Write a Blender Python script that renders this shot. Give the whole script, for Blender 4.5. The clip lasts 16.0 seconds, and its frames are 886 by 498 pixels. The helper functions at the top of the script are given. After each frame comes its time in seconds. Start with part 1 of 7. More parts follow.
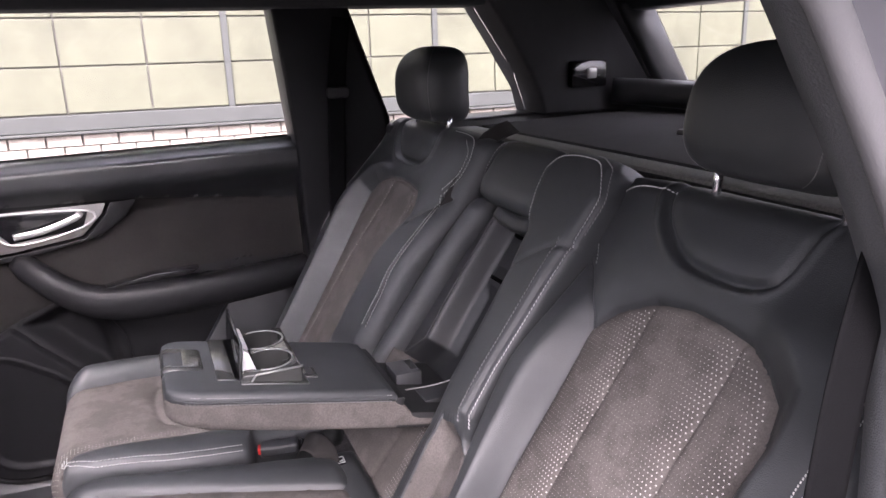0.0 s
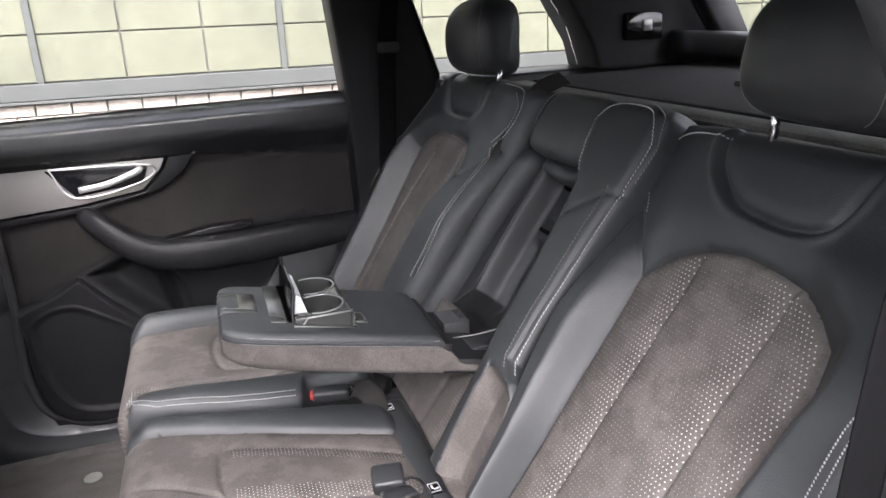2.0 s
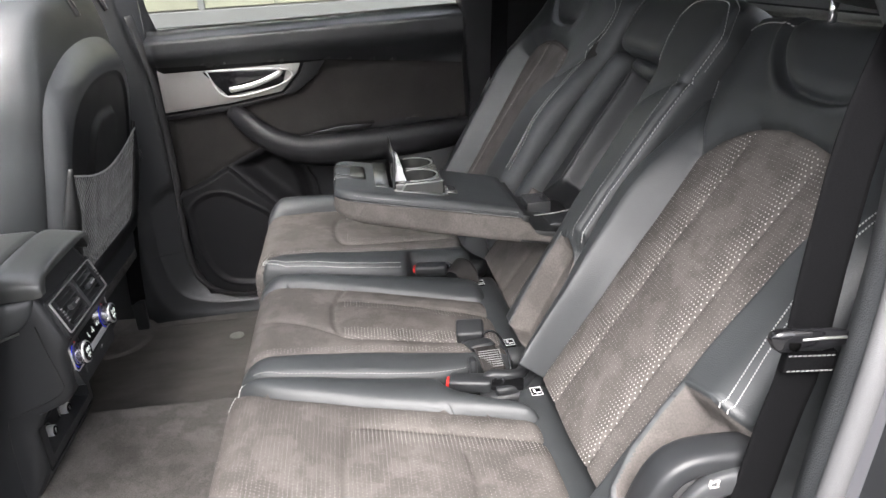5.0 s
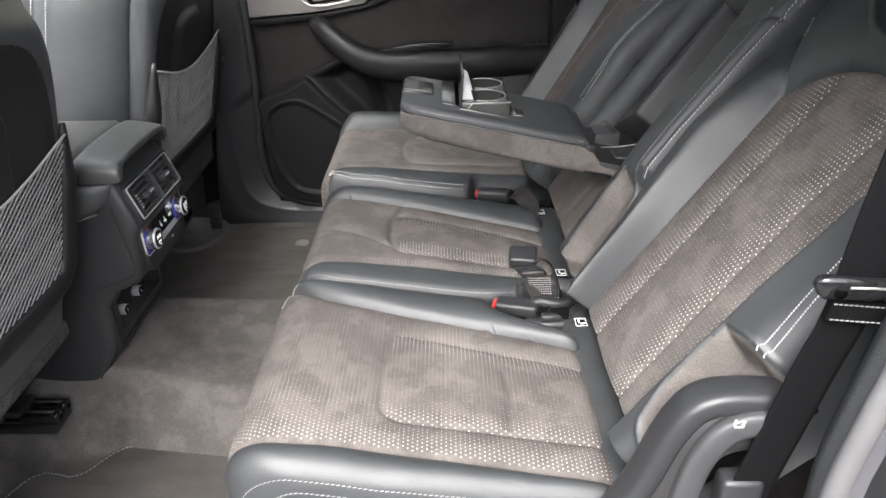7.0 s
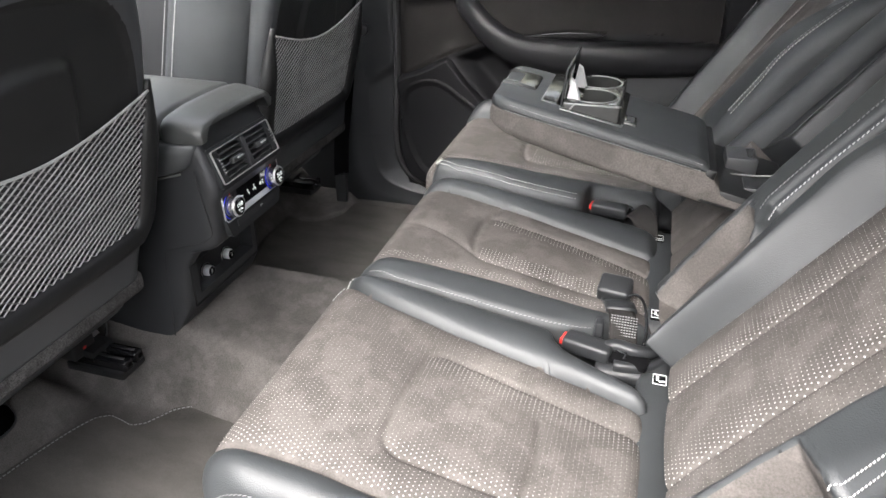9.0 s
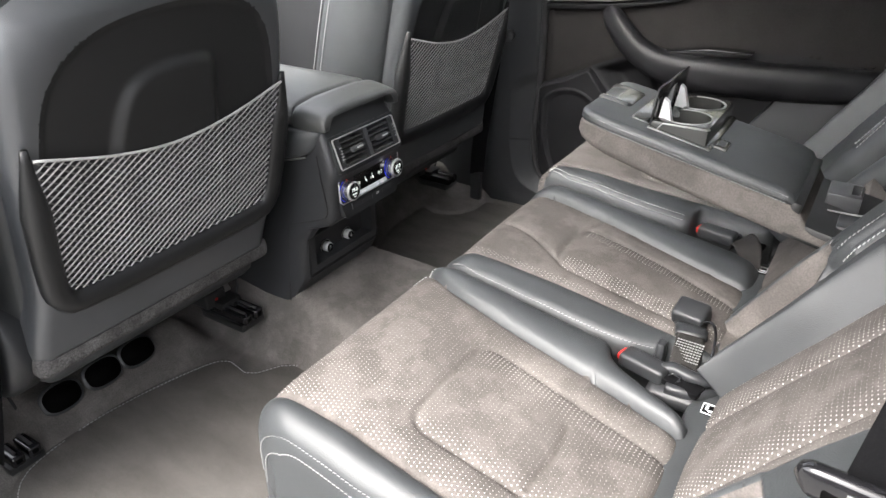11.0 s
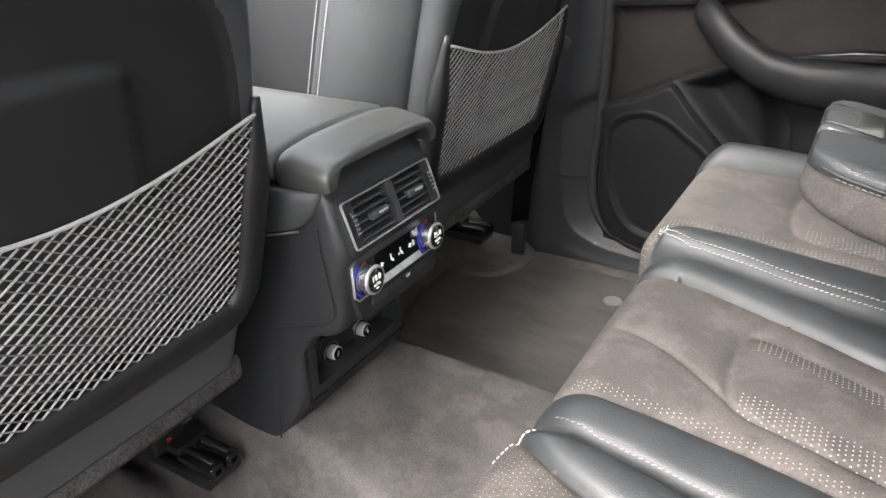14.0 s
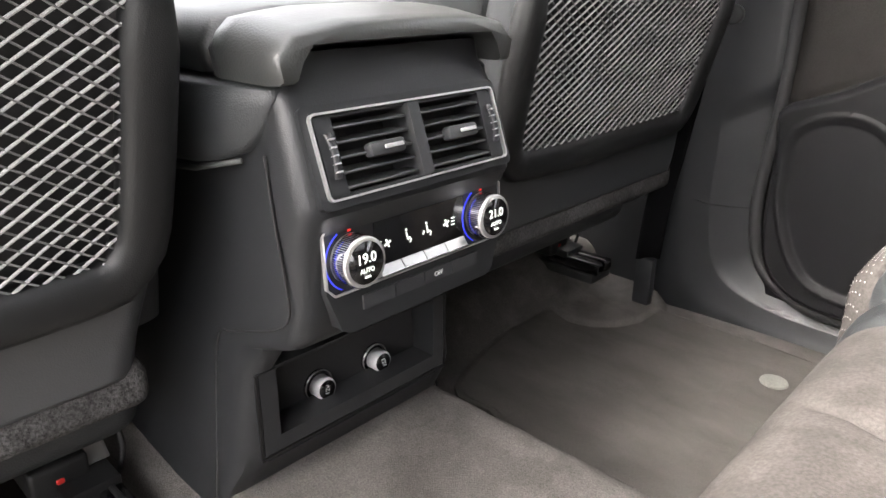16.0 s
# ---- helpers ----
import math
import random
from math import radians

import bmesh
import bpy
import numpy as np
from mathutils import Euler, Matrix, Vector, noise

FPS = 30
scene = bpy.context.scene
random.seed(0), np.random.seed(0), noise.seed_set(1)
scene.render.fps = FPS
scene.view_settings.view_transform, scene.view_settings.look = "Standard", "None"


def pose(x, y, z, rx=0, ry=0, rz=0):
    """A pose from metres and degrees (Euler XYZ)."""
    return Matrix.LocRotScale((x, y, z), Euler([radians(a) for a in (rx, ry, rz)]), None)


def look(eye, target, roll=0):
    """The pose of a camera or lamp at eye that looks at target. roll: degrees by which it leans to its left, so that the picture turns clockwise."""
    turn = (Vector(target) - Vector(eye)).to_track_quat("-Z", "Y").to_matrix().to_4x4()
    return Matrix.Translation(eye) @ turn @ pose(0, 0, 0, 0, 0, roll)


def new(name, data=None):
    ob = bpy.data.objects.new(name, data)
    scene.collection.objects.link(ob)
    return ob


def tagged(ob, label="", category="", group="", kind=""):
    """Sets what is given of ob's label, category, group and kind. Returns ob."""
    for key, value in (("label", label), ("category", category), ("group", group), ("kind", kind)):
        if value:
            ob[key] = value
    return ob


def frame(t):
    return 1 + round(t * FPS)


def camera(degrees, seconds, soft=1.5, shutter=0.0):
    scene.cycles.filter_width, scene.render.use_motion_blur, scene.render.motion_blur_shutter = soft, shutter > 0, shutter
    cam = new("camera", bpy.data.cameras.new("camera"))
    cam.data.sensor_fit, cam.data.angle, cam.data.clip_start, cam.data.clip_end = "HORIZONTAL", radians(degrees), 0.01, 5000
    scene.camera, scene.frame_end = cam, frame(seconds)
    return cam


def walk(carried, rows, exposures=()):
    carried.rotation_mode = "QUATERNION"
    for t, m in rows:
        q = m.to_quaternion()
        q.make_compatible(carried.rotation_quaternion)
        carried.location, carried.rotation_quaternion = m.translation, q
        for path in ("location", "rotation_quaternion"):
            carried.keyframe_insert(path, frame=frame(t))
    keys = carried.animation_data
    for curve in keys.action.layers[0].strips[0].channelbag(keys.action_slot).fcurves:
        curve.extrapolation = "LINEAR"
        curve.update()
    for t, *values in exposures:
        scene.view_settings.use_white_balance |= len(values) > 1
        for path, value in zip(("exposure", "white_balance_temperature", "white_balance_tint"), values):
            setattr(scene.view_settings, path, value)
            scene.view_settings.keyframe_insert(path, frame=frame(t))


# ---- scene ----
cam = camera(64.1, 16.0)
PATH = [
    (0, (-0.275, -1.047, 1.113), (0.459, 0.733, 0.572), -1.7),
    (0.5, (-0.276, -1.047, 1.112), (0.428, 0.74, 0.554), -2.0),
    (1, (-0.28, -1.051, 1.103), (0.388, 0.742, 0.522), -2.4),
    (1.5, (-0.278, -1.046, 1.095), (0.357, 0.752, 0.491), -2.5),
    (2, (-0.278, -1.062, 1.087), (0.311, 0.744, 0.461), -2.5),
    (2.5, (-0.275, -1.102, 1.078), (0.253, 0.717, 0.435), -2.4),
    (3, (-0.267, -1.141, 1.077), (0.201, 0.685, 0.41), -2.5),
    (3.5, (-0.253, -1.176, 1.074), (0.145, 0.659, 0.386), -2.9),
    (4, (-0.26, -1.206, 1.07), (0.068, 0.635, 0.361), -3.4),
    (4.2, (-0.257, -1.223, 1.061), (0.035, 0.622, 0.347), -3.7),
    (6.5, (-0.242, -1.296, 1.022), (-0.157, 0.487, 0.12), -1.4),
    (7, (-0.221, -1.29, 1.015), (-0.228, 0.482, 0.087), -0.8),
    (7.5, (-0.2, -1.271, 0.999), (-0.326, 0.487, 0.055), -0.4),
    (8, (-0.161, -1.235, 0.991), (-0.421, 0.502, 0.034), 0.0),
    (8.5, (-0.107, -1.18, 0.985), (-0.478, 0.536, 0.027), 0.5),
    (9, (-0.066, -1.126, 0.982), (-0.556, 0.559, 0.023), 0.7),
    (9.5, (-0.01, -1.109, 0.981), (-0.645, 0.519, 0.009), 0.4),
    (10, (0.057, -1.105, 0.995), (-0.72, 0.456, 0.015), 0.4),
    (10.2, (0.069, -1.109, 0.998), (-0.748, 0.432, 0.018), 0.6),
    (12.3, (0.111, -1.122, 1.019), (-0.898, 0.336, 0.093), -1.1),
    (12.5, (0.106, -1.109, 1.012), (-0.903, 0.35, 0.088), -1.2),
    (13, (0.0, -1.058, 0.979), (-0.964, 0.427, 0.049), -0.8),
    (13.5, (-0.175, -0.929, 0.939), (-1.086, 0.598, 0.023), -2.0),
    (14, (-0.265, -0.729, 0.87), (-1.198, 0.793, -0.033), -1.0),
    (14.5, (-0.333, -0.539, 0.746), (-1.35, 0.943, -0.131), 1.6),
    (15, (-0.377, -0.441, 0.656), (-1.503, 1.011, -0.135), 2.5),
    (15.5, (-0.384, -0.409, 0.628), (-1.617, 0.982, -0.11), 1.4),
    (16, (-0.386, -0.399, 0.619), (-1.66, 0.957, -0.115), 0.8),
]
walk(cam, [(t, look(eye, target, roll)) for t, eye, target, roll in PATH],
     exposures=[(0.0, 2.8, 6450, 29), (1.0, 2.8, 6400, 21), (2.0, 2.75, 6400, 17), (3.5, 2.72, 6450, 14), (7.0, 2.54, 6500, 12), (10.0, 2.85, 6550, 11), (13.0, 3.0, 6650, 11), (14.5, 3.2, 6700, 12), (16.0, 3.65, 6900, 13)])

# ---- light: overcast daylight ----
world = bpy.data.worlds.new("World")
scene.world = world
world.use_nodes = True
wn = world.node_tree.nodes
sky = wn.new("ShaderNodeTexSky")
sky.sky_type = "NISHITA"
sky.sun_disc = False
sky.sun_elevation = radians(50)
sky.sun_rotation = radians(190)
sky.air_density, sky.dust_density, sky.ozone_density = 1.0, 4.0, 1.0
soft_sky = wn.new("ShaderNodeHueSaturation")
soft_sky.inputs["Saturation"].default_value = 0.25
world.node_tree.links.new(sky.outputs[0], soft_sky.inputs["Color"])
world.node_tree.links.new(soft_sky.outputs[0], wn["Background"].inputs["Color"])
wn["Background"].inputs["Strength"].default_value = 0.15
sun = new("sun", bpy.data.lights.new("sun", "SUN"))
sun.data.energy, sun.data.angle, sun.data.color = 1.1, radians(38), (1.0, 0.97, 0.93)
sun.matrix_world = look((0, 0, 5), (0.8, 2.0, 2.7))

# ---- materials ----
def material(name, base, rough=0.5, metal=0.0, var=0.0, var_scale=8.0, fine=0.0, fine_scale=300.0, bump=0.0, bump_scale=400.0,
             sheen=0.0, coat=0.0, spec=0.5, voronoi=False, stretch=(1, 1, 1), nap=0.0):
    m = bpy.data.materials.new(name)
    m.use_nodes = True
    nt = m.node_tree
    b = nt.nodes["Principled BSDF"]
    b.inputs["Base Color"].default_value = (*base, 1)
    b.inputs["Roughness"].default_value = rough
    b.inputs["Metallic"].default_value = metal
    b.inputs["Sheen Weight"].default_value = sheen
    b.inputs["Coat Weight"].default_value = coat
    b.inputs["Specular IOR Level"].default_value = spec
    geo = nt.nodes.new("ShaderNodeNewGeometry")
    mp = nt.nodes.new("ShaderNodeMapping")
    mp.inputs["Scale"].default_value = stretch
    nt.links.new(geo.outputs["Position"], mp.inputs["Vector"])
    col = None
    if var or fine:
        rgb = nt.nodes.new("ShaderNodeRGB")
        rgb.outputs[0].default_value = (*base, 1)
        col = rgb.outputs[0]
        for amount, sc, det in ((var, var_scale, 5.0), (fine, fine_scale, 2.0), (nap, 17.0, 3.0)):
            if not amount:
                continue
            n = nt.nodes.new("ShaderNodeTexNoise")
            n.inputs["Scale"].default_value = sc
            n.inputs["Detail"].default_value = det
            n.inputs["Roughness"].default_value = 0.6
            nt.links.new(mp.outputs[0], n.inputs["Vector"])
            r = nt.nodes.new("ShaderNodeMapRange")
            r.inputs["From Min"].default_value, r.inputs["From Max"].default_value = (0.45, 0.56) if sc == 17.0 else (0.3, 0.7)
            r.inputs["To Min"].default_value, r.inputs["To Max"].default_value = 1 - amount, 1 + amount
            nt.links.new(n.outputs["Fac"], r.inputs["Value"])
            mul = nt.nodes.new("ShaderNodeVectorMath")
            mul.operation = "SCALE"
            nt.links.new(col, mul.inputs[0])
            nt.links.new(r.outputs[0], mul.inputs["Scale"])
            col = mul.outputs[0]
        nt.links.new(col, b.inputs["Base Color"])
    if bump:
        if voronoi:
            n = nt.nodes.new("ShaderNodeTexVoronoi")
            out = n.outputs["Distance"]
        else:
            n = nt.nodes.new("ShaderNodeTexNoise")
            n.inputs["Detail"].default_value = 3.0
            out = n.outputs["Fac"]
        n.inputs["Scale"].default_value = bump_scale
        nt.links.new(mp.outputs[0], n.inputs["Vector"])
        bp = nt.nodes.new("ShaderNodeBump")
        bp.inputs["Strength"].default_value = bump
        bp.inputs["Distance"].default_value = 0.002
        nt.links.new(out, bp.inputs["Height"])
        nt.links.new(bp.outputs[0], b.inputs["Normal"])
        rr = nt.nodes.new("ShaderNodeMapRange")
        n2 = nt.nodes.new("ShaderNodeTexNoise")
        n2.inputs["Scale"].default_value = 14.0
        nt.links.new(mp.outputs[0], n2.inputs["Vector"])
        rr.inputs["To Min"].default_value, rr.inputs["To Max"].default_value = max(0, rough - 0.06), min(1, rough + 0.06)
        nt.links.new(n2.outputs["Fac"], rr.inputs["Value"])
        nt.links.new(rr.outputs[0], b.inputs["Roughness"])
    return m


LEATHER = material("black_leather", (0.030, 0.033, 0.035), 0.50, spec=0.68, bump=0.16, bump_scale=650, voronoi=True, var=0.12, var_scale=12)
SUEDE = material("grey_suede", (0.100, 0.091, 0.085), 0.95, var=0.18, var_scale=6, nap=0.12, fine=0.2, fine_scale=420, bump=0.25, bump_scale=900, spec=0.12)
SUEDE_DARK = material("dark_suede", (0.021, 0.0195, 0.0188), 0.95, var=0.15, var_scale=9, fine=0.14, fine_scale=420, bump=0.2, bump_scale=900, spec=0.1)
PLASTIC = material("soft_black_plastic", (0.021, 0.0222, 0.024), 0.42, bump=0.10, bump_scale=900, voronoi=True, var=0.08, var_scale=6)
# Real black plastic parts; on the seat shells' inset it stands for shade.
INSET = material("matt_black_plastic", (0.0115, 0.012, 0.0125), 0.45, bump=0.10, bump_scale=900, voronoi=True, var=0.08, var_scale=6)
PLASTIC_GREY = material("dark_grey_plastic", (0.042, 0.0435, 0.046), 0.48, bump=0.10, bump_scale=800, voronoi=True, var=0.08, var_scale=6)
GLOSS = material("gloss_black", (0.008, 0.008, 0.009), 0.12, coat=0.3)
RUBBER = material("rubber", (0.02, 0.02, 0.021), 0.7, bump=0.1, bump_scale=300)
SEAL = material("grey_seal", (0.105, 0.105, 0.108), 0.6, bump=0.15, bump_scale=700, var=0.08)
CARPET = material("grey_carpet", (0.096, 0.090, 0.085), 1.0, var=0.25, var_scale=6, nap=0.10, fine=0.3, fine_scale=500, bump=0.6, bump_scale=700, spec=0.05)
MAT = material("dark_floor_mat", (0.088, 0.083, 0.077), 1.0, var=0.2, var_scale=7, fine=0.3, fine_scale=600, bump=0.5, bump_scale=800, spec=0.05, stretch=(1, 2.2, 1))
HEADLINER = material("black_headliner", (0.03, 0.03, 0.032), 0.95, fine=0.15, fine_scale=500, bump=0.15, bump_scale=900, var=0.1)
ALU = material("brushed_aluminium", (0.36, 0.35, 0.34), 0.42, metal=0.7, var=0.05, var_scale=30, stretch=(3, 1, 40))
CHROME = material("chrome", (0.78, 0.78, 0.8), 0.12, metal=1.0)
SATIN = material("satin_silver", (0.72, 0.72, 0.71), 0.38, metal=0.8)
SATIN_DARK = material("dark_satin_edge", (0.30, 0.30, 0.29), 0.35, metal=0.6)
THREAD = material("white_thread", (0.48, 0.48, 0.47), 0.8)
GREY_THREAD = material("grey_thread", (0.22, 0.22, 0.22), 0.8)
TRIM = material("grey_grained_trim", (0.055, 0.058, 0.061), 0.5, bump=0.25, bump_scale=500, voronoi=True, var=0.08, var_scale=6)
DOT = material("pale_backing", (0.42, 0.4, 0.38), 0.8)
NETCORD = material("grey_net_cord", (0.44, 0.44, 0.435), 0.36, fine=0.35, fine_scale=1200)
NETDARK = material("dark_net_cord", (0.17, 0.17, 0.165), 0.5, fine=0.3, fine_scale=900)
RED = material("red_plastic", (0.6, 0.03, 0.025), 0.4)
BELT = material("black_webbing", (0.0045, 0.0045, 0.005), 0.9, spec=0.06, fine=0.3, fine_scale=700, bump=0.3, bump_scale=900, stretch=(1, 3, 1))
WHITE = material("white_print", (0.8, 0.8, 0.8), 0.5)
PANEL = material("pale_cladding_panel", (0.110, 0.114, 0.078), 0.6, var=0.2, var_scale=3.5, fine=0.03, fine_scale=30)
RAILGREY = material("grey_painted_steel", (0.06, 0.064, 0.061), 0.5, var=0.06, var_scale=3)
DARKJOINT = material("dark_joint", (0.16, 0.15, 0.14), 0.9)
BRICK = material("dull_brick", (0.38, 0.34, 0.3), 0.9, var=0.2, var_scale=20, bump=0.3, bump_scale=60)
MORTAR = material("mortar", (0.2, 0.19, 0.18), 0.95, var=0.1)
BOUNCE_GROUND = material("pale_bounce_ground", (0.2, 0.195, 0.185), 0.95, var=0.15, var_scale=1.5, fine=0.3, fine_scale=60, bump=0.4, bump_scale=90)
WEBBING = material("brown_grey_webbing", (0.026, 0.024, 0.023), 0.8, spec=0.2, fine=0.3, fine_scale=700, bump=0.3, bump_scale=900, stretch=(1, 3, 1))
DOORSKIN = material("black_door_skin", (0.009, 0.009, 0.010), 0.48, spec=0.2, bump=0.10, bump_scale=700, voronoi=True, var=0.1, var_scale=7)
SILVER = material("silver_plastic", (0.62, 0.62, 0.62), 0.35, metal=0.2)
# Near-black without gloss: paints the shade inside holes, slots and gaps.
BLACK = material("black_hollow_shade", (0.003, 0.003, 0.003), 0.9, spec=0.0)
# Gloss black with its base lifted to imitate the sky's reflection.
CUP = material("sky_lit_gloss_black", (0.07, 0.071, 0.068), 0.24, metal=0.35, coat=0.3)
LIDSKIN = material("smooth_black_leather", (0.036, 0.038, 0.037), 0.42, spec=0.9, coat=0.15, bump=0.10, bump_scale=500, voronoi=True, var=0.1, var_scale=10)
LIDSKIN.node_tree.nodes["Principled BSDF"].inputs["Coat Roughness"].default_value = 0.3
SHELL = material("soft_grey_black_shell", (0.050, 0.053, 0.057), 0.38, spec=0.9, bump=0.08, bump_scale=700, voronoi=True, var=0.1, var_scale=7)
FELT = material("dark_grey_felt", (0.075, 0.073, 0.072), 1.0, var=0.35, var_scale=30, fine=0.5, fine_scale=350, bump=0.9, bump_scale=260, spec=0.05)
PALE_STRIP = material("pale_fabric_strip", (0.16, 0.16, 0.145), 0.8, fine=0.2, fine_scale=300, var=0.1)
PAINT = material("grey_car_paint", (0.10, 0.10, 0.11), 0.35, metal=0.3, coat=0.5)


def glass_material(name="window_glass", tint=(0.97, 0.98, 0.97)):
    m = bpy.data.materials.new(name)
    m.use_nodes = True
    b = m.node_tree.nodes["Principled BSDF"]
    b.inputs["Base Color"].default_value = (*tint, 1)
    b.inputs["Roughness"].default_value = 0.0
    b.inputs["Transmission Weight"].default_value = 1.0
    b.inputs["IOR"].default_value = 1.3
    return m


def glow_material(name, colour, strength):
    m = bpy.data.materials.new(name)
    m.use_nodes = True
    b = m.node_tree.nodes["Principled BSDF"]
    b.inputs["Base Color"].default_value = (*colour, 1)
    b.inputs["Emission Color"].default_value = (*colour, 1)
    b.inputs["Emission Strength"].default_value = strength
    return m


GLASS = glass_material()
ROOF_GLASS = glass_material("tinted_roof_glass", (0.45, 0.455, 0.455))
GLOW_WHITE = glow_material("lit_white_symbols", (0.85, 0.92, 0.85), 0.1)
GLOW_BLUE = glow_material("lit_blue_ring", (0.03, 0.05, 0.9), 0.075)
GLOW_RED = glow_material("lit_red_mark", (0.8, 0.03, 0.02), 0.08)

# ---- building helpers ----
def thing(name, at, label, category, group="", kind=""):
    ob = new(name)
    ob.location = at
    ob.empty_display_size = 0.05
    return tagged(ob, label, category, group, kind)


def put(name, verts, faces, mat, parent=None, label="", smooth=True, crisp=None):
    me = bpy.data.meshes.new(name)
    me.from_pydata([tuple(map(float, v)) for v in verts], [], [tuple(map(int, f)) for f in faces])
    me.validate()
    me.materials.append(mat)
    if smooth:
        me.shade_smooth()
    if crisp:
        me.set_sharp_from_angle(angle=radians(crisp))
    ob = new(name, me)
    if parent is not None:
        ob.parent = parent
        if parent.parent is None:
            ob.matrix_parent_inverse = Matrix.Translation(-parent.location)
    if label:
        ob["label"] = label
    return ob


def part(name, bm, mat, parent, label="", crisp=40):
    bm.verts.index_update()
    verts = [v.co.copy() for v in bm.verts]
    faces = [[v.index for v in f.verts] for f in bm.faces]
    bm.free()
    return put(name, verts, faces, mat, parent, label, True, crisp)


def joined(name, pieces, mat, parent, label="", smooth=True, crisp=None):
    verts, faces = [], []
    for v, f in pieces:
        k = len(verts)
        verts += [tuple(p) for p in v]
        faces += [[i + k for i in q] for q in f]
    return put(name, verts, faces, mat, parent, label, smooth, crisp)


def rbox(lo, hi, r=0.004, segs=2, m=None):
    """A box between two corners with rounded edges."""
    bm = bmesh.new()
    lo, hi = Vector(lo), Vector(hi)
    bmesh.ops.create_cube(bm, size=1, matrix=Matrix.Translation((lo + hi) / 2) @ Matrix.Diagonal((*(hi - lo), 1)))
    if r:
        bmesh.ops.bevel(bm, geom=bm.edges[:], offset=min(r, 0.45 * min(hi - lo)), segments=segs, profile=0.5, affect="EDGES")
    if m is not None:
        bmesh.ops.transform(bm, matrix=m, verts=bm.verts)
    return bm


def box_data(c, ax, ay, az):
    """Eight corners and six faces of a box with centre c and half axes."""
    c, ax, ay, az = (np.array(v, float) for v in (c, ax, ay, az))
    v = [c + i * ax + j * ay + k * az for k in (-1, 1) for j in (-1, 1) for i in (-1, 1)]
    return v, [(0, 2, 3, 1), (4, 5, 7, 6), (0, 1, 5, 4), (2, 6, 7, 3), (0, 4, 6, 2), (1, 3, 7, 5)]


def loft(rings, caps=True, closed=True):
    rings = [np.array(r, float) for r in rings]
    n = len(rings[0])
    verts = np.concatenate(rings)
    faces = []
    for a in range(len(rings) - 1):
        for b in range(n if closed else n - 1):
            c = (b + 1) % n
            faces.append((a * n + b, a * n + c, (a + 1) * n + c, (a + 1) * n + b))
    if caps and closed:
        faces.append(tuple(range(n))[::-1])
        faces.append(tuple((len(rings) - 1) * n + i for i in range(n)))
    return verts, faces


def spline(points, n, closed=False):
    """Points resampled evenly along a smooth curve through them."""
    p = np.array(points, float)
    if len(p) == 2 and not closed:
        return p[0] + (p[1] - p[0]) * np.linspace(0, 1, n)[:, None]
    q = np.concatenate([p[-1:], p, p[:2]]) if closed else np.concatenate([2 * p[:1] - p[1:2], p, 2 * p[-1:] - p[-2:-1]])
    out = []
    for i in range(1, len(q) - 2):
        t = np.linspace(0, 1, 24, endpoint=False)[:, None]
        a, b, c, d = q[i - 1], q[i], q[i + 1], q[i + 2]
        out.append(0.5 * (2 * b + (c - a) * t + (2 * a - 5 * b + 4 * c - d) * t**2 + (3 * b - a - 3 * c + d) * t**3))
    out.append(q[-2][None])
    return even(np.concatenate(out), n)


def even(p, n):
    s = np.r_[0, np.cumsum(np.linalg.norm(np.diff(p, axis=0), axis=1))]
    at = np.linspace(0, s[-1], n)
    return np.stack([np.interp(at, s, p[:, k]) for k in range(p.shape[1])], 1)


def sweep(path, width, depth, normal=None, shape=8, power=2.0, caps=True, taper=None):
    """A bar along a path: its cross-section a rounded oval of width by depth, the depth along the normal."""
    path = np.array(path, float)
    tang = np.gradient(path, axis=0)
    tang /= np.linalg.norm(tang, axis=1)[:, None] + 1e-12
    rings = []
    nor = np.array(normal if normal is not None else (0, 0, 1), float)
    for k, (p, t) in enumerate(zip(path, tang)):
        nn = nor[k] if nor.ndim == 2 else nor
        side = np.cross(t, nn)
        side /= np.linalg.norm(side) + 1e-9
        up = np.cross(side, t)
        a = np.linspace(0, 2 * np.pi, shape, endpoint=False) + np.pi / shape
        cx, cy = np.cos(a), np.sin(a)
        cx, cy = np.sign(cx) * abs(cx) ** (2 / power), np.sign(cy) * abs(cy) ** (2 / power)
        f = 1.0 if taper is None else taper[k]
        rings.append(p + f * 0.5 * (width * cx[:, None] * side + depth * cy[:, None] * up))
    return loft(rings, caps)


def seg_dist(u, v, poly, closed=False):
    """Distance from points to a polyline, and the nearest point on it."""
    poly = np.array(poly, float)
    if closed:
        poly = np.concatenate([poly, poly[:1]])
    best = np.full(u.shape, 9.0)
    bu, bv = u.copy(), v.copy()
    for (a, b), (c, d) in zip(poly[:-1], poly[1:]):
        e, f = c - a, d - b
        s = np.clip(((u - a) * e + (v - b) * f) / (e * e + f * f + 1e-12), 0, 1)
        pu, pv = a + s * e, b + s * f
        dd = np.hypot(u - pu, v - pv)
        near = dd < best
        best, bu, bv = np.where(near, dd, best), np.where(near, pu, bu), np.where(near, pv, bv)
    return best, bu, bv


def inside(u, v, poly):
    poly = np.array(poly, float)
    odd = np.zeros(u.shape, bool)
    for (a, b), (c, d) in zip(poly, np.roll(poly, -1, 0)):
        if b != d:
            odd ^= ((b > v) != (d > v)) & (u < (c - a) * (v - b) / (d - b) + a)
    return odd


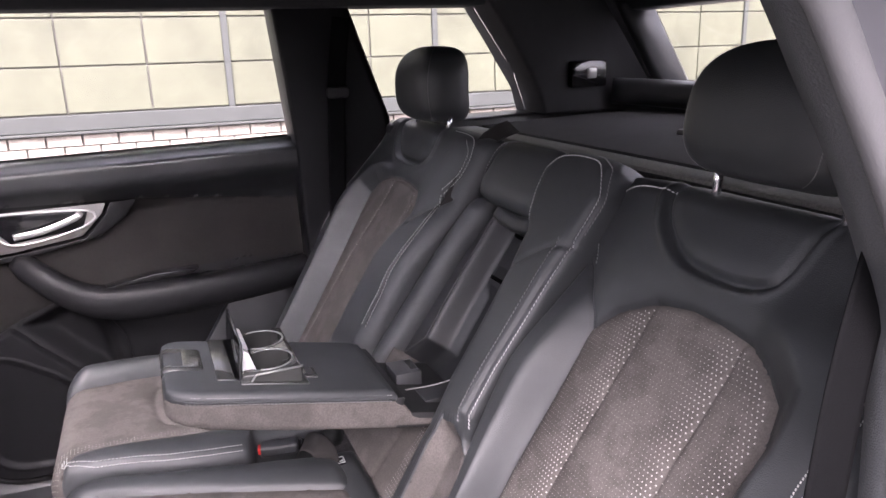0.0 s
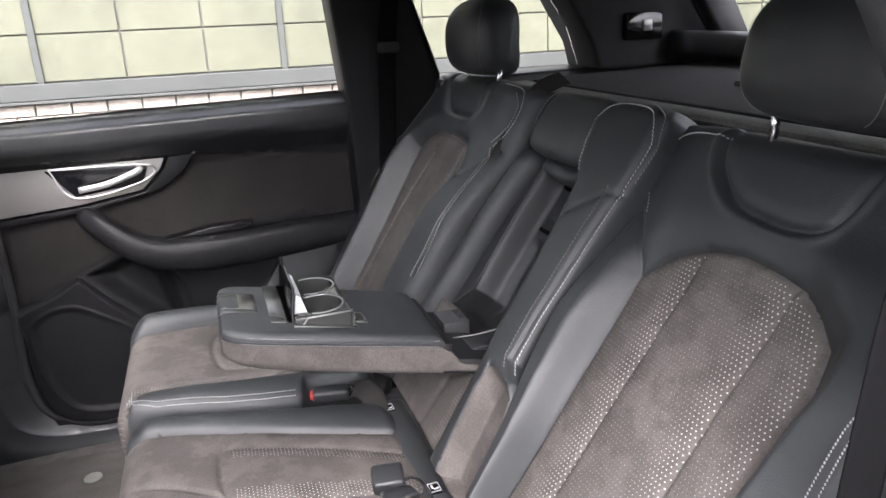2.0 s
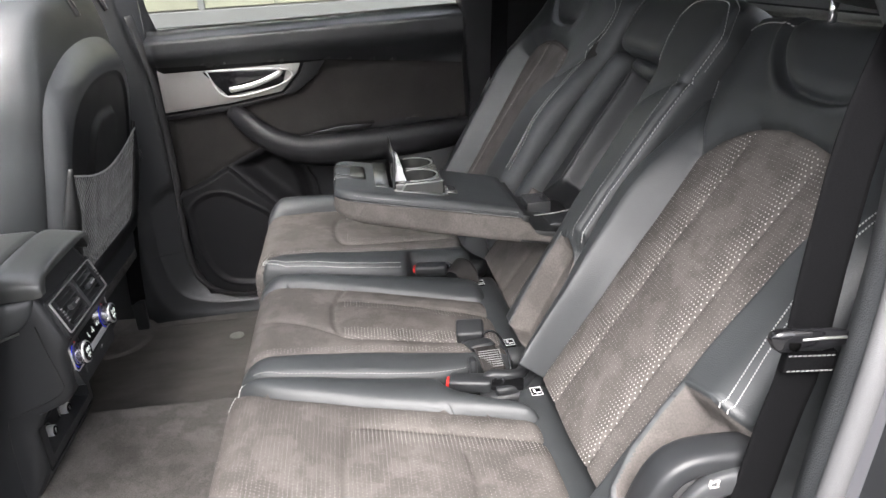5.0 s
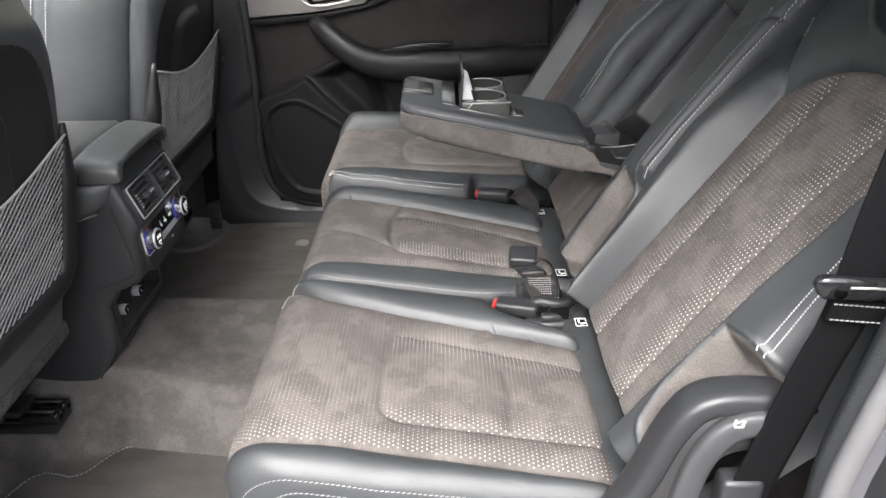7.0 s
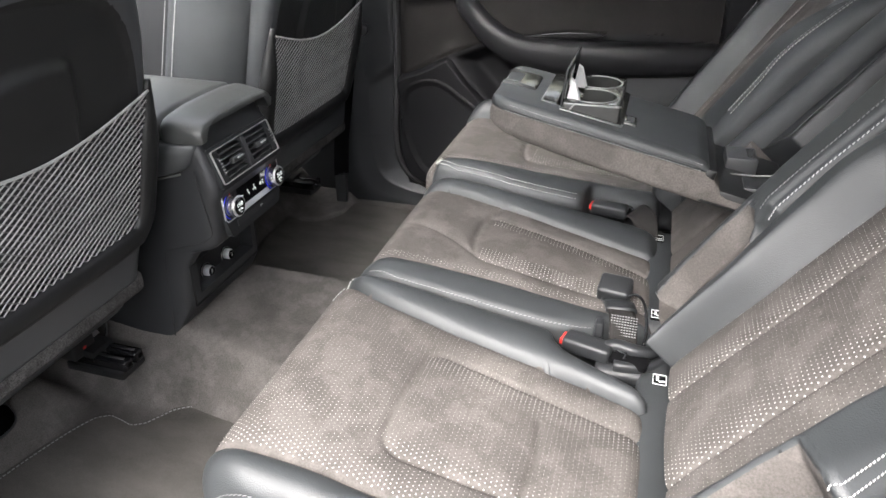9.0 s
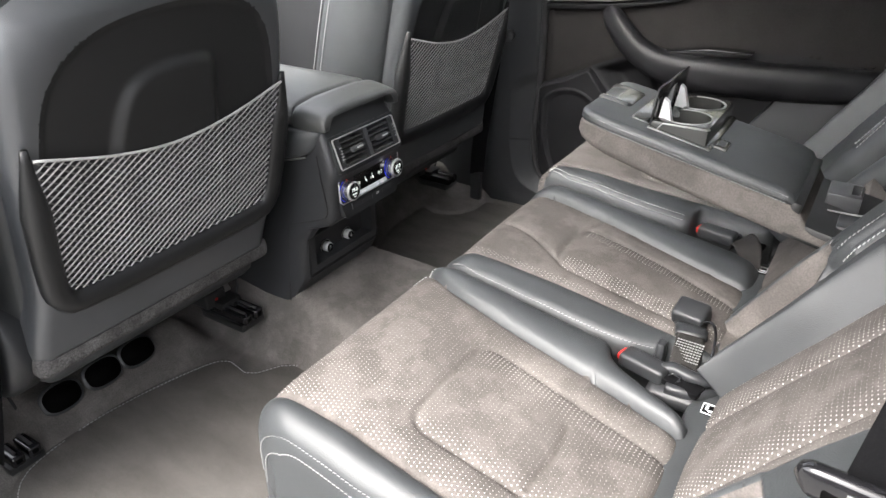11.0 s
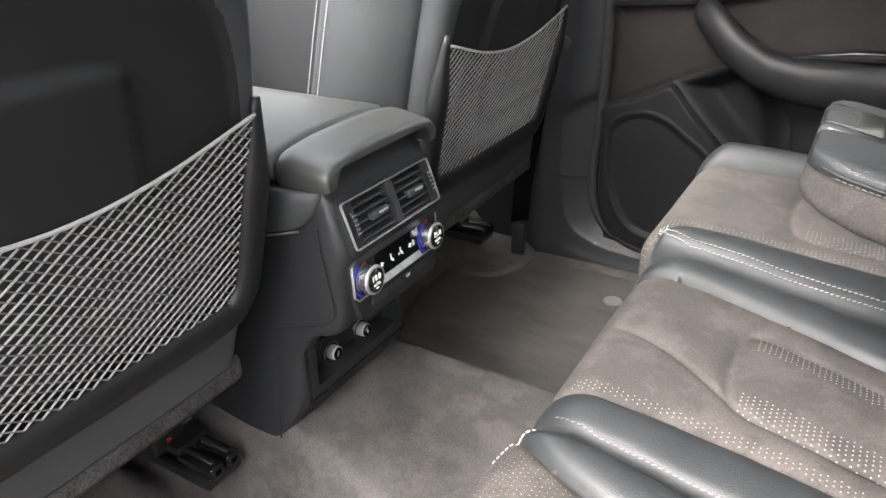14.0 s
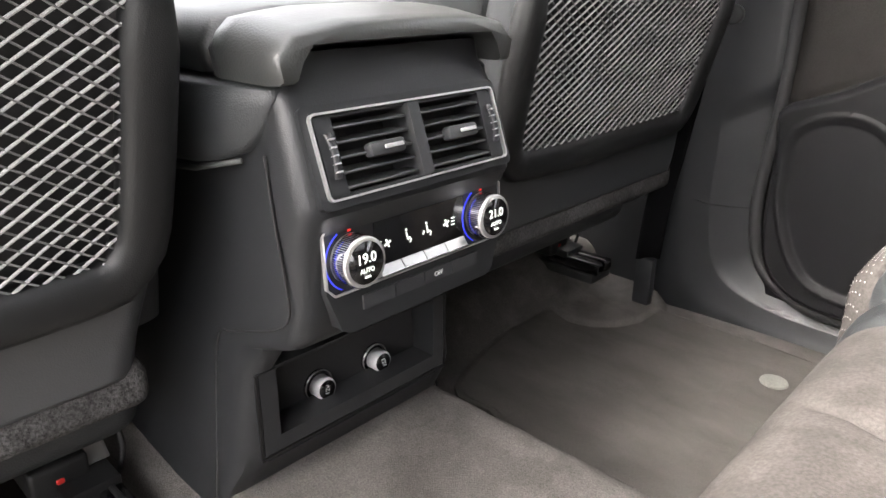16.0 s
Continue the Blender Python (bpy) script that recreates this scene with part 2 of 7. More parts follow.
def panel(P, us, vs, base, regions, parent, skirt=None):
    """A padded surface P(u, v) split along outlines into a mesh for each region; base takes the rest, and a skirt closes its rim."""
    U, V = np.meshgrid(us, vs)
    cell = 0.55 * max(us[1] - us[0], vs[1] - vs[0])
    free = np.ones(U.shape, bool)
    free[0, :] = free[-1, :] = free[:, 0] = free[:, -1] = False
    for name, outline, mat, label in regions:
        d, bu, bv = seg_dist(U, V, outline, True)
        near = (d < cell) & free
        U, V = np.where(near, bu, U), np.where(near, bv, V)
    X = P(U, V)
    ny, nx = U.shape
    cu = 0.25 * (U[:-1, :-1] + U[1:, :-1] + U[:-1, 1:] + U[1:, 1:])
    cv = 0.25 * (V[:-1, :-1] + V[1:, :-1] + V[:-1, 1:] + V[1:, 1:])
    owner = np.zeros(cu.shape, int)
    for k, (name, outline, mat, label) in enumerate(regions):
        owner[inside(cu, cv, outline)] = k + 1
    idx = np.arange(ny * nx).reshape(ny, nx)
    quads = np.stack([idx[:-1, :-1], idx[:-1, 1:], idx[1:, 1:], idx[1:, :-1]], -1)
    flat = X.reshape(-1, 3)
    made = []
    for k, (name, outline, mat, label) in enumerate([(base[0], None, base[1], base[2]), *regions]):
        q = quads[owner == k]
        if not len(q):
            continue
        used, inv = np.unique(q, return_inverse=True)
        verts, faces = flat[used].tolist(), inv.reshape(-1, 4).tolist()
        if k == 0 and skirt is not None:
            rim = np.r_[idx[0, :], idx[1:, -1], idx[-1, -2::-1], idx[-2:0:-1, 0]]
            n0 = len(verts)
            for depth in skirt:
                verts += (flat[rim] + np.array(depth)).tolist()
            where = {g: i for i, g in enumerate(used)}
            m = len(rim)
            first = [where.get(g) for g in rim]
            for a in range(m):
                b = (a + 1) % m
                if first[a] is not None and first[b] is not None:
                    faces.append([first[b], first[a], n0 + a, n0 + b])
                for r in range(len(skirt) - 1):
                    faces.append([n0 + r * m + b, n0 + r * m + a, n0 + (r + 1) * m + a, n0 + (r + 1) * m + b])
            faces.append([n0 + (len(skirt) - 1) * m + a for a in range(m)])
        made.append(put(name, verts, faces, mat, parent, label))
    return made


def on(P, uv, lift=0.0):
    """Places on a surface with their normals."""
    uv = np.array(uv, float)
    u, v = uv[:, 0], uv[:, 1]
    p = P(u, v)
    e = 1e-3
    n = np.cross(P(u + e, v) - P(u - e, v), P(u, v + e) - P(u, v - e))
    n /= np.linalg.norm(n, axis=1)[:, None] + 1e-12
    if np.mean(n @ UPISH) < 0:
        n = -n
    return p + lift * n, n


UPISH = np.array([-0.5, 0, 0.8])


def stitches(P, uv, mat, parent, name="stitching", long=0.0044, step=0.0066, wide=0.0012, lift=0.0012, label=""):
    """A row of raised stitches along a line on a surface."""
    dense = even(np.array(uv, float), 200)
    p, n = on(P, dense, lift)
    length = np.linalg.norm(np.diff(p, axis=0), axis=1).sum()
    k = max(2, int(length / step))
    s = np.r_[0, np.cumsum(np.linalg.norm(np.diff(p, axis=0), axis=1))]
    at = np.linspace(0, s[-1], k)
    c = np.stack([np.interp(at, s, p[:, i]) for i in range(3)], 1)
    nn = np.stack([np.interp(at, s, n[:, i]) for i in range(3)], 1)
    t = np.gradient(c, axis=0)
    t /= np.linalg.norm(t, axis=1)[:, None] + 1e-12
    side = np.cross(nn, t)
    pieces = [box_data(c[i], 0.5 * long * t[i] + 0.12 * long * side[i], 0.5 * wide * side[i], 0.0007 * nn[i]) for i in range(k)]
    ob = joined(name, pieces, mat, parent, label, smooth=False)
    ob["kind"] = "stuff"
    return ob


def dots(P, uv, radius, mat, parent, name="perforation", label="", lift=0.0008):
    """Small round holes with pale backing, scattered over a surface."""
    uv = np.array(uv, float)
    p, n = on(P, uv, lift)
    a = np.cross(n, (0.0, 1.0, 0.01))
    a /= np.linalg.norm(a, axis=1)[:, None]
    b = np.cross(n, a)
    r = np.broadcast_to(np.array(radius, float), (len(uv),))[:, None]
    verts = np.stack([p + r * (np.cos(g) * a + np.sin(g) * b) for g in np.arange(6) * np.pi / 3], 1).reshape(-1, 3)
    faces = [tuple(range(6 * i, 6 * i + 6)) for i in range(len(uv))]
    ob = put(name, verts, faces, mat, parent, label, smooth=False)
    ob["kind"] = "stuff"
    return ob


def writing(text, size, m, mat, parent, name="lettering"):
    """Words in the built-in font as a thin mesh, at the pose m."""
    cu = bpy.data.curves.new(name, "FONT")
    cu.body, cu.size, cu.align_x, cu.align_y, cu.extrude = text, size, "CENTER", "CENTER", 0.0002
    tmp = bpy.data.objects.new(name, cu)
    me = bpy.data.meshes.new_from_object(tmp)
    bpy.data.objects.remove(tmp)
    me.transform(m)
    verts = [v.co.copy() for v in me.vertices]
    faces = [list(p.vertices) for p in me.polygons]
    bpy.data.meshes.remove(me)
    return put(name, verts, faces, mat, parent, smooth=False)


def carve(ob, cutters):
    """Cuts closed shapes out of a mesh."""
    for verts, faces in cutters:
        me = bpy.data.meshes.new("cutter")
        me.from_pydata([tuple(map(float, v)) for v in verts], [], [tuple(f) for f in faces])
        tool = bpy.data.objects.new("cutter", me)
        scene.collection.objects.link(tool)
        body_ = bpy.data.objects.new("body_", ob.data)
        scene.collection.objects.link(body_)
        m = body_.modifiers.new("cut", "BOOLEAN")
        m.operation, m.object, m.solver = "DIFFERENCE", tool, "EXACT"
        deps = bpy.context.evaluated_depsgraph_get()
        done = bpy.data.meshes.new_from_object(body_.evaluated_get(deps))
        bpy.data.objects.remove(body_)
        bpy.data.objects.remove(tool)
        mats = list(ob.data.materials)
        ob.data = done
        ob.data.materials.clear()
        for k in mats:
            ob.data.materials.append(k)
        for poly in ob.data.polygons:
            poly.material_index = 0
        ob.data.set_sharp_from_angle(angle=radians(35))
    return ob


def smoothstep(a, b, x):
    s = np.clip((x - a) / (b - a), 0, 1)
    return s * s * (3 - 2 * s)


def disc(c, axis, r, depth, n=24, bevel=0.0):
    """A short round button: centre of its front, axis pointing out."""
    axis = np.array(axis, float) / np.linalg.norm(axis)
    a = np.cross(axis, (0, 0, 1.0) if abs(axis[2]) < 0.9 else (1.0, 0, 0))
    a /= np.linalg.norm(a)
    b = np.cross(axis, a)
    g = np.linspace(0, 2 * np.pi, n, endpoint=False)
    circ = np.cos(g)[:, None] * a + np.sin(g)[:, None] * b
    c = np.array(c, float)
    rings = [c - depth * axis + r * circ, c - bevel * axis + r * circ]
    if bevel:
        rings.append(c - 0.3 * bevel * axis + (r - 0.3 * bevel) * circ)
        rings.append(c + (r - bevel) * circ)
    return loft(rings)


def ring(c, axis, r0, r1, depth, n=28):
    axis = np.array(axis, float) / np.linalg.norm(axis)
    a = np.cross(axis, (0, 0, 1.0) if abs(axis[2]) < 0.9 else (1.0, 0, 0))
    a /= np.linalg.norm(a)
    b = np.cross(axis, a)
    g = np.linspace(0, 2 * np.pi, n, endpoint=False)
    circ = np.cos(g)[:, None] * a + np.sin(g)[:, None] * b
    c = np.array(c, float)
    rings = [c - depth * axis + r1 * circ, c + r1 * circ, c + r0 * circ, c - depth * axis + r0 * circ, c - depth * axis + r1 * circ]
    return loft(rings, caps=False)


# ---- the place outside ----
def flat_box(name, lo, hi, mat, parent=None, label="", r=0.004, kind="", m=None):
    ob = part(name, rbox(lo, hi, r, 1, m), mat, parent, label)
    if kind:
        ob["kind"] = kind
    return ob


# Ground out of view; its pale tone is chosen to bounce light upwards.
ground = put("ground", [(-400, -400, -0.52), (400, -400, -0.52), (400, 400, -0.52), (-400, 400, -0.52)], [(0, 1, 2, 3)], BOUNCE_GROUND, smooth=False)
tagged(ground, "unseen ground round the parked car, pale for bounced light", "ground", kind="structure")

WALL_Y = 4.17
wall = flat_box("wall_outside", (-9, WALL_Y + 0.03, -0.52), (12, WALL_Y + 0.25, 2.52), DARKJOINT, r=0)
tagged(wall, "outside wall clad in pale yellowish panels above a brick plinth", "wall", kind="structure")
ROWS = 6
TILE_W, TILE_H, Z_ROW, X_COL = 0.515, 0.297, 0.782, -0.715
k = -14
while X_COL + k * TILE_W < 7:
    x = X_COL + k * TILE_W
    for row in range(ROWS):
        z = Z_ROW + row * TILE_H
        flat_box("panel", (x + 0.006, WALL_Y + 0.008, z + 0.005), (x + TILE_W - 0.006, WALL_Y + 0.045, z + TILE_H - 0.005), PANEL, wall, r=0.003)
    if (k - 2) % 3 == 0:
        flat_box("post", (x - 0.022, WALL_Y - 0.012, Z_ROW - 0.02), (x + 0.022, WALL_Y + 0.02, 2.52), RAILGREY, wall, "grey steel post", r=0.003)
    k += 1
flat_box("rail", (-8, WALL_Y - 0.015, 0.675), (8, WALL_Y + 0.04, 0.777), RAILGREY, wall, "grey steel bottom rail", r=0.004)
flat_box("sill", (-8, WALL_Y - 0.05, 0.655), (8, WALL_Y + 0.04, 0.672), RAILGREY, wall, "thin sheet sill", r=0.003)
for k in range(-34, 30):
    for row in range(4):
        x = 0.215 * k + 0.1 * (row % 2)
        flat_box("brick", (x, WALL_Y - 0.0, 0.58 - 0.075 * row), (x + 0.2, WALL_Y + 0.05, 0.645 - 0.075 * row), BRICK, wall, r=0)

# Unseen wall, added to keep low skylight off the far door.
light_block_wall = flat_box("wall_light_block", (-14.0, -6.3, -0.52), (14.0, -6.0, 1.9), MORTAR, r=0.02)
tagged(light_block_wall, "unseen plain wall added to cut off low skylight", "wall", kind="structure")

# ---- the car's shell ----
def prism(name, outline, axis, a, b, mat, parent=None, label="", bevel=0.0, segs=2):
    """A slab: an outline of two coordinates drawn out along an axis from a to b."""
    def at(p, w):
        return {"x": (w, p[0], p[1]), "y": (p[0], w, p[1]), "z": (p[0], p[1], w)}[axis]
    bm = bmesh.new()
    f = bm.faces.new([bm.verts.new(at(p, a)) for p in outline])
    r = bmesh.ops.extrude_face_region(bm, geom=[f])
    d = Vector(at((0, 0), b)) - Vector(at((0, 0), a))
    bmesh.ops.translate(bm, vec=d, verts=[v for v in r["geom"] if isinstance(v, bmesh.types.BMVert)])
    bmesh.ops.recalc_face_normals(bm, faces=bm.faces)
    if bevel:
        bmesh.ops.bevel(bm, geom=bm.edges[:], offset=bevel, segments=segs, profile=0.5, affect="EDGES")
    bmesh.ops.triangulate(bm, faces=[f for f in bm.faces if len(f.verts) > 4])
    return part(name, bm, mat, parent, label)


car_floor = flat_box("floor", (-2.6, -0.92, -0.12), (1.7, 0.95, -0.02), CARPET, r=0.01)
tagged(car_floor, "grey carpeted floor of the car", "floor", kind="structure")
roof = joined("ceiling", [box_data((-1.70, 0, 1.27), (0.05, 0, 0.01), (0, 0.78, 0), (0, 0, 0.035)), box_data((0.43, 0, 1.30), (0.51, 0, 0), (0, 0.78, 0), (0, 0, 0.04)),
                          box_data((0.985, 0, 1.29), (0.05, 0, -0.008), (0, 0.78, 0), (0, 0, 0.04)),
                          box_data((-0.865, -0.665, 1.30), (0.784, 0, 0), (0, 0.115, 0), (0, 0, 0.04)), box_data((-0.865, 0.665, 1.30), (0.784, 0, 0), (0, 0.115, 0), (0, 0, 0.04))], HEADLINER, None, smooth=False)
tagged(roof, "black fabric headliner round the glass roof", "ceiling", kind="structure")

# far side: door with its window, pillars and quarter window
def far_surface(x, z):
    """Depth of the far door's inner face."""
    y = 0.885 + 0 * x
    y = y - 0.075 * smoothstep(0.745, 0.845, z) + 0.055 * smoothstep(0.872, 0.897, z) ** 2
    y = y + 0.02 * smoothstep(0.35, 0.2, z)
    return y


door = thing("car_door", (-0.35, 0.9, 0.0), "closed black rear car door with suede panel and aluminium trim", "car door")
DX0, DX1 = -0.80, 0.16


SCOOP = [(-0.644, 0.482), (-0.572, 0.513), (-0.508, 0.537), (-0.46, 0.515), (-0.42, 0.47), (-0.40, 0.40), (-0.39, 0.32), (-0.43, 0.27), (-0.524, 0.36), (-0.585, 0.422)]
def door_P(u, v):
    y = far_surface(u, v)
    edge = np.minimum(np.minimum(u - DX0, DX1 - u), v - 0.03)
    y = y + 0.02 * (1 - smoothstep(0, 0.03, edge))
    groove, _, _ = seg_dist(u, v, [(-0.80, 0.655), (-0.6, 0.665), (-0.42, 0.70), (-0.33, 0.775), (0.2, 0.72)])
    y = y + 0.004 * np.exp(-((groove / 0.006) ** 2))
    low, _, _ = seg_dist(u, v, [(-0.8, 0.411), (-0.717, 0.446), (-0.644, 0.484), (-0.572, 0.516), (-0.508, 0.541)])
    y = y + 0.004 * np.exp(-((low / 0.005) ** 2))
    deep, _, _ = seg_dist(u, v, SCOOP, True)
    y = y + np.where(inside(u, v, SCOOP), 0.045 * smoothstep(0, 0.05, deep), 0)
    return np.stack([u, y, v + 0.02 * smoothstep(0.7, 0.9, v) * (u - 0.1) / 0.9], -1)


SUEDE_DOOR = [(-0.795, 0.412), (-0.795, 0.64), (-0.6, 0.662), (-0.45, 0.69), (-0.38, 0.735), (-0.33, 0.7815), (0.155, 0.7295), (0.155, 0.57), (-0.1, 0.585),
              (-0.38, 0.56), (-0.508, 0.541), (-0.572, 0.516), (-0.644, 0.484), (-0.717, 0.446)]
# Upper region takes a lighter black to imitate light on the ledge.
panel(door_P, np.linspace(DX0, DX1, 110), np.linspace(0.03, 0.905, 130), ("inner_panel", DOORSKIN, ""),
      [("suede_insert", SUEDE_DOOR, SUEDE_DARK, "dark grey suede insert"), ("upper_trim", [(-0.81, 0.80), (-0.33, 0.7815), (0.17, 0.728), (0.17, 0.91), (-0.81, 0.91)], PLASTIC, "upper door trim, painted lighter for the light on its ledge")], door, skirt=[(0, 0.05, 0)])
# aluminium trim round the handle
trim_face = [(-0.79, 0.795), (-0.385, 0.778), (-0.40, 0.745), (-0.45, 0.695), (-0.60, 0.672), (-0.79, 0.658)]
trim = prism("handle_trim", trim_face, "y", 0.868, 0.89, ALU, door, "brushed aluminium trim", bevel=0.003)
prism("handle_recess", [(-0.665, 0.766), (-0.43, 0.756), (-0.445, 0.715), (-0.605, 0.694)], "y", 0.862, 0.88, GLOSS, trim, "dark recess behind the handle", bevel=0.002)
put("door_handle", *sweep(spline([(-0.595, 0.855, 0.712), (-0.53, 0.85, 0.722), (-0.46, 0.85, 0.745), (-0.445, 0.858, 0.757)], 16), 0.017, 0.009, (0, 1, 0), 10), SATIN, trim, "chrome door handle")
put("handle_surround", *sweep(spline([(-0.655, 0.864, 0.768), (-0.43, 0.864, 0.758), (-0.447, 0.864, 0.718), (-0.605, 0.864, 0.692), (-0.655, 0.864, 0.768)], 40), 0.006, 0.006, (0, 1, 0), 6), SATIN, trim, "thin bright surround")
prism("trim_tip", [(-0.375, 0.777), (-0.315, 0.776), (-0.345, 0.735), (-0.41, 0.69), (-0.6, 0.652), (-0.79, 0.636), (-0.79, 0.652), (-0.6, 0.666), (-0.445, 0.688), (-0.392, 0.742)],
      "y", 0.868, 0.89, DOORSKIN, door, "black tip of the trim", bevel=0.002)
# armrest with grab handle
arm = spline([(-0.60, 0.885, 0.645), (-0.565, 0.845, 0.622), (-0.50, 0.82, 0.57), (-0.42, 0.81, 0.535), (-0.30, 0.81, 0.525), (-0.10, 0.82, 0.53), (0.08, 0.84, 0.54), (0.16, 0.86, 0.545)], 40)
wid = np.interp(np.linspace(0, 1, 40), [0, 0.05, 0.2, 0.4, 0.8, 1], [0.5, 0.62, 0.75, 1.0, 0.9, 0.75])
put("armrest", *sweep(arm, 0.095, 0.085, (0, 1, 0), 16, 2.6, taper=wid), DOORSKIN, door, "padded black door armrest with grab handle")
prism("switch_plate", [(-0.425, 0.572), (-0.30, 0.592), (-0.19, 0.594), (-0.21, 0.58), (-0.33, 0.572)], "y", 0.80, 0.84, GLOSS, door, "gloss black switch plate", bevel=0.002)
# pocket and loudspeaker below
def spk_P(u, v):
    """The moulded plate over the door's lower front corner; past its outline it dives behind the door's skin."""
    e, _, _ = seg_dist(u, v, PLATE, True)
    e = np.where(inside(u, v, PLATE), e, -e)
    y = 0.868 + 0.012 * smoothstep(0.010, 0.0, e) + 0.09 * smoothstep(0.0, -0.008, e)
    d, _, _ = seg_dist(u, v, SPEAKER, True)
    ins = inside(u, v, SPEAKER)
    y = y + np.where(ins, 0.006 * smoothstep(0.012, 0.024, d) - 0.003 * np.exp(-(((d - 0.007) / 0.004) ** 2)), 0.0)
    return np.stack([u, y, v], -1)


PLATE = spline([(-0.797, 0.34), (-0.798, 0.405), (-0.717, 0.441), (-0.648, 0.478), (-0.634, 0.474), (-0.585, 0.418), (-0.524, 0.358), (-0.46, 0.285), (-0.43, 0.20), (-0.425, 0.10), (-0.47, 0.062), (-0.61, 0.060), (-0.70, 0.066), (-0.762, 0.10), (-0.79, 0.16), (-0.796, 0.25)], 90, closed=True).tolist()
SPEAKER = spline([(-0.785, 0.30), (-0.784, 0.362), (-0.75, 0.400), (-0.70, 0.416), (-0.65, 0.409), (-0.592, 0.373), (-0.537, 0.332), (-0.48, 0.25), (-0.455, 0.15), (-0.50, 0.092), (-0.60, 0.085), (-0.698, 0.10), (-0.75, 0.155), (-0.78, 0.24)], 60, closed=True).tolist()
panel(spk_P, np.linspace(-0.808, -0.41, 130), np.linspace(0.045, 0.492, 140), ("lower_panel", DOORSKIN, ""), [("speaker_grille", SPEAKER, DOORSKIN, "black moulded loudspeaker cover")], door)
prism("door_pocket", [(-0.44, 0.505), (-0.28, 0.475), (0.10, 0.46), (0.10, 0.12), (-0.40, 0.12), (-0.375, 0.32), (-0.39, 0.42)], "y", 0.866, 0.90, DOORSKIN, door, "moulded pocket bulge", bevel=0.012, segs=3)
prism("storage_panel", [(-0.125, 0.478), (0.12, 0.515), (0.14, 0.2), (-0.30, 0.2)], "y", 0.845, 0.89, PLASTIC, door, bevel=0.006)

put("edge_seal", *sweep(spline([(-0.845, 0.905, 0.93), (-0.812, 0.905, 0.75), (-0.806, 0.905, 0.5), (-0.809, 0.905, 0.38), (-0.818, 0.905, 0.226), (-0.798, 0.905, 0.123), (-0.74, 0.905, 0.07), (-0.6, 0.905, 0.045), (0.1, 0.905, 0.04)], 60), 0.022, 0.03, (0, 1, 0), 8), RUBBER, door, "black rubber edge seal")

# window panes and their frames
def window(name, outline, y, label):
    w = thing(name, (outline[0][0], y, outline[0][1]), label, "window", kind="structure")
    g = prism("pane", outline, "y", y, y + 0.004, GLASS, w)
    g.visible_shadow = False
    return w


window("window_1", [(-0.80, 0.86), (0.10, 0.88), (0.06, 1.25), (-0.80, 1.25)], 0.86, "clear side window in the rear door")
# Roof glass out of view; its extent and tint set the light from above.
sky_roof = thing("window_5", (-1.1, 0, 1.32), "unseen glass roof inferred from the top light, rear pane tinted to dim it", "window", kind="structure")
gp = flat_box("pane", (-1.66, -0.55, 1.345), (-0.70, 0.55, 1.35), GLASS, sky_roof, r=0)
gp.visible_shadow = False
flat_box("bar", (-0.70, -0.56, 1.27), (-0.62, 0.56, 1.34), HEADLINER, sky_roof, "black cross bar of the roof", r=0.01)
flat_box("pane", (-0.62, -0.55, 1.345), (-0.08, 0.55, 1.35), ROOF_GLASS, sky_roof, "tinted rear pane", r=0)
window("window_2", [(0.33, 0.93), (0.76, 0.94), (0.72, 1.05), (0.60, 1.22), (0.22, 1.24)], 0.80, "clear rear quarter window")
# far pillars: closed trim round the windows
def wall_piece(name, outline, y0, y1, mat, label, bevel=0.01):
    ob = prism(name, outline, "y", y0, y1, mat, None, "", bevel, 3)
    return tagged(ob, label, "pillar", kind="structure")


wall_piece("trim_pillar_rear", [(0.10, 0.4), (0.33, 0.4), (0.345, 0.94), (0.23, 1.27), (0.045, 1.27), (0.085, 0.88)], 0.80, 0.92, DOORSKIN, "black plastic trim of the rear door pillar")
wall_piece("trim_quarter_lower", [(0.30, 0.2), (1.25, 0.2), (1.25, 0.94), (0.33, 0.925)], 0.76, 0.90, PLASTIC, "black trim beside the luggage space")
wall_piece("trim_pillar_back", [(0.77, 0.93), (1.24, 0.93), (1.2, 1.03), (1.02, 1.25), (0.57, 1.27), (0.66, 1.14), (0.75, 1.0)], 0.70, 0.88, HEADLINER, "black cloth-covered back pillar")
wall_piece("trim_roof_rail", [(-1.1, 1.215), (0.6, 1.225), (0.6, 1.32), (-1.1, 1.32)], 0.72, 0.86, HEADLINER, "black headliner edge over the side windows")

# middle pillar and sill: one moulded strip round the far door's front and foot
RIDGE = spline([(-0.955, 1.27), (-0.925, 0.6), (-0.905, 0.35), (-0.903, 0.21), (-0.875, 0.085), (-0.79, 0.035), (-0.62, 0.022), (-0.2, 0.02), (0.25, 0.02)], 180)
DOORSIDE = spline([(-0.885, 1.27), (-0.865, 0.93), (-0.825, 0.75), (-0.812, 0.6), (-0.812, 0.35), (-0.812, 0.24), (-0.79, 0.12), (-0.72, 0.075), (-0.6, 0.06), (-0.2, 0.06), (0.25, 0.06)], 180)
FLOORSIDE = spline([(-1.05, 1.27), (-1.03, 0.6), (-1.01, 0.35), (-1.0, 0.2), (-0.97, 0.0), (-0.83, -0.04), (-0.62, -0.045), (-0.2, -0.045), (0.25, -0.045)], 180)
rows = []
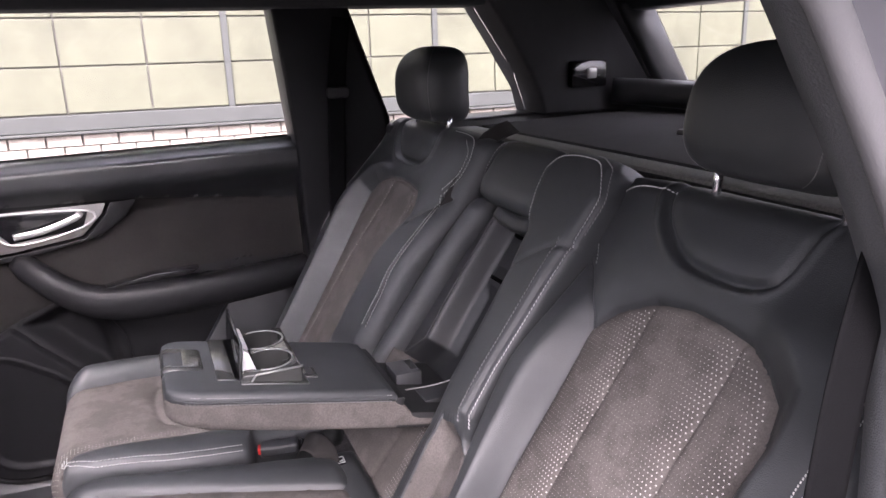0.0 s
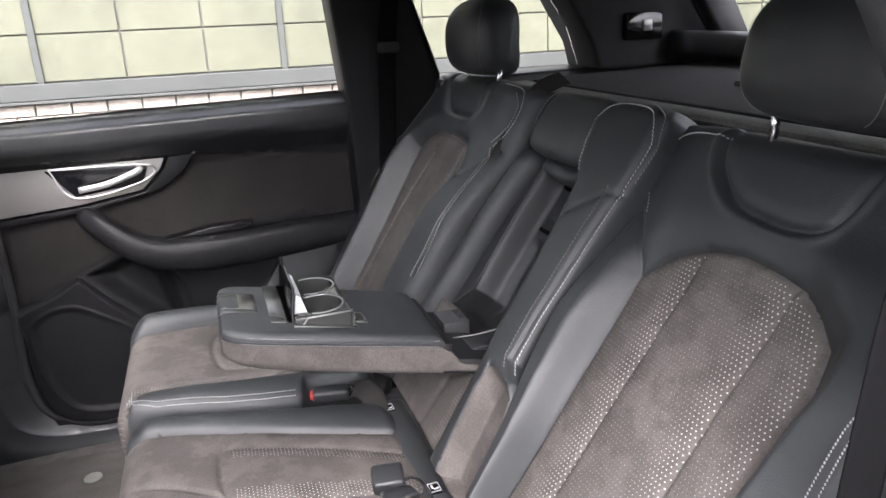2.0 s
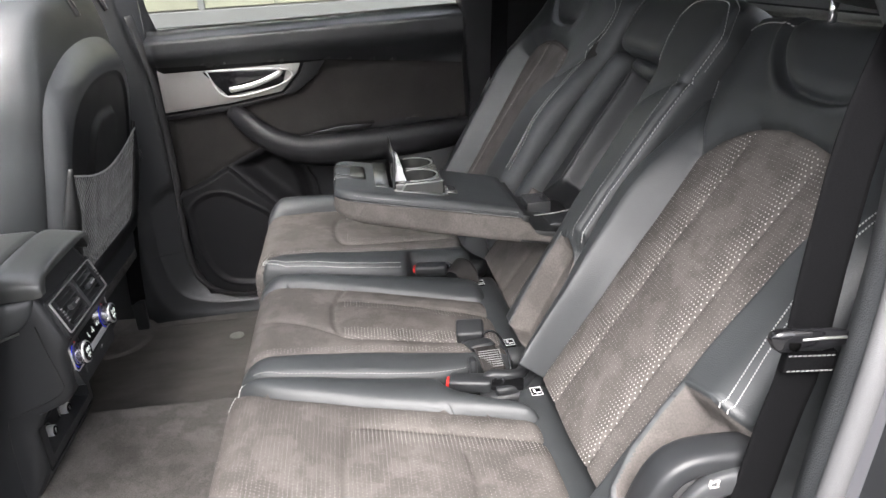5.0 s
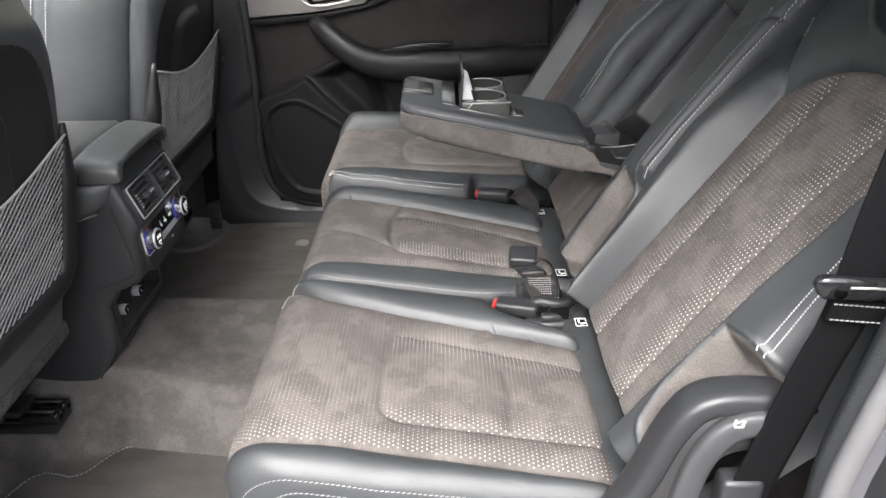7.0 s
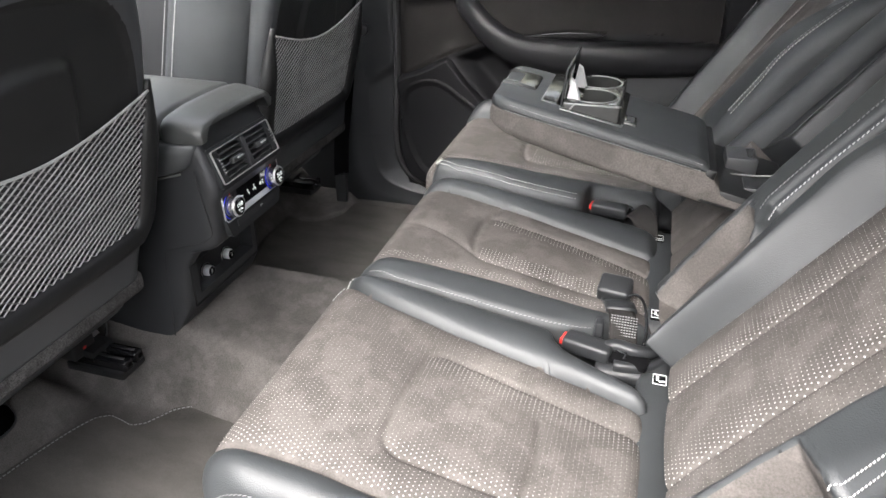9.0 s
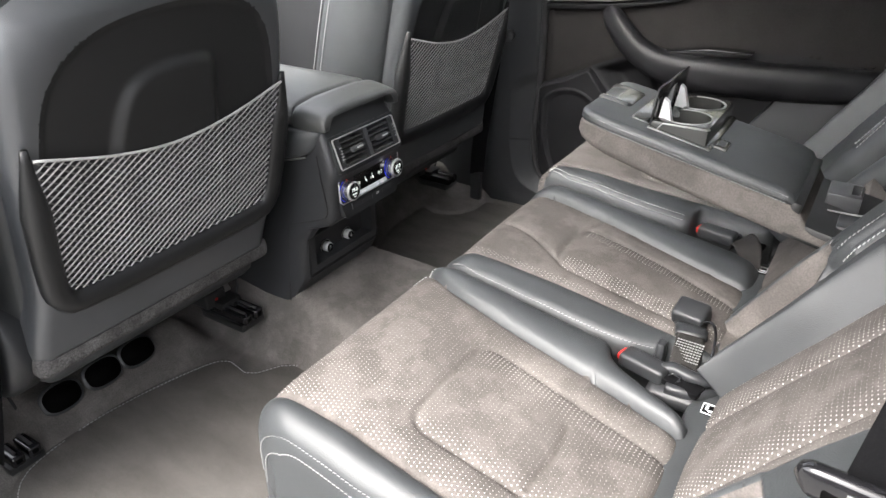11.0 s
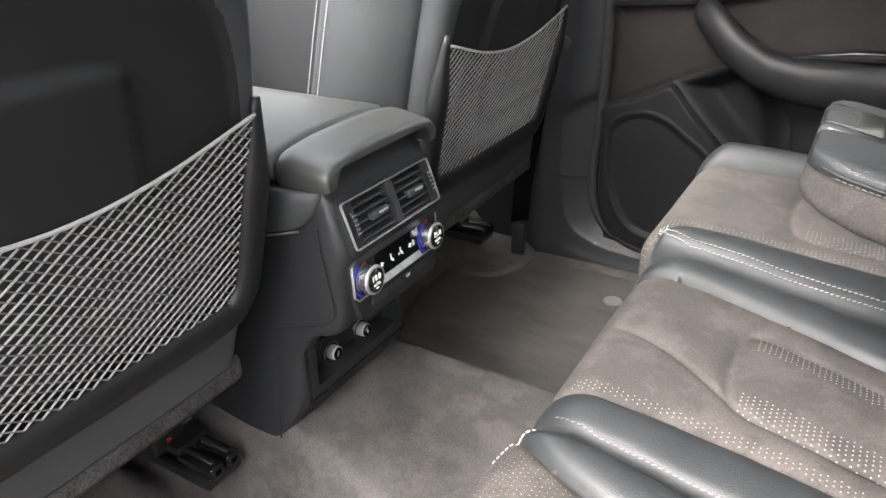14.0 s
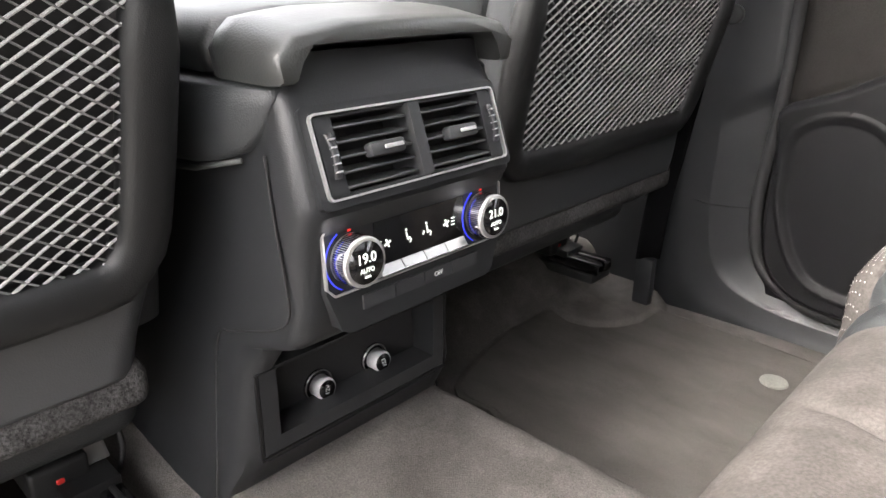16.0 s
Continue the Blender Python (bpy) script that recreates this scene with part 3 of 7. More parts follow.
for w, y, other in ((1.8, 0.96, DOORSIDE), (1.0, 0.94, DOORSIDE), (0.96, 0.922, DOORSIDE), (0.8, 0.917, DOORSIDE), (0.6, 0.911, DOORSIDE), (0.4, 0.905, DOORSIDE), (0.22, 0.900, DOORSIDE), (0.1, 0.896, DOORSIDE), (0.03, 0.893, DOORSIDE),
                    (0.0, 0.8925, RIDGE), (0.08, 0.892, FLOORSIDE), (0.4, 0.885, FLOORSIDE), (1.0, 0.868, FLOORSIDE), (1.3, 0.95, FLOORSIDE)):
    q = RIDGE + w * (other - RIDGE)
    side = 1.0 if other is DOORSIDE and w <= 1.0 else 0.0
    lip = 0.347 + 0.08 * w ** 0.6
    rise = side * min(1.0, w * 6) * (0.004 + 0.020 * w) * smoothstep(lip - 0.008, lip + 0.02, q[:, 1])
    rows.append(np.stack([q[:, 0], y - rise, q[:, 1]], 1))
pillar = put("trim_pillar_middle", *loft(rows, caps=False, closed=False), PLASTIC)
tagged(pillar, "dark grey moulded pillar and sill trim round the door", "pillar", kind="structure")
put("joint", *sweep([(-1.0, 0.882, 0.213), (-0.93, 0.8885, 0.212), (-0.905, 0.8905, 0.208), (-0.86, 0.901, 0.21), (-0.815, 0.912, 0.215)], 0.002, 0.003, (0, 1, 0), 6), RUBBER, pillar, "fine joint line")

# ---- rear seats ----
def flat_relief(u, v):
    return 0 * u


class Back:
    """A reclined backrest: u across (towards the car's middle), v up along it, h out of it."""
    def __init__(self, yc, s, recline, x0=0.0, z0=0.33, relief=None):
        r = radians(recline)
        self.o, self.s = np.array([x0, yc, z0]), s
        self.d, self.n = np.array([math.sin(r), 0, math.cos(r)]), np.array([-math.cos(r), 0, math.sin(r)])
        self.relief, self.rim = relief, None

    def __call__(self, u, v, extra=0.0):
        u, v = np.asarray(u, float), np.asarray(v, float)
        h = self.relief(u, v) + extra
        y = np.zeros(u.shape + (3,))
        if self.relief is not flat_relief:
            u = np.where(u < -0.12, -0.12 + (u + 0.12) * rim_scale(v), u)
        if self.rim is not None:
            u = np.where(u > 0.15, 0.15 + (u - 0.15) * (np.interp(v, *self.rim) - 0.15) / 0.168, u)
        y[..., 1] = self.s * u
        return self.o + y + v[..., None] * self.d + h[..., None] * self.n


INSERT = [(0.18, 0.03), (0.186, 0.15), (0.187, 0.30), (0.188, 0.40), (0.195, 0.482), (0.155, 0.52), (0.092, 0.555), (0.03, 0.565), (-0.02, 0.563), (-0.069, 0.556), (-0.10, 0.538), (-0.131, 0.51), (-0.143, 0.465),
          (-0.142, 0.40), (-0.14, 0.30), (-0.145, 0.20), (-0.155, 0.10), (-0.165, 0.03)]
INSERT_FAR = [(0.13, 0.03), (0.125, 0.25), (0.13, 0.40), (0.135, 0.50), (0.122, 0.553), (0.06, 0.563), (0.0, 0.565), (-0.07, 0.556), (-0.14, 0.533), (-0.17, 0.498), (-0.16, 0.40), (-0.14, 0.27), (-0.13, 0.10), (-0.13, 0.03)]
LOGO_NEAR = spline([(0.172, 0.735), (0.168, 0.70), (0.142, 0.66), (0.08, 0.621), (0.0, 0.613), (-0.05, 0.622), (-0.068, 0.645), (-0.078, 0.70), (-0.085, 0.735)], 40).tolist()
LOGO_FAR = spline([(0.10, 0.735), (0.105, 0.685), (0.112, 0.65), (0.09, 0.628), (0.055, 0.62), (-0.02, 0.62), (-0.07, 0.63), (-0.12, 0.665), (-0.15, 0.70), (-0.16, 0.735)], 40).tolist()
TOP_V = 0.735


def rim_scale(v):
    """How far the outer side is drawn in towards the foot of the backrest."""
    return (np.interp(v, [0.0, 0.1, 0.25, 0.45, 0.6], [0.225, 0.24, 0.262, 0.285, 0.29]) - 0.12) / 0.17


def spread(line):
    """From true places across the backrest to its unscaled ones."""
    return [(float(-0.12 + (u + 0.12) / rim_scale(v)) if u < -0.12 else u, v) for u, v in line]


GUSSET_OUT = spread([(-0.225, 0.075), (-0.203, 0.095), (-0.190, 0.144), (-0.187, 0.20), (-0.188, 0.243)]) + [(-0.25, 0.254), (-0.30, 0.252), (-0.30, 0.06)]
SHOULDER = [(0.29, 0.57), (0.262, 0.552), (0.235, 0.53), (0.21, 0.505), (0.195, 0.482)]
FLUTES_NEAR = [[(0.092, 0.555), (0.085, 0.40), (0.08, 0.25), (0.078, 0.03)], [(-0.06, 0.556), (-0.062, 0.40), (-0.068, 0.20), (-0.078, 0.03)]]
FLUTES_FAR = [[(-0.035, 0.56), (-0.066, 0.33), (-0.08, 0.03)], [(0.112, 0.55), (0.106, 0.37), (0.106, 0.03)]]


def seat_relief(u, v, top_v, INSERT, logo, flutes, gussets):
    u, v = np.asarray(u, float), np.asarray(v, float)
    v = v + (TOP_V - top_v) * smoothstep(0.5, 0.62, v)
    d, _, _ = seg_dist(u, v, INSERT, True)
    out = ~inside(u, v, INSERT)
    inner = smoothstep(0.0, 0.06, d) * out * smoothstep(0.06, 0.15, u) * smoothstep(0.60, 0.36, v)
    outer = smoothstep(0.0, 0.05, d) * out * smoothstep(-0.04, -0.12, u) * smoothstep(0.66, 0.42, v)
    h = 0.050 * inner + 0.052 * outer
    h = h + 0.012 * smoothstep(0.50, 0.60, v) * smoothstep(0.3, 0.2, abs(u))
    h = h + 0.008 * np.cos(u * 9) * smoothstep(0.6, 0.3, v) + 0.006
    # rounding at the rim
    for edge, r in ((0.318 - u, 0.034), (u + 0.29 + 0.0 * v, 0.055), (TOP_V - v, 0.045)):
        q = np.clip(1 - edge / r, 0, 1)
        h = h - r * (1 - np.sqrt(np.clip(1 - q * q, 0, 1)))
    h = h - puff(u, v, [INSERT + INSERT[:1], SHOULDER], 0.007, 0.016, 0.004, 0.004)
    if gussets:
        d, _, _ = seg_dist(u, v, GUSSET_OUT, True)
        h = h - np.where(inside(u, v, GUSSET_OUT), 0.042 * smoothstep(0.0, 0.022, d), -0.005 * np.exp(-(((d - 0.005) / 0.004) ** 2)))
    d, _, _ = seg_dist(u, v, logo)
    ins = inside(u, v, logo)
    h = h + np.where(ins, 0.004 * smoothstep(0, 0.03, d) - 0.002, 0.0) - 0.009 * np.exp(-((d / 0.006) ** 2)) + np.where(ins, 0, 0.004 * np.exp(-(((d - 0.012) / 0.006) ** 2)))
    h = h - puff(u, v, flutes, 0.0035, 0.014, 0.003, 0.003)
    return h + ripple(u, v, 0.0006)


def perforated(poly, bands, step, seed=1, lo=0.0011, hi=0.0021, rim=0.006):
    """Rows of small holes within an outline, with larger ones near the band lines."""
    poly = np.array(poly)
    a = np.arange(poly[:, 0].min(), poly[:, 0].max(), step)
    b = np.arange(poly[:, 1].min(), poly[:, 1].max(), step)
    A, B = np.meshgrid(a, b)
    A = A + 0.5 * step * (np.arange(len(b)) % 2)[:, None]
    A, B = A.ravel(), B.ravel()
    d, _, _ = seg_dist(A, B, poly, True)
    keep = inside(A, B, poly) & (d > rim)
    A, B = A[keep], B[keep]
    r = np.full(A.shape, lo)
    for line, side, width in bands:
        dist, pu, pv = seg_dist(A, B, line)
        on_side = (A - pu) * side > 0
        near = on_side & (dist < width) if width else np.zeros(A.shape, bool)
        r = np.where(near, np.maximum(r, hi * (1 - 0.5 * dist / max(width, 1e-6))), r)
    return np.stack([A, B], 1), r


def headrest(parent, yc, c, tilt, half=0.135, foot=None, tall=0.096):
    """A padded, domed headrest on two chrome posts, with a stitched seam down each side of its face."""
    r = radians(tilt)
    d, n = np.array([math.sin(r), 0, math.cos(r)]), np.array([-math.cos(r), 0, math.sin(r)])
    def at(q, a, out=0.0):
        p = 2.5 if q > 0 else 4.0
        prof = max((1 - abs(q) ** p) ** (1 / p), 0.03) if abs(q) < 1 else 0.03
        ca, sa = math.cos(a), math.sin(a)
        w = (half * prof ** 0.9 + out) * np.sign(ca) * abs(ca) ** 0.7
        t = (0.068 * prof ** 0.75 + out) * np.sign(sa) * abs(sa) ** 0.7 + 0.010 * (w / half) ** 2 - 0.012 * q * q
        return np.array(c) + tall * q * d + np.array([0, w, 0]) + t * n
    angles = np.linspace(0, 2 * np.pi, 56, endpoint=False)
    hr = put("headrest", *loft([[at(q, a) for a in angles] for q in np.sin(np.linspace(-np.pi / 2, np.pi / 2, 37))]), LEATHER, parent, "black leather headrest")
    for off in (-0.11, 0.085):
        p = np.array(c) + np.array([0, off, 0])
        low = p - 0.19 * d if foot is None else np.array(foot) + np.array([0, off, 0])
        put("post", *sweep([low, p - 0.06 * d], 0.012, 0.012, (0, 1, 0), 12), CHROME, hr, "chrome post")
    seam = []
    for ang in (radians(38), radians(142)):
        pts = even(np.array([at(q, ang, 0.0004) for q in np.linspace(-0.95, 0.95, 50)]), 56)
        for k in range(55):
            m, t = 0.5 * (pts[k] + pts[k + 1]), pts[k + 1] - pts[k]
            t = t / np.linalg.norm(t)
            seam.append(box_data(m, 0.0015 * t, np.cross(t, n) * 0.0005, 0.0005 * n))
    joined("stitching", seam, GREY_THREAD, hr, smooth=False)["kind"] = "stuff"
    return hr


def puff(u, v, lines, deep=0.006, soft=0.018, crease=0.0035, width=0.004):
    """How far padding is drawn in along its seams."""
    d = np.full(np.broadcast(u, v).shape, 9.0)
    for line in lines:
        d = np.minimum(d, seg_dist(u, v, line)[0])
    return deep * np.exp(-d / soft) + crease * np.exp(-((d / width) ** 2))


def ripple(u, v, size):
    """Slow, uneven undulation of worn padding."""
    return size * (np.sin(31 * u + 17 * v + 1.3) * np.sin(23 * v - 11 * u) + 0.6 * np.sin(57 * u - 41 * v + 0.7) * np.sin(47 * v + 29 * u + 2.1))


class Cushion:
    """A seat cushion. s runs 0 to 1 from its outer to its inner edge, v is the distance ahead of the fold; edges and seams are (v, y) lines."""
    def __init__(self, out, inn, top, front, roll, ins_out, ins_in, seams=(), rise_out=0.008, rise_in=0.012, corner_out=0.06, corner_in=0.03, round_out=0.035, round_in=0.028):
        self.out, self.inn, self.top, self.ins_out, self.ins_in = (spline(e, 70).T if len(e) > 2 else np.array(e, float).T for e in (out, inn, top, ins_out, ins_in))
        self.front, self.roll, self.seams = front, roll, list(seams)
        self.rise, self.corner, self.round = (rise_out, rise_in), (corner_out, corner_in), (round_out, round_in)
        self.last = front - roll + roll * math.pi / 2 + 0.05

    def s(self, y, v):
        yo, yi = np.interp(v, *self.out), np.interp(v, *self.inn)
        return (np.asarray(y, float) - yo) / (yi - yo)

    def to_s(self, yv):
        yv = np.array(yv, float)
        return np.stack([np.clip(self.s(yv[:, 0], yv[:, 1]), -0.02, 1.02), yv[:, 1]], 1)

    def __call__(self, s, v, extra=0.0):
        s, v = np.broadcast_arrays(np.asarray(s, float), np.asarray(v, float))
        yo, yi = np.interp(v, *self.out), np.interp(v, *self.inn)
        y = yo + s * (yi - yo)
        edges = abs(y - yo), abs(yi - y)
        f = np.full(v.shape, self.front)
        for e, c in zip(edges, self.corner):
            q = np.clip(1 - e / c, 0, 1)
            f = f - c * (1 - np.sqrt(1 - q * q))
        arc = v - (f - self.roll)
        ang = np.clip(arc / self.roll, 0, math.pi / 2)
        x = np.where(arc > 0, f - self.roll + self.roll * np.sin(ang), v)
        z = np.interp(v, *self.top) - self.roll * (1 - np.cos(ang)) - np.clip(arc - self.roll * math.pi / 2, 0, None)
        flat = 1 - smoothstep(-0.01, 0.06, arc)
        for e, r in zip(edges, self.round):
            q = np.clip(1 - e / r, 0, 1)
            z = z - r * (1 - np.sqrt(1 - q * q))
        for line, edge, h in ((self.ins_out, yo, self.rise[0]), (self.ins_in, yi, self.rise[1])):
            b = np.interp(v, *line)
            t = np.clip((y - b) / np.where(abs(edge - b) < 1e-3, 1e-3, edge - b), 0, 1)
            z = z + h * np.sin(np.pi * t ** 0.7) * (0.35 + 0.65 * flat)
        q = np.clip(1 - v / 0.03, 0, 1)
        z = z - 0.03 * (1 - np.sqrt(1 - q * q))
        z = z - puff(y, v, self.seams) + ripple(y, v, 0.0007)
        return np.stack([-x, y, z + extra], -1)


def make_cushion(seat, C, big, lo=0.00048, hi=0.0012):
    """The cushion's leather and its suede insert with holes; big gives the share of the large holes at (y, v)."""
    vs = np.linspace(0.004, C.last, 130)
    line = lambda e: [(float(np.interp(v, *e)), float(v)) for v in np.linspace(0.0, C.last + 0.01, 50)]  # noqa: E731
    out_line, in_line = line(C.ins_out), line(C.ins_in)
    C.seams = [out_line, in_line] + C.seams
    outline = C.to_s(out_line).tolist() + C.to_s(in_line)[::-1].tolist()
    cu = panel(C, np.linspace(0, 1, 120), vs, ("cushion", LEATHER, "black leather seat cushion"), [("suede_insert", outline, SUEDE, "grey perforated suede insert")], seat,
               skirt=[(0, 0, -0.06), (0.02, 0, -0.14)])
    uv, _ = perforated(out_line + in_line[::-1], [], 0.0062, rim=0.007)
    w = big(uv[:, 0], uv[:, 1])
    keep = w >= 0
    uv, w = uv[keep], w[keep]
    dots(C, C.to_s(uv), lo + (hi - lo) * np.clip(w, 0, 1), DOT, cu[1])
    return cu


def hinge_strip(parent, y0, y1, tags):
    """The black padded strip between cushion and backrest, with child-seat anchor tags."""
    ys = np.linspace(y0, y1, 40)
    e = np.clip(np.minimum(ys - y0, y1 - ys) / 0.02, 0.05, 1) ** 0.5
    path = [(0.012 - 0.006 * (y > -0.2), y, 0.309 + 0.002 * math.sin(19 * y)) for y in ys]
    st = put("hinge_cover", *sweep(path, 0.066, 0.05, (0, 0, 1), 24, 3.4, taper=e), LEATHER, parent, "black padded cover strip at the seat fold")
    for x, y in tags:
        tag = part("anchor_tag", rbox((x - 0.011, y - 0.013, 0.331), (x + 0.011, y + 0.013, 0.3368), 0.003), GLOSS, st, "small black tag with a white seat symbol")
        t = 0.3371
        joined("symbol", [box_data((x, y - 0.0112, t), (0.0095, 0, 0), (0, 0.0006, 0), (0, 0, 0.0004)), box_data((x, y + 0.0112, t), (0.0095, 0, 0), (0, 0.0006, 0), (0, 0, 0.0004)),
                          box_data((x - 0.0092, y, t), (0.0006, 0, 0), (0, 0.0103, 0), (0, 0, 0.0004)), box_data((x + 0.0092, y, t), (0.0006, 0, 0), (0, 0.0103, 0), (0, 0, 0.0004)),
                          box_data((x + 0.003, y - 0.004, t), (0.004, 0.001, 0), (-0.0004, 0.0016, 0), (0, 0, 0.0004)), box_data((x - 0.003, y + 0.002, t), (0.0018, 0, 0), (0, 0.0048, 0), (0, 0, 0.0004))], WHITE, tag, smooth=False)


def side_seat(name, hr, top_v, yc, s, recline, label, C, big, tags, strip):
    seat = thing(name, (-0.2, yc, 0.0), label, "car seat", "rear seat row")
    ins, logo, flutes = (INSERT, LOGO_NEAR, FLUTES_NEAR) if s > 0 else (INSERT_FAR, LOGO_FAR, FLUTES_FAR)
    B = Back(yc, s, recline, -0.006 if s < 0 else 0.0, 0.334 if s < 0 else 0.33, lambda u, v: seat_relief(u, v, top_v, ins, logo, flutes, s > 0))
    if s > 0:
        B.rim = spline([(0.0, 0.155), (0.05, 0.178), (0.08, 0.192), (0.13, 0.204), (0.20, 0.218), (0.27, 0.243), (0.35, 0.261), (0.5, 0.272), (0.57, 0.283), (0.62, 0.302), (0.70, 0.311), (0.76, 0.313)], 90).T
    us, vs = np.linspace(-0.29, 0.318, 200), np.linspace(0.04, top_v, 230)
    back = panel(B, us, vs, ("backrest", LEATHER, "black leather backrest with side bolsters"), [("suede_insert", ins, SUEDE, "grey perforated suede insert")] + ([("side_gusset", GUSSET_OUT, SUEDE, "grey suede side gusset")] if s > 0 else []), seat,
                 skirt=[tuple(-0.03 * B.n), tuple(-0.085 * B.n - 0.0 * B.d)])
    # holes, growing towards each seam
    uv, _ = perforated(ins, [], 0.0062, rim=0.008)
    if s > 0:
        right = [p for p in ins if p[0] < -0.06]
        w = np.zeros(len(uv))
        for line in (flutes[0], flutes[1], right):
            dist, pu, _ = seg_dist(uv[:, 0], uv[:, 1], line)
            w = np.maximum(w, smoothstep(0.05, 0.002, dist) * (uv[:, 0] > pu))
        dots(B, uv, 0.00045 + 0.00075 * w, DOT, back[1])
    else:
        w = np.min([seg_dist(uv[:, 0], uv[:, 1], line)[0] for line in flutes], 0)
        dots(B, uv[w < 0.005], 0.0009, DOT, back[1])
    # seams
    def shift(line, du):
        return [(a + du, b) for a, b in line]
    if s < 0:
        edge = [(0.288, 0.255), (0.286, 0.33), (0.278, 0.43), (0.268, 0.50), (0.257, 0.563)]
        stitches(B, edge, THREAD, back[0], lift=0.002)
        stitches(B, shift(edge, 0.012), THREAD, back[0], wide=0.001, lift=0.002)
        p, n = on(B, even(np.array(shift(edge, 0.006)), 40), 0.0)
        put("piping", *sweep(p, 0.006, 0.007, n, 8), LEATHER, back[0], "thin leather piping")
    stitches(B, spline([(0.262, 0.572), (0.288, 0.62), (0.286, 0.67), (0.255, 0.702), (0.165, 0.708)], 40), THREAD, back[0])
    if s < 0:
        stitches(B, spline([(0.25, 0.578), (0.276, 0.62), (0.274, 0.665), (0.248, 0.69)], 40), THREAD, back[0])
    outer = spread([(-0.226, 0.70), (-0.228, 0.6), (-0.228, 0.45), (-0.234, 0.36), (-0.240, 0.256)])
    stitches(B, outer, THREAD, back[0], wide=0.0010, long=0.0024, step=0.0038, lift=0.0016)
    stitches(B, shift(outer, -0.009), THREAD, back[0], wide=0.0010, long=0.0024, step=0.0038, lift=0.0016)
    # cushion
    make_cushion(seat, C, big=big)
    e = [(0.0, 0.03), (0.0, C.front - 0.07), (0.003, C.front - 0.01), (0.008, C.last - 0.04)] if s > 0 else [(0.985, 0.18), (0.985, C.front - 0.08), (0.965, C.front - 0.04), (0.93, C.front - 0.02), (0.9, C.front - 0.03)]
    stitches(C, e, THREAD if s < 0 else GREY_THREAD, seat, wide=0.0009)
    stitches(C, [(k + (0.009 if s > 0 else -0.016), b) for k, b in e], GREY_THREAD if s > 0 else THREAD, seat, wide=0.0009)
    if s > 0:
        stitches(C, [(0.993, 0.17), (0.993, 0.43), (0.985, 0.47), (0.93, 0.505), (0.88, 0.515)], THREAD, seat, wide=0.001)
    hinge_strip(seat, *strip, tags)
    headrest(seat, yc, hr[:3], 14 if s > 0 else 2, hr[3], B(np.array(hr[4]), np.array(top_v - 0.03)) - 0.02 * B.n, 0.087)
    return seat, B, C


NEAR_SQ = spline([(-0.405, 0.0), (-0.380, 0.13), (-0.352, 0.26), (-0.347, 0.292), (-0.362, 0.308), (-0.45, 0.316), (-0.525, 0.312), (-0.546, 0.295), (-0.55, 0.27), (-0.563, 0.13), (-0.573, 0.0)], 60).tolist()
FAR_SQ = spline([(0.44, 0.0), (0.415, 0.15), (0.395, 0.29), (0.42, 0.32), (0.5, 0.33), (0.575, 0.322), (0.597, 0.29), (0.635, 0.15), (0.67, 0.0)], 60).tolist()
near_cushion = Cushion([(0, -0.675), (0.3, -0.666), (0.45, -0.656), (0.55, -0.652)], [(0.0, -0.312), (0.03, -0.300), (0.08, -0.28), (0.125, -0.258), (0.145, -0.238), (0.158, -0.216), (0.2, -0.211), (0.3, -0.205), (0.46, -0.192), (0.7, -0.19)],
                       [(0, 0.340), (0.05, 0.346), (0.15, 0.357), (0.3, 0.372), (0.42, 0.384), (0.7, 0.388)], 0.514, 0.062, [(0, -0.64), (0.3, -0.611), (0.47, -0.602), (0.7, -0.60)],
                       [(0, -0.352), (0.15, -0.318), (0.3, -0.287), (0.40, -0.264), (0.46, -0.240), (0.50, -0.213), (0.53, -0.189), (0.7, -0.18)], [NEAR_SQ, [(-0.43, 0.135), (-0.49, 0.13), (-0.55, 0.137)]], 0.006, 0.014, 0.055)
far_cushion = Cushion([(0, 0.75), (0.3, 0.74), (0.55, 0.72)], [(0, 0.30), (0.14, 0.292), (0.16, 0.262), (0.18, 0.247), (0.28, 0.245), (0.46, 0.262), (0.7, 0.27)],
                      [(0, 0.358), (0.1, 0.364), (0.3, 0.386), (0.44, 0.398), (0.7, 0.40)], 0.52, 0.05, [(0, 0.695), (0.3, 0.655), (0.47, 0.63), (0.7, 0.62)],
                      [(0, 0.36), (0.3, 0.335), (0.45, 0.325), (0.49, 0.30), (0.52, 0.262), (0.7, 0.25)], [FAR_SQ], 0.034, 0.008)


def near_holes(y, v):
    """Large holes along the panel's two sides and the outer seam."""
    ins = inside(y, v, NEAR_SQ)
    inner = np.interp(v, [0.0, 0.3], [-0.405, -0.347]) - y
    outer = y - np.interp(v, [0.0, 0.3], [-0.573, -0.548])
    side = y - np.interp(v, [0, 0.3, 0.47, 0.7], [-0.64, -0.611, -0.602, -0.60])
    return np.where(ins, np.maximum(smoothstep(0.052, 0.008, inner), 0.85 * smoothstep(0.035, 0.005, outer)), np.where(y < -0.53, smoothstep(0.075, 0.0, side), 0.9 * smoothstep(0.16, 0.0, side) * (v > 0.3)))


def far_holes(y, v):
    d, _, _ = seg_dist(y, v, FAR_SQ)
    ins = inside(y, v, FAR_SQ)
    edge = y - np.interp(v, [0, 0.3, 0.45, 0.7], [0.36, 0.335, 0.325, 0.30])
    return np.where(ins & (d < 0.03) & (v < 0.3), 0.5, np.where((edge < 0.02) & (v > 0.1), 0.6, -1.0))


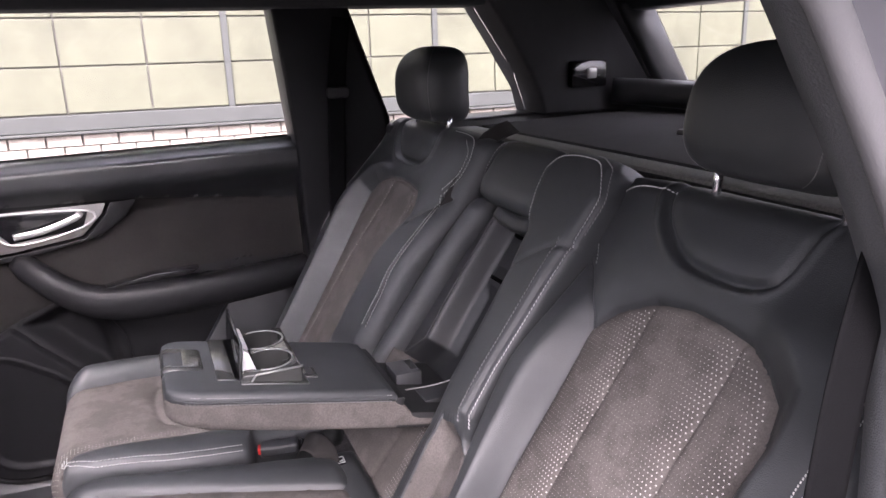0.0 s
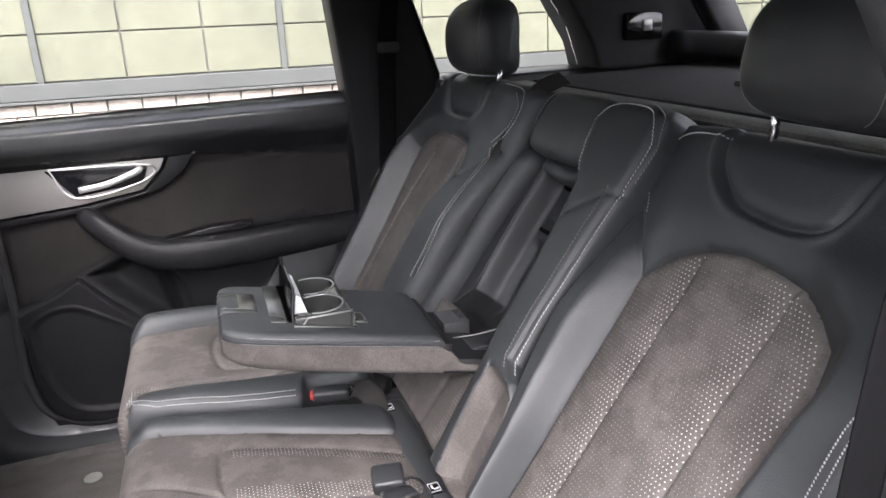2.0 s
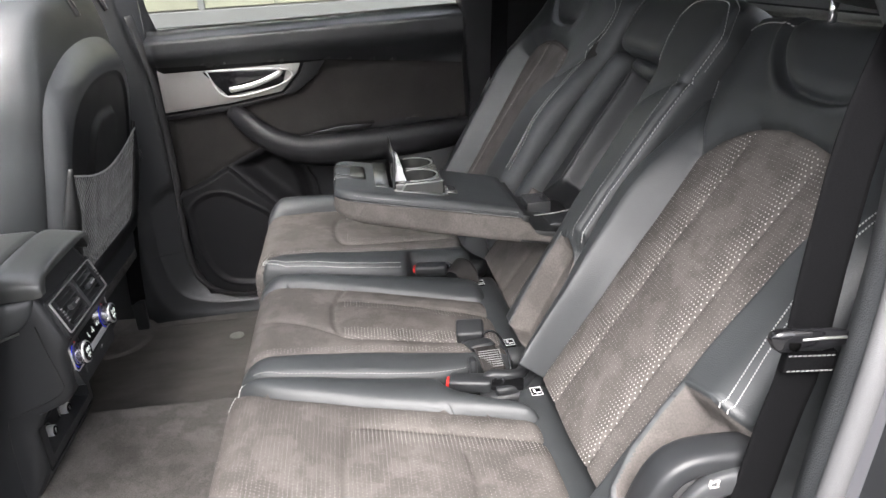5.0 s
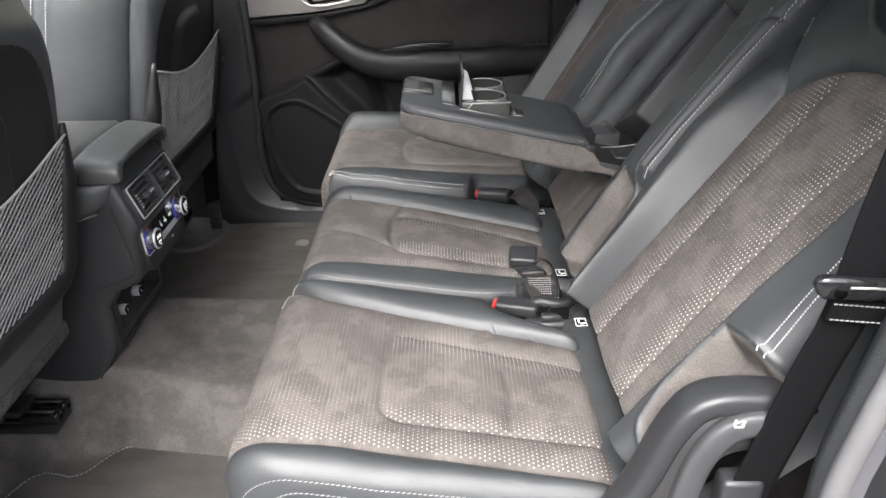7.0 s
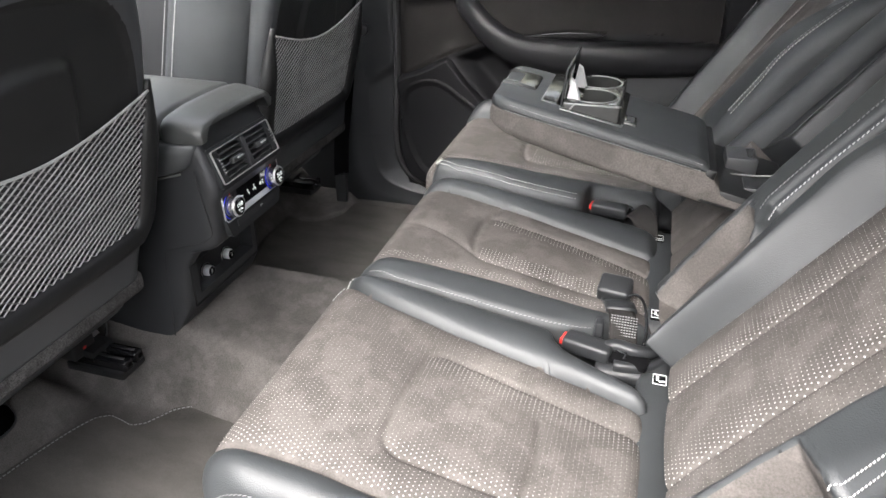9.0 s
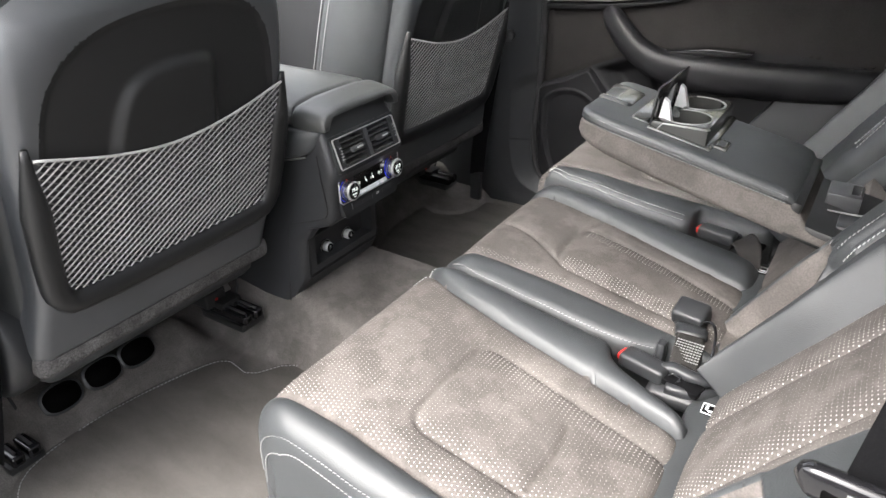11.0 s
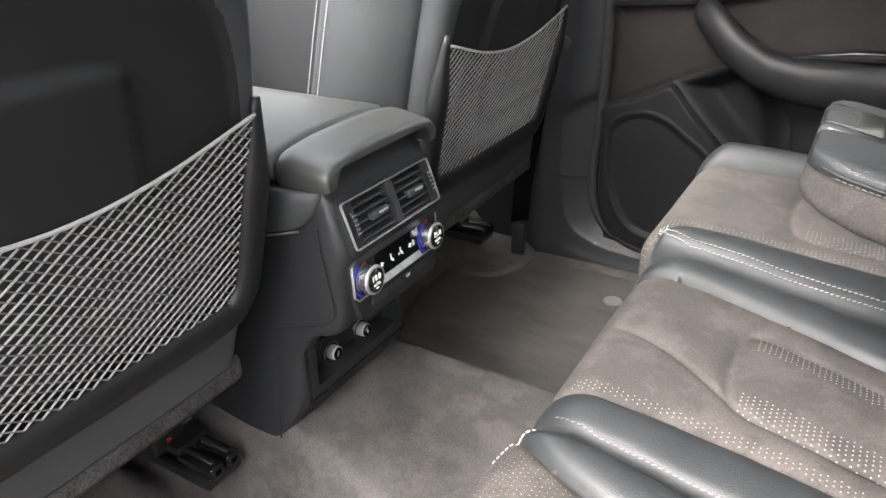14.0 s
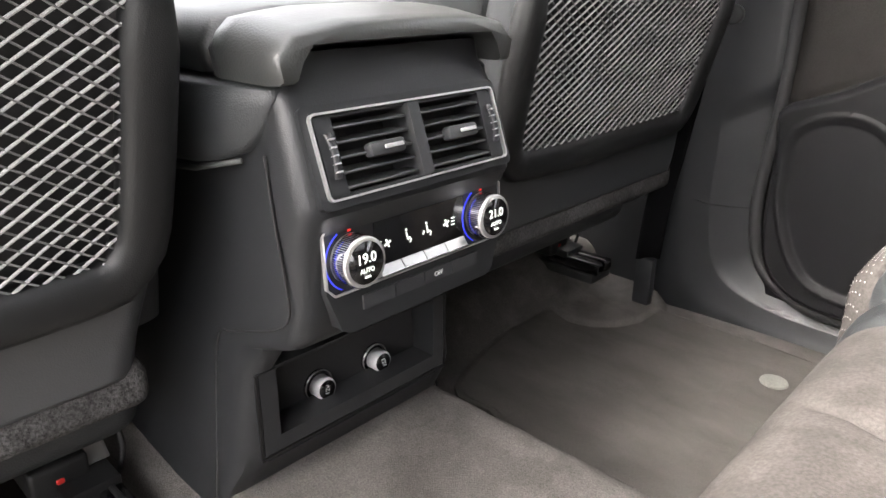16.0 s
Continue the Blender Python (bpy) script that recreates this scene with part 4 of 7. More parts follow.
side_seat("rear_seat", (0.435, -0.415, 1.028, 0.126, 0.015), 0.735, -0.43, 1, 36.0, "black leather rear seat with light grey perforated suede inserts, reclined", near_cushion, near_holes, ((0.010, -0.272), (0.016, -0.584)), (-0.645, -0.238))
side_seat("rear_seat", (0.375, 0.565, 1.036, 0.130, 0.0), 0.725, 0.565, -1, 32.0, "black leather rear seat with grey suede inserts beside closed door", far_cushion, far_holes, (), (0.30, 0.70))
# centre seat: narrow cushion, backrest with a recess for the folded-out armrest
centre = thing("rear_seat", (-0.2, 0.04, 0.0), "narrow middle rear seat with grey suede cushion and folded-out armrest recess", "car seat", "rear seat row")
MID_SQ = spline([(-0.10, 0.0), (-0.085, 0.12), (-0.068, 0.25), (-0.06, 0.30), (-0.045, 0.322), (0.0, 0.332), (0.07, 0.333), (0.098, 0.32), (0.10, 0.295), (0.085, 0.22), (0.05, 0.1), (0.012, 0.0)], 60).tolist()
CC = Cushion([(0, -0.165), (0.075, -0.172), (0.09, -0.188), (0.16, -0.205), (0.3, -0.199), (0.46, -0.186), (0.7, -0.184)], [(0, 0.215), (0.28, 0.232), (0.46, 0.25), (0.7, 0.255)],
             [(0, 0.336), (0.05, 0.344), (0.15, 0.356), (0.3, 0.372), (0.44, 0.382), (0.7, 0.385)], 0.503, 0.06, [(0, -0.140), (0.27, -0.124), (0.46, -0.121), (0.7, -0.12)],
             [(0, 0.085), (0.15, 0.118), (0.26, 0.145), (0.47, 0.185), (0.7, 0.19)],
             [MID_SQ, spline([(0.09, 0.328), (0.12, 0.322), (0.15, 0.312), (0.16, 0.306)], 12).tolist(), spline([(-0.045, 0.325), (-0.02, 0.36), (0.01, 0.41), (0.03, 0.47)], 16).tolist()], 0.008, 0.012, 0.03, 0.03, 0.016, 0.03)


def mid_holes(y, v):
    ins = inside(y, v, MID_SQ) & (v < 0.312)
    far = np.interp(v, [0, 0.1, 0.22, 0.3], [0.012, 0.05, 0.085, 0.10]) - y
    near = y - np.interp(v, [0, 0.12, 0.25, 0.3], [-0.10, -0.085, -0.068, -0.06])
    side = y - np.interp(v, [0, 0.27, 0.46], [-0.14, -0.124, -0.121])
    return np.where(ins & ((far < 0.036) | (near < 0.034)), 0.75, np.where((side < 0.022) & (v > 0.06) & (v < 0.48), 0.55, -1.0))


cc = make_cushion(centre, CC, big=mid_holes)
stitches(CC, [(0.012, 0.10), (0.012, 0.42), (0.03, 0.47)], GREY_THREAD, centre, wide=0.001)
hinge_strip(centre, -0.135, 0.235, ((0.002, -0.099), (-0.004, 0.181)))


MB = Back(0.0, 1, 36.0, relief=flat_relief)
# recess tray and its frame
RIM_V, RIM_U = [0.2, 0.228, 0.265, 0.305, 0.37, 0.47, 0.63], [0.225, 0.21, 0.18, 0.148, 0.156, 0.163, 0.165]


def tray_P(u, v):
    e = np.interp(v, RIM_V, RIM_U) - u
    h = -0.002 - 0.045 * smoothstep(0.0, 0.022, e) + 0.004 * np.exp(-((e / 0.004) ** 2))
    h = h + 0.03 * smoothstep(0.02, 0.0, u + 0.09) - 0.012 * smoothstep(0.46, 0.43, v) * smoothstep(0.02, 0.04, e)
    return MB(u, v, h)


panel(tray_P, np.linspace(-0.10, 0.215, 90), np.linspace(0.19, 0.63, 110), ("recess_tray", PLASTIC, "black plastic tray of the armrest recess"), [], centre, skirt=[tuple(-0.06 * MB.n)])
# Black blocks on the tray stand for the shade in its openings.
for lo, hi, name in (((0.045, 0.467), (0.118, 0.475), "tray_latch"), ((0.05, 0.560), (0.122, 0.566), "tray_slot")):
    q = MB(np.array([lo[0], hi[0], hi[0], lo[0]]), np.array([lo[1], lo[1], hi[1], hi[1]]))
    joined(name, [loft([q - 0.033 * MB.n, q - 0.06 * MB.n])], BLACK, centre, smooth=False)
q = MB(np.array([0.03, 0.118, 0.118, 0.03]), np.array([0.475, 0.475, 0.497, 0.497]))
joined("catch_plate", [loft([q - 0.038 * MB.n, q - 0.06 * MB.n])], RUBBER, centre, smooth=False)
rim = np.array([(np.interp(v, RIM_V, RIM_U), v) for v in np.linspace(0.205, 0.60, 50)])
put("tray_edge", *sweep(tray_P(*rim.T) + 0.001 * MB.n, 0.0028, 0.003, MB.n, 6), RAILGREY, centre, "thin grey edge")


def soft_bar(name, uv, wide, high, label, n=40, roll=2.4, lift=0.0):
    """A padded leather roll along the backrest, its ends rounded off."""
    p = spline(uv, n)
    s = np.linspace(0, 1, n)
    ends = np.clip(np.minimum(s / 0.06, (1 - s) / 0.06), 0.02, 1) ** 0.5
    return put(name, *sweep(MB(p[:, 0], p[:, 1]) + lift * MB.n, wide, high, MB.n, 18, roll, taper=ends), LEATHER, centre, label)


MID_GUSSET = [(0.0, 0.05), (0.55, 0.05), (0.62, 0.10), (0.64, 0.20), (0.60, 0.242), (0.30, 0.250), (0.12, 0.243), (0.05, 0.225), (0.0, 0.19)]


def bolster_P(f, v):
    """The wide leather side of the middle backrest; f runs 0 to 1 from its outer to its inner edge."""
    lo = np.interp(v, [0.0, 0.15, 0.225, 0.245, 0.27, 0.35, 0.5, 0.66, 0.71, 0.735], [-0.235, -0.225, -0.216, -0.205, -0.17, -0.163, -0.166, -0.17, -0.158, -0.13])
    hi = np.interp(v, [0.0, 0.22, 0.30, 0.40, 0.50, 0.57, 0.60, 0.64, 0.68, 0.735], [-0.09, -0.08, -0.062, -0.055, -0.042, -0.024, 0.0, 0.022, 0.034, 0.01])
    u = lo + f * (hi - lo)
    h = np.interp(v, [0.0, 0.2, 0.5, 0.7], [0.045, 0.058, 0.058, 0.05])
    for e, r in (((u - lo), 0.03), ((hi - u), 0.035), ((0.735 - v), 0.04)):
        q = np.clip(1 - e / r, 0, 1)
        h = h - r * (1 - np.sqrt(np.clip(1 - q * q, 0, 1)))
    d, _, _ = seg_dist(0.12 * np.asarray(f), v, [(0.12 * a, b) for a, b in MID_GUSSET], True)
    h = h - np.where(inside(f, v, MID_GUSSET), 0.032 * smoothstep(0.0, 0.02, d), -0.004 * np.exp(-(((d - 0.004) / 0.004) ** 2)))
    crease, _, _ = seg_dist(u, v, [(-0.165, 0.575), (-0.13, 0.56), (-0.09, 0.53), (-0.06, 0.50)])
    h = h - 0.004 * np.exp(-((crease / 0.005) ** 2)) - 0.003 * np.exp(-(((u - lo - 0.011) / 0.0035) ** 2)) * (v > 0.25)
    return MB(u, v, h)


bol = panel(bolster_P, np.linspace(0, 1, 80), np.linspace(0.055, 0.735, 180), ("side_bolster", LEATHER, "leather side of the middle backrest"), [("side_gusset", MID_GUSSET, SUEDE, "grey suede side gusset")], centre, skirt=[tuple(-0.03 * MB.n), tuple(-0.10 * MB.n)])
rim_line = [(0.05, 0.258), (0.05, 0.33), (0.045, 0.45), (0.045, 0.575)]
stitches(bolster_P, rim_line, THREAD, centre, wide=0.0012, lift=0.0016)
stitches(bolster_P, [(f + 0.15, v) for f, v in rim_line], GREY_THREAD, centre, wide=0.001, lift=0.0016)
stitches(bolster_P, spline([(0.045, 0.575), (0.05, 0.64), (0.10, 0.69), (0.22, 0.712), (0.4, 0.718), (0.7, 0.716), (0.86, 0.70), (0.90, 0.66), (0.90, 0.62), (0.94, 0.59)], 60), THREAD, centre, wide=0.0011, lift=0.0016)
stitches(bolster_P, spline([(0.015, 0.60), (0.02, 0.66), (0.07, 0.708), (0.2, 0.725), (0.35, 0.729)], 40), GREY_THREAD, centre, wide=0.001)
soft_bar("side_bolster", [(0.232, 0.06), (0.234, 0.2), (0.23, 0.35), (0.228, 0.46), (0.215, 0.55), (0.195, 0.61)], 0.062, 0.09, "leather side of the middle backrest", lift=-0.008)
soft_bar("side_roll", [(0.262, 0.06), (0.264, 0.3), (0.262, 0.5), (0.262, 0.70)], 0.035, 0.06, "narrow leather roll beside the belt", lift=-0.03)
# low back below the armrest
def low_P(u, v):
    return MB(u, v, 0.024 - 0.02 * smoothstep(0.02, 0.0, u + 0.10) - puff(u, v, [[(0.02, 0.0), (0.02, 0.25)]], 0.003, 0.012, 0.002))


low = panel(low_P, np.linspace(-0.105, 0.20, 40), np.linspace(0.055, 0.25, 40), ("lower_back", SUEDE, "grey suede lower backrest"), [], centre, skirt=[tuple(-0.06 * MB.n)])
gu, gv = np.meshgrid(np.arange(-0.075, -0.04, 0.0062), np.arange(0.07, 0.22, 0.0062))
dots(low_P, np.stack([gu.ravel(), gv.ravel()], 1), 0.0009, DOT, low[0])
# middle headrest
rings = []
for w in np.linspace(-1, 1, 21):
    k = max(0.08, (1 - abs(w) ** 9) ** 0.4)
    rings.append([MB(np.array(0.103 + 0.118 * w), np.array(0.660 + 0.066 * k * np.sign(math.cos(a)) * abs(math.cos(a)) ** 0.6)) + (0.016 + 0.036 * k * np.sign(math.sin(a)) * abs(math.sin(a)) ** 0.5) * MB.n for a in np.linspace(0, 2 * np.pi, 28, endpoint=False)])
hr = put("headrest", *loft(rings), LEATHER, centre, "low black leather middle headrest")
put("fold_grip", *sweep(spline([MB(np.array(y), np.array(v)) + 0.006 * MB.n for y, v in ((0.02, 0.585), (0.06, 0.578), (0.11, 0.58), (0.15, 0.588))], 14), 0.032, 0.02, MB.n, 12, 3), PLASTIC, centre, "dark grip strip under the headrest")
HR_SEAM = lambda u, v: MB(np.asarray(u), np.asarray(v), 0.0535)  # noqa: E731
stitches(HR_SEAM, spline([(0.19, 0.612), (0.21, 0.65), (0.213, 0.69), (0.195, 0.711), (0.15, 0.718)], 40), GREY_THREAD, hr, wide=0.001, lift=-0.004)

# folded-out armrest
armrest = thing("armrest", (-0.1, 0.02, 0.5), "folded-down rear armrest, black leather top and grey suede sides", "armrest")
ARM_M = Matrix.Translation((-0.276, 0.019, 0.668)) @ Matrix.Rotation(radians(11.6), 4, "Y")
AXU = np.array(ARM_M.to_3x3() @ Vector((0, 0, 1)))


def arm_ring(x, top, bot, half, r_top, r_bot):
    """A rounded cross-section of the armrest, square to its length."""
    out = []
    for cy, cz, r, a0 in ((half - r_top, top - r_top, r_top, 0), (-half + r_top, top - r_top, r_top, 90), (-half + r_bot, bot + r_bot, r_bot, 180), (half - r_bot, bot + r_bot, r_bot, 270)):
        for k in np.linspace(a0, a0 + 90, 7):
            out.append(ARM_M @ Vector((x, cy + r * math.cos(radians(k)), cz + r * math.sin(radians(k)))))
    return [tuple(p) for p in out]


put("side_cushion", *loft([arm_ring(x, t, b_, w, 0.006, rb) for x, t, b_, w, rb in (
    (-0.018, -0.022, -0.036, 0.084, 0.006), (-0.015, -0.019, -0.043, 0.092, 0.010), (-0.006, -0.018, -0.050, 0.100, 0.014), (0.012, -0.018, -0.056, 0.105, 0.016), (0.04, -0.018, -0.061, 0.107, 0.016),
    (0.15, -0.018, -0.066, 0.108, 0.014), (0.318, -0.018, -0.068, 0.109, 0.012), (0.333, -0.024, -0.068, 0.109, 0.012), (0.350, -0.040, -0.068, 0.109, 0.012), (0.362, -0.044, -0.068, 0.109, 0.012), (0.44, -0.047, -0.068, 0.109, 0.012))]),
    SUEDE, armrest, "grey suede underside and sides", crisp=60)
pad = put("top_pad", *loft([arm_ring(x, t, b_, w, r, 0.004) for x, t, b_, w, r in (
    (-0.020, -0.010, -0.017, 0.080, 0.003), (-0.018, -0.004, -0.0185, 0.088, 0.006), (-0.010, -0.001, -0.019, 0.098, 0.010), (0.004, 0.0, -0.019, 0.105, 0.012), (0.03, 0.0, -0.019, 0.1085, 0.013),
    (0.15, 0.001, -0.019, 0.1095, 0.013), (0.300, 0.0, -0.019, 0.110, 0.013), (0.316, -0.004, -0.019, 0.109, 0.012), (0.323, -0.012, -0.019, 0.107, 0.006))]), LEATHER, armrest, "black leather top pad", crisp=60)


def arm_at(x, y, z):
    return np.array(ARM_M @ Vector((x, y, z)))


for sg in (-1, 1):
    line = spline([arm_at(-0.012, sg * 0.0935, -0.0135), arm_at(0.0, sg * 0.1015, -0.0135), arm_at(0.03, sg * 0.1085, -0.0135), arm_at(0.15, sg * 0.1097, -0.0135), arm_at(0.312, sg * 0.1102, -0.0135)], 60)
    put("piping", *sweep(line, 0.004, 0.004, (0, sg, 0), 6), LEATHER, armrest, "leather piping under the pad")
    for dz, out in ((0.0055, -0.0022), (-0.0035, -0.0002)):
        row = even(line, 62) + dz * AXU + np.array([0, sg * out, 0])
        joined("stitching", [box_data(0.5 * (p + q), 0.36 * (q - p), (0, 0.0008, 0), 0.0006 * AXU) for p, q in zip(row[:-1], row[1:])], GREY_THREAD, armrest, smooth=False)["kind"] = "stuff"
# release latch at the front end
latch = part("latch", rbox((-0.022, -0.028, -0.022), (0.040, 0.062, 0.0035), 0.010, 3, ARM_M), CUP, armrest, "satin black release latch")
carve(latch, [loft([[arm_at(x, y, z) for x, y in ((-0.03, -0.014), (0.008, -0.014), (0.008, 0.048), (-0.03, 0.048))] for z in (-0.016, 0.02)])])
part("latch_grip", rbox((-0.017, -0.010, -0.018), (0.002, 0.044, -0.004), 0.004, 2, ARM_M), PLASTIC, latch, "dark release button")
part("storage_slot", rbox((0.052, -0.064, -0.006), (0.082, 0.104, 0.0022), 0.003, 2, ARM_M), CUP, armrest, "narrow strip before the flap")
# A black bar paints the gap's shade.
part("slot_gap", rbox((0.077, -0.062, -0.004), (0.086, 0.102, 0.0028), 0.001, 1, ARM_M), BLACK, armrest)
flap = part("flap", rbox((-0.0025, -0.066, 0.0), (0.0025, 0.102, 0.062), 0.002, 2, ARM_M @ Matrix.Translation((0.086, 0, -0.004)) @ Matrix.Rotation(radians(-6), 4, "Y")), GLOSS, armrest, "raised gloss black cover flap")
put("flap_edge", *sweep([np.array(ARM_M @ Matrix.Translation((0.086, 0, -0.004)) @ Matrix.Rotation(radians(-6), 4, "Y") @ Vector(p)) for p in ((0.0, -0.0665, 0.004), (0.0, -0.0665, 0.0605), (0.0, -0.064, 0.0625), (0.0, 0.1, 0.0625))], 0.0026, 0.0052, (0, -1, 0), 6), PLASTIC_GREY, flap, "satin edge")
for yy in (-0.040, 0.052):
    put("hinge_arm", *loft([[arm_at(x, yy + w, z) for x, z in ((0.090, 0.004), (0.112, 0.006), (0.096, 0.036), (0.088, 0.040))] for w in (-0.006, 0.006)]), WHITE, flap, "pale hinge arm", crisp=30)
# cup holder: a level box that stands out of the sloping pad
base = part("cup_tray", rbox((0.084, -0.082, -0.004), (0.186, 0.106, 0.0035), 0.004, 2, ARM_M), CUP, armrest, "flat satin flange of the cup holder")
cup = part("cup_holder", rbox((-0.190, -0.056, 0.585), (-0.102, 0.118, 0.662), 0.005, 2), CUP, armrest, "gloss black double cup holder")
wells = [(np.array((-0.146, cy, 0.70)), 0.0365) for cy in (-0.012, 0.073)]
cuts = [disc(c_, (0, 0, 1), r_, 0.10, 36) for c_, r_ in wells]
cuts.append(box_data((-0.187, 0.031, 0.672), (0.022, 0, 0), (0, 0.068, 0), (0, 0, 0.03)))
carve(cup, cuts)
carve(pad, [disc(c_, (0, 0, 1), r_ + 0.001, 0.10, 32) for c_, r_ in wells])
carve(base, [disc(c_, (0, 0, 1), r_ + 0.001, 0.12, 32) for c_, r_ in wells])
for c_, r_ in wells:
    # Thin pale bead added as the highlight on the well's edge.
    arc = [(c_[0] + (r_ + 0.0015) * math.cos(g), c_[1] + (r_ + 0.0015) * math.sin(g), 0.6625) for g in np.linspace(-2.0, 2.0, 26)]
    put("cup_glint", *sweep(arc, 0.003, 0.0024, (0, 0, 1), 6), SATIN_DARK, cup, "thin bright rim")
    put("cup_floor", *disc((c_[0], c_[1], 0.604), (0, 0, 1), r_, 0.004, 28), BLACK, cup)
    for g in (0.5, 2.6, 4.7):
        q = (c_[0] + (r_ - 0.003) * math.cos(g), c_[1] + (r_ - 0.003) * math.sin(g), 0.648)
        put("grip_tab", *disc(q, (0, 0, 1), 0.005, 0.014, 12, 0.002), RUBBER, cup)
# Pale bead imitates the highlight along the holder's top edge.
put("cup_edge_glint", *sweep([(-0.186, -0.058, 0.640), (-0.170, -0.058, 0.6605), (-0.104, -0.058, 0.6615), (-0.101, -0.054, 0.6615)], 0.003, 0.003, (0, 1, 0), 6), SATIN_DARK, cup, "bright upper edge")
part("catch", rbox((0.184, -0.058, -0.003), (0.205, -0.018, 0.004), 0.004, 2, ARM_M), CUP, armrest, "small catch tab")
part("catch_gap", rbox((0.188, -0.052, 0.002), (0.200, -0.024, 0.0045), 0.001, 1, ARM_M), PLASTIC, armrest)
# bracket where the armrest meets the backrest
hb = part("hinge_block", rbox((0.322, -0.1085, -0.066), (0.46, 0.105, -0.038), 0.006, 2, ARM_M), INSET, armrest, "black plastic hinge bracket")
part("bracket_cheek", rbox((0.318, -0.108, -0.05), (0.335, 0.105, -0.012), 0.004, 2, ARM_M), INSET, hb)
lb = part("hinge_latch", rbox((0.070, 0.018, 0.545), (0.118, 0.078, 0.575), 0.003, 2, pose(0, 0, 0)), PLASTIC_GREY, hb, "black folding latch with open slot")
carve(lb, [box_data((0.108, 0.05, 0.57), (0.006, 0, 0), (0, 0.02, 0), (0, 0, 0.02))])
put("hinge_wire", *sweep(spline([(0.078, -0.004, 0.5565), (0.115, -0.026, 0.566), (0.15, -0.047, 0.580)], 12), 0.003, 0.003, (0, 0, 1), 6), SATIN_DARK, hb, "bright thin edge")
part("hinge_plate", rbox((0.094, -0.055, 0.535), (0.17, 0.0, 0.556), 0.004, 2), PLASTIC, hb)
# ---- floor ----
def tunnel_P(u, v):
    """The carpet over the floor, with the tunnel in the middle; u is x, v is y."""
    top = np.interp(u, [-1.6, -0.9, -0.63, -0.45, 0.1], [0.2, 0.15, 0.12, 0.11, 0.11])
    half = np.interp(u, [-1.6, -0.9, -0.63, 0.1], [0.15, 0.14, 0.18, 0.2])
    z = (top + 0.012) * smoothstep(half + 0.075, half - 0.01, abs(v)) - 0.012
    under = smoothstep(-1.07, -1.16, u) * smoothstep(0.2, 0.3, abs(v))
    hump = 0.022 * smoothstep(1.02, 0.93, np.hypot((u + 1.03) / 0.105, (v - 0.77) / 0.135))
    return np.stack([u, v, z + 0.085 * under + hump], -1)


panel(tunnel_P, np.linspace(-1.7, 0.0, 150), np.linspace(-0.85, 0.9, 170), ("carpet", CARPET, ""), [], car_floor)
def floor_mat(name, pts, label, thread):
    edge = spline(pts, 80, closed=True)[:-1]
    lo = [(x, y, -0.008) for x, y in edge]
    hi = [(x, y, 0.0) for x, y in edge]
    c = np.mean(edge, 0)
    inn = [(x + (c[0] - x) * 0.012, y + (c[1] - y) * 0.012, 0.002) for x, y in edge]
    ob = put(name, *loft([lo, hi, inn]), MAT, None, crisp=30)
    tagged(ob, label, "floor mat", "floor mats")
    e = even(np.array([(x + (c[0] - x) * 0.03, y + (c[1] - y) * 0.03, 0.0035) for x, y in edge] ), 260)
    joined("stitching", [box_data(0.5 * (a + b), (b - a) * 0.32, np.cross(b - a, (0, 0, 1)) / np.linalg.norm(b - a) * 0.001, (0, 0, 0.0006)) for a, b in zip(e[:-1], e[1:])], thread, ob, smooth=False)["kind"] = "stuff"
    return ob


near_mat = floor_mat("floor_mat", [(-1.1, -0.6), (-1.04, -0.29), (-0.94, -0.277), (-0.88, -0.20), (-0.76, -0.19), (-0.45, -0.22), (-0.40, -0.3), (-0.4, -0.7), (-0.5, -0.78), (-1.0, -0.78)], "dark grey carpet floor mat with pale stitched edge", GREY_THREAD)
far_mat = floor_mat("floor_mat", [(-1.1, 0.6), (-1.04, 0.33), (-0.94, 0.31), (-0.88, 0.26), (-0.76, 0.25), (-0.45, 0.27), (-0.40, 0.35), (-0.4, 0.72), (-0.5, 0.8), (-1.0, 0.8)], "dark grey carpet floor mat before the far seat", MAT)
for m, y in ((near_mat, -0.62), (far_mat, 0.695)):
    put("fastener", *disc((-0.672, y, 0.006), (0, 0, 1), 0.022, 0.006, bevel=0.003), PALE_STRIP, m, "round pale plastic mat fastener")

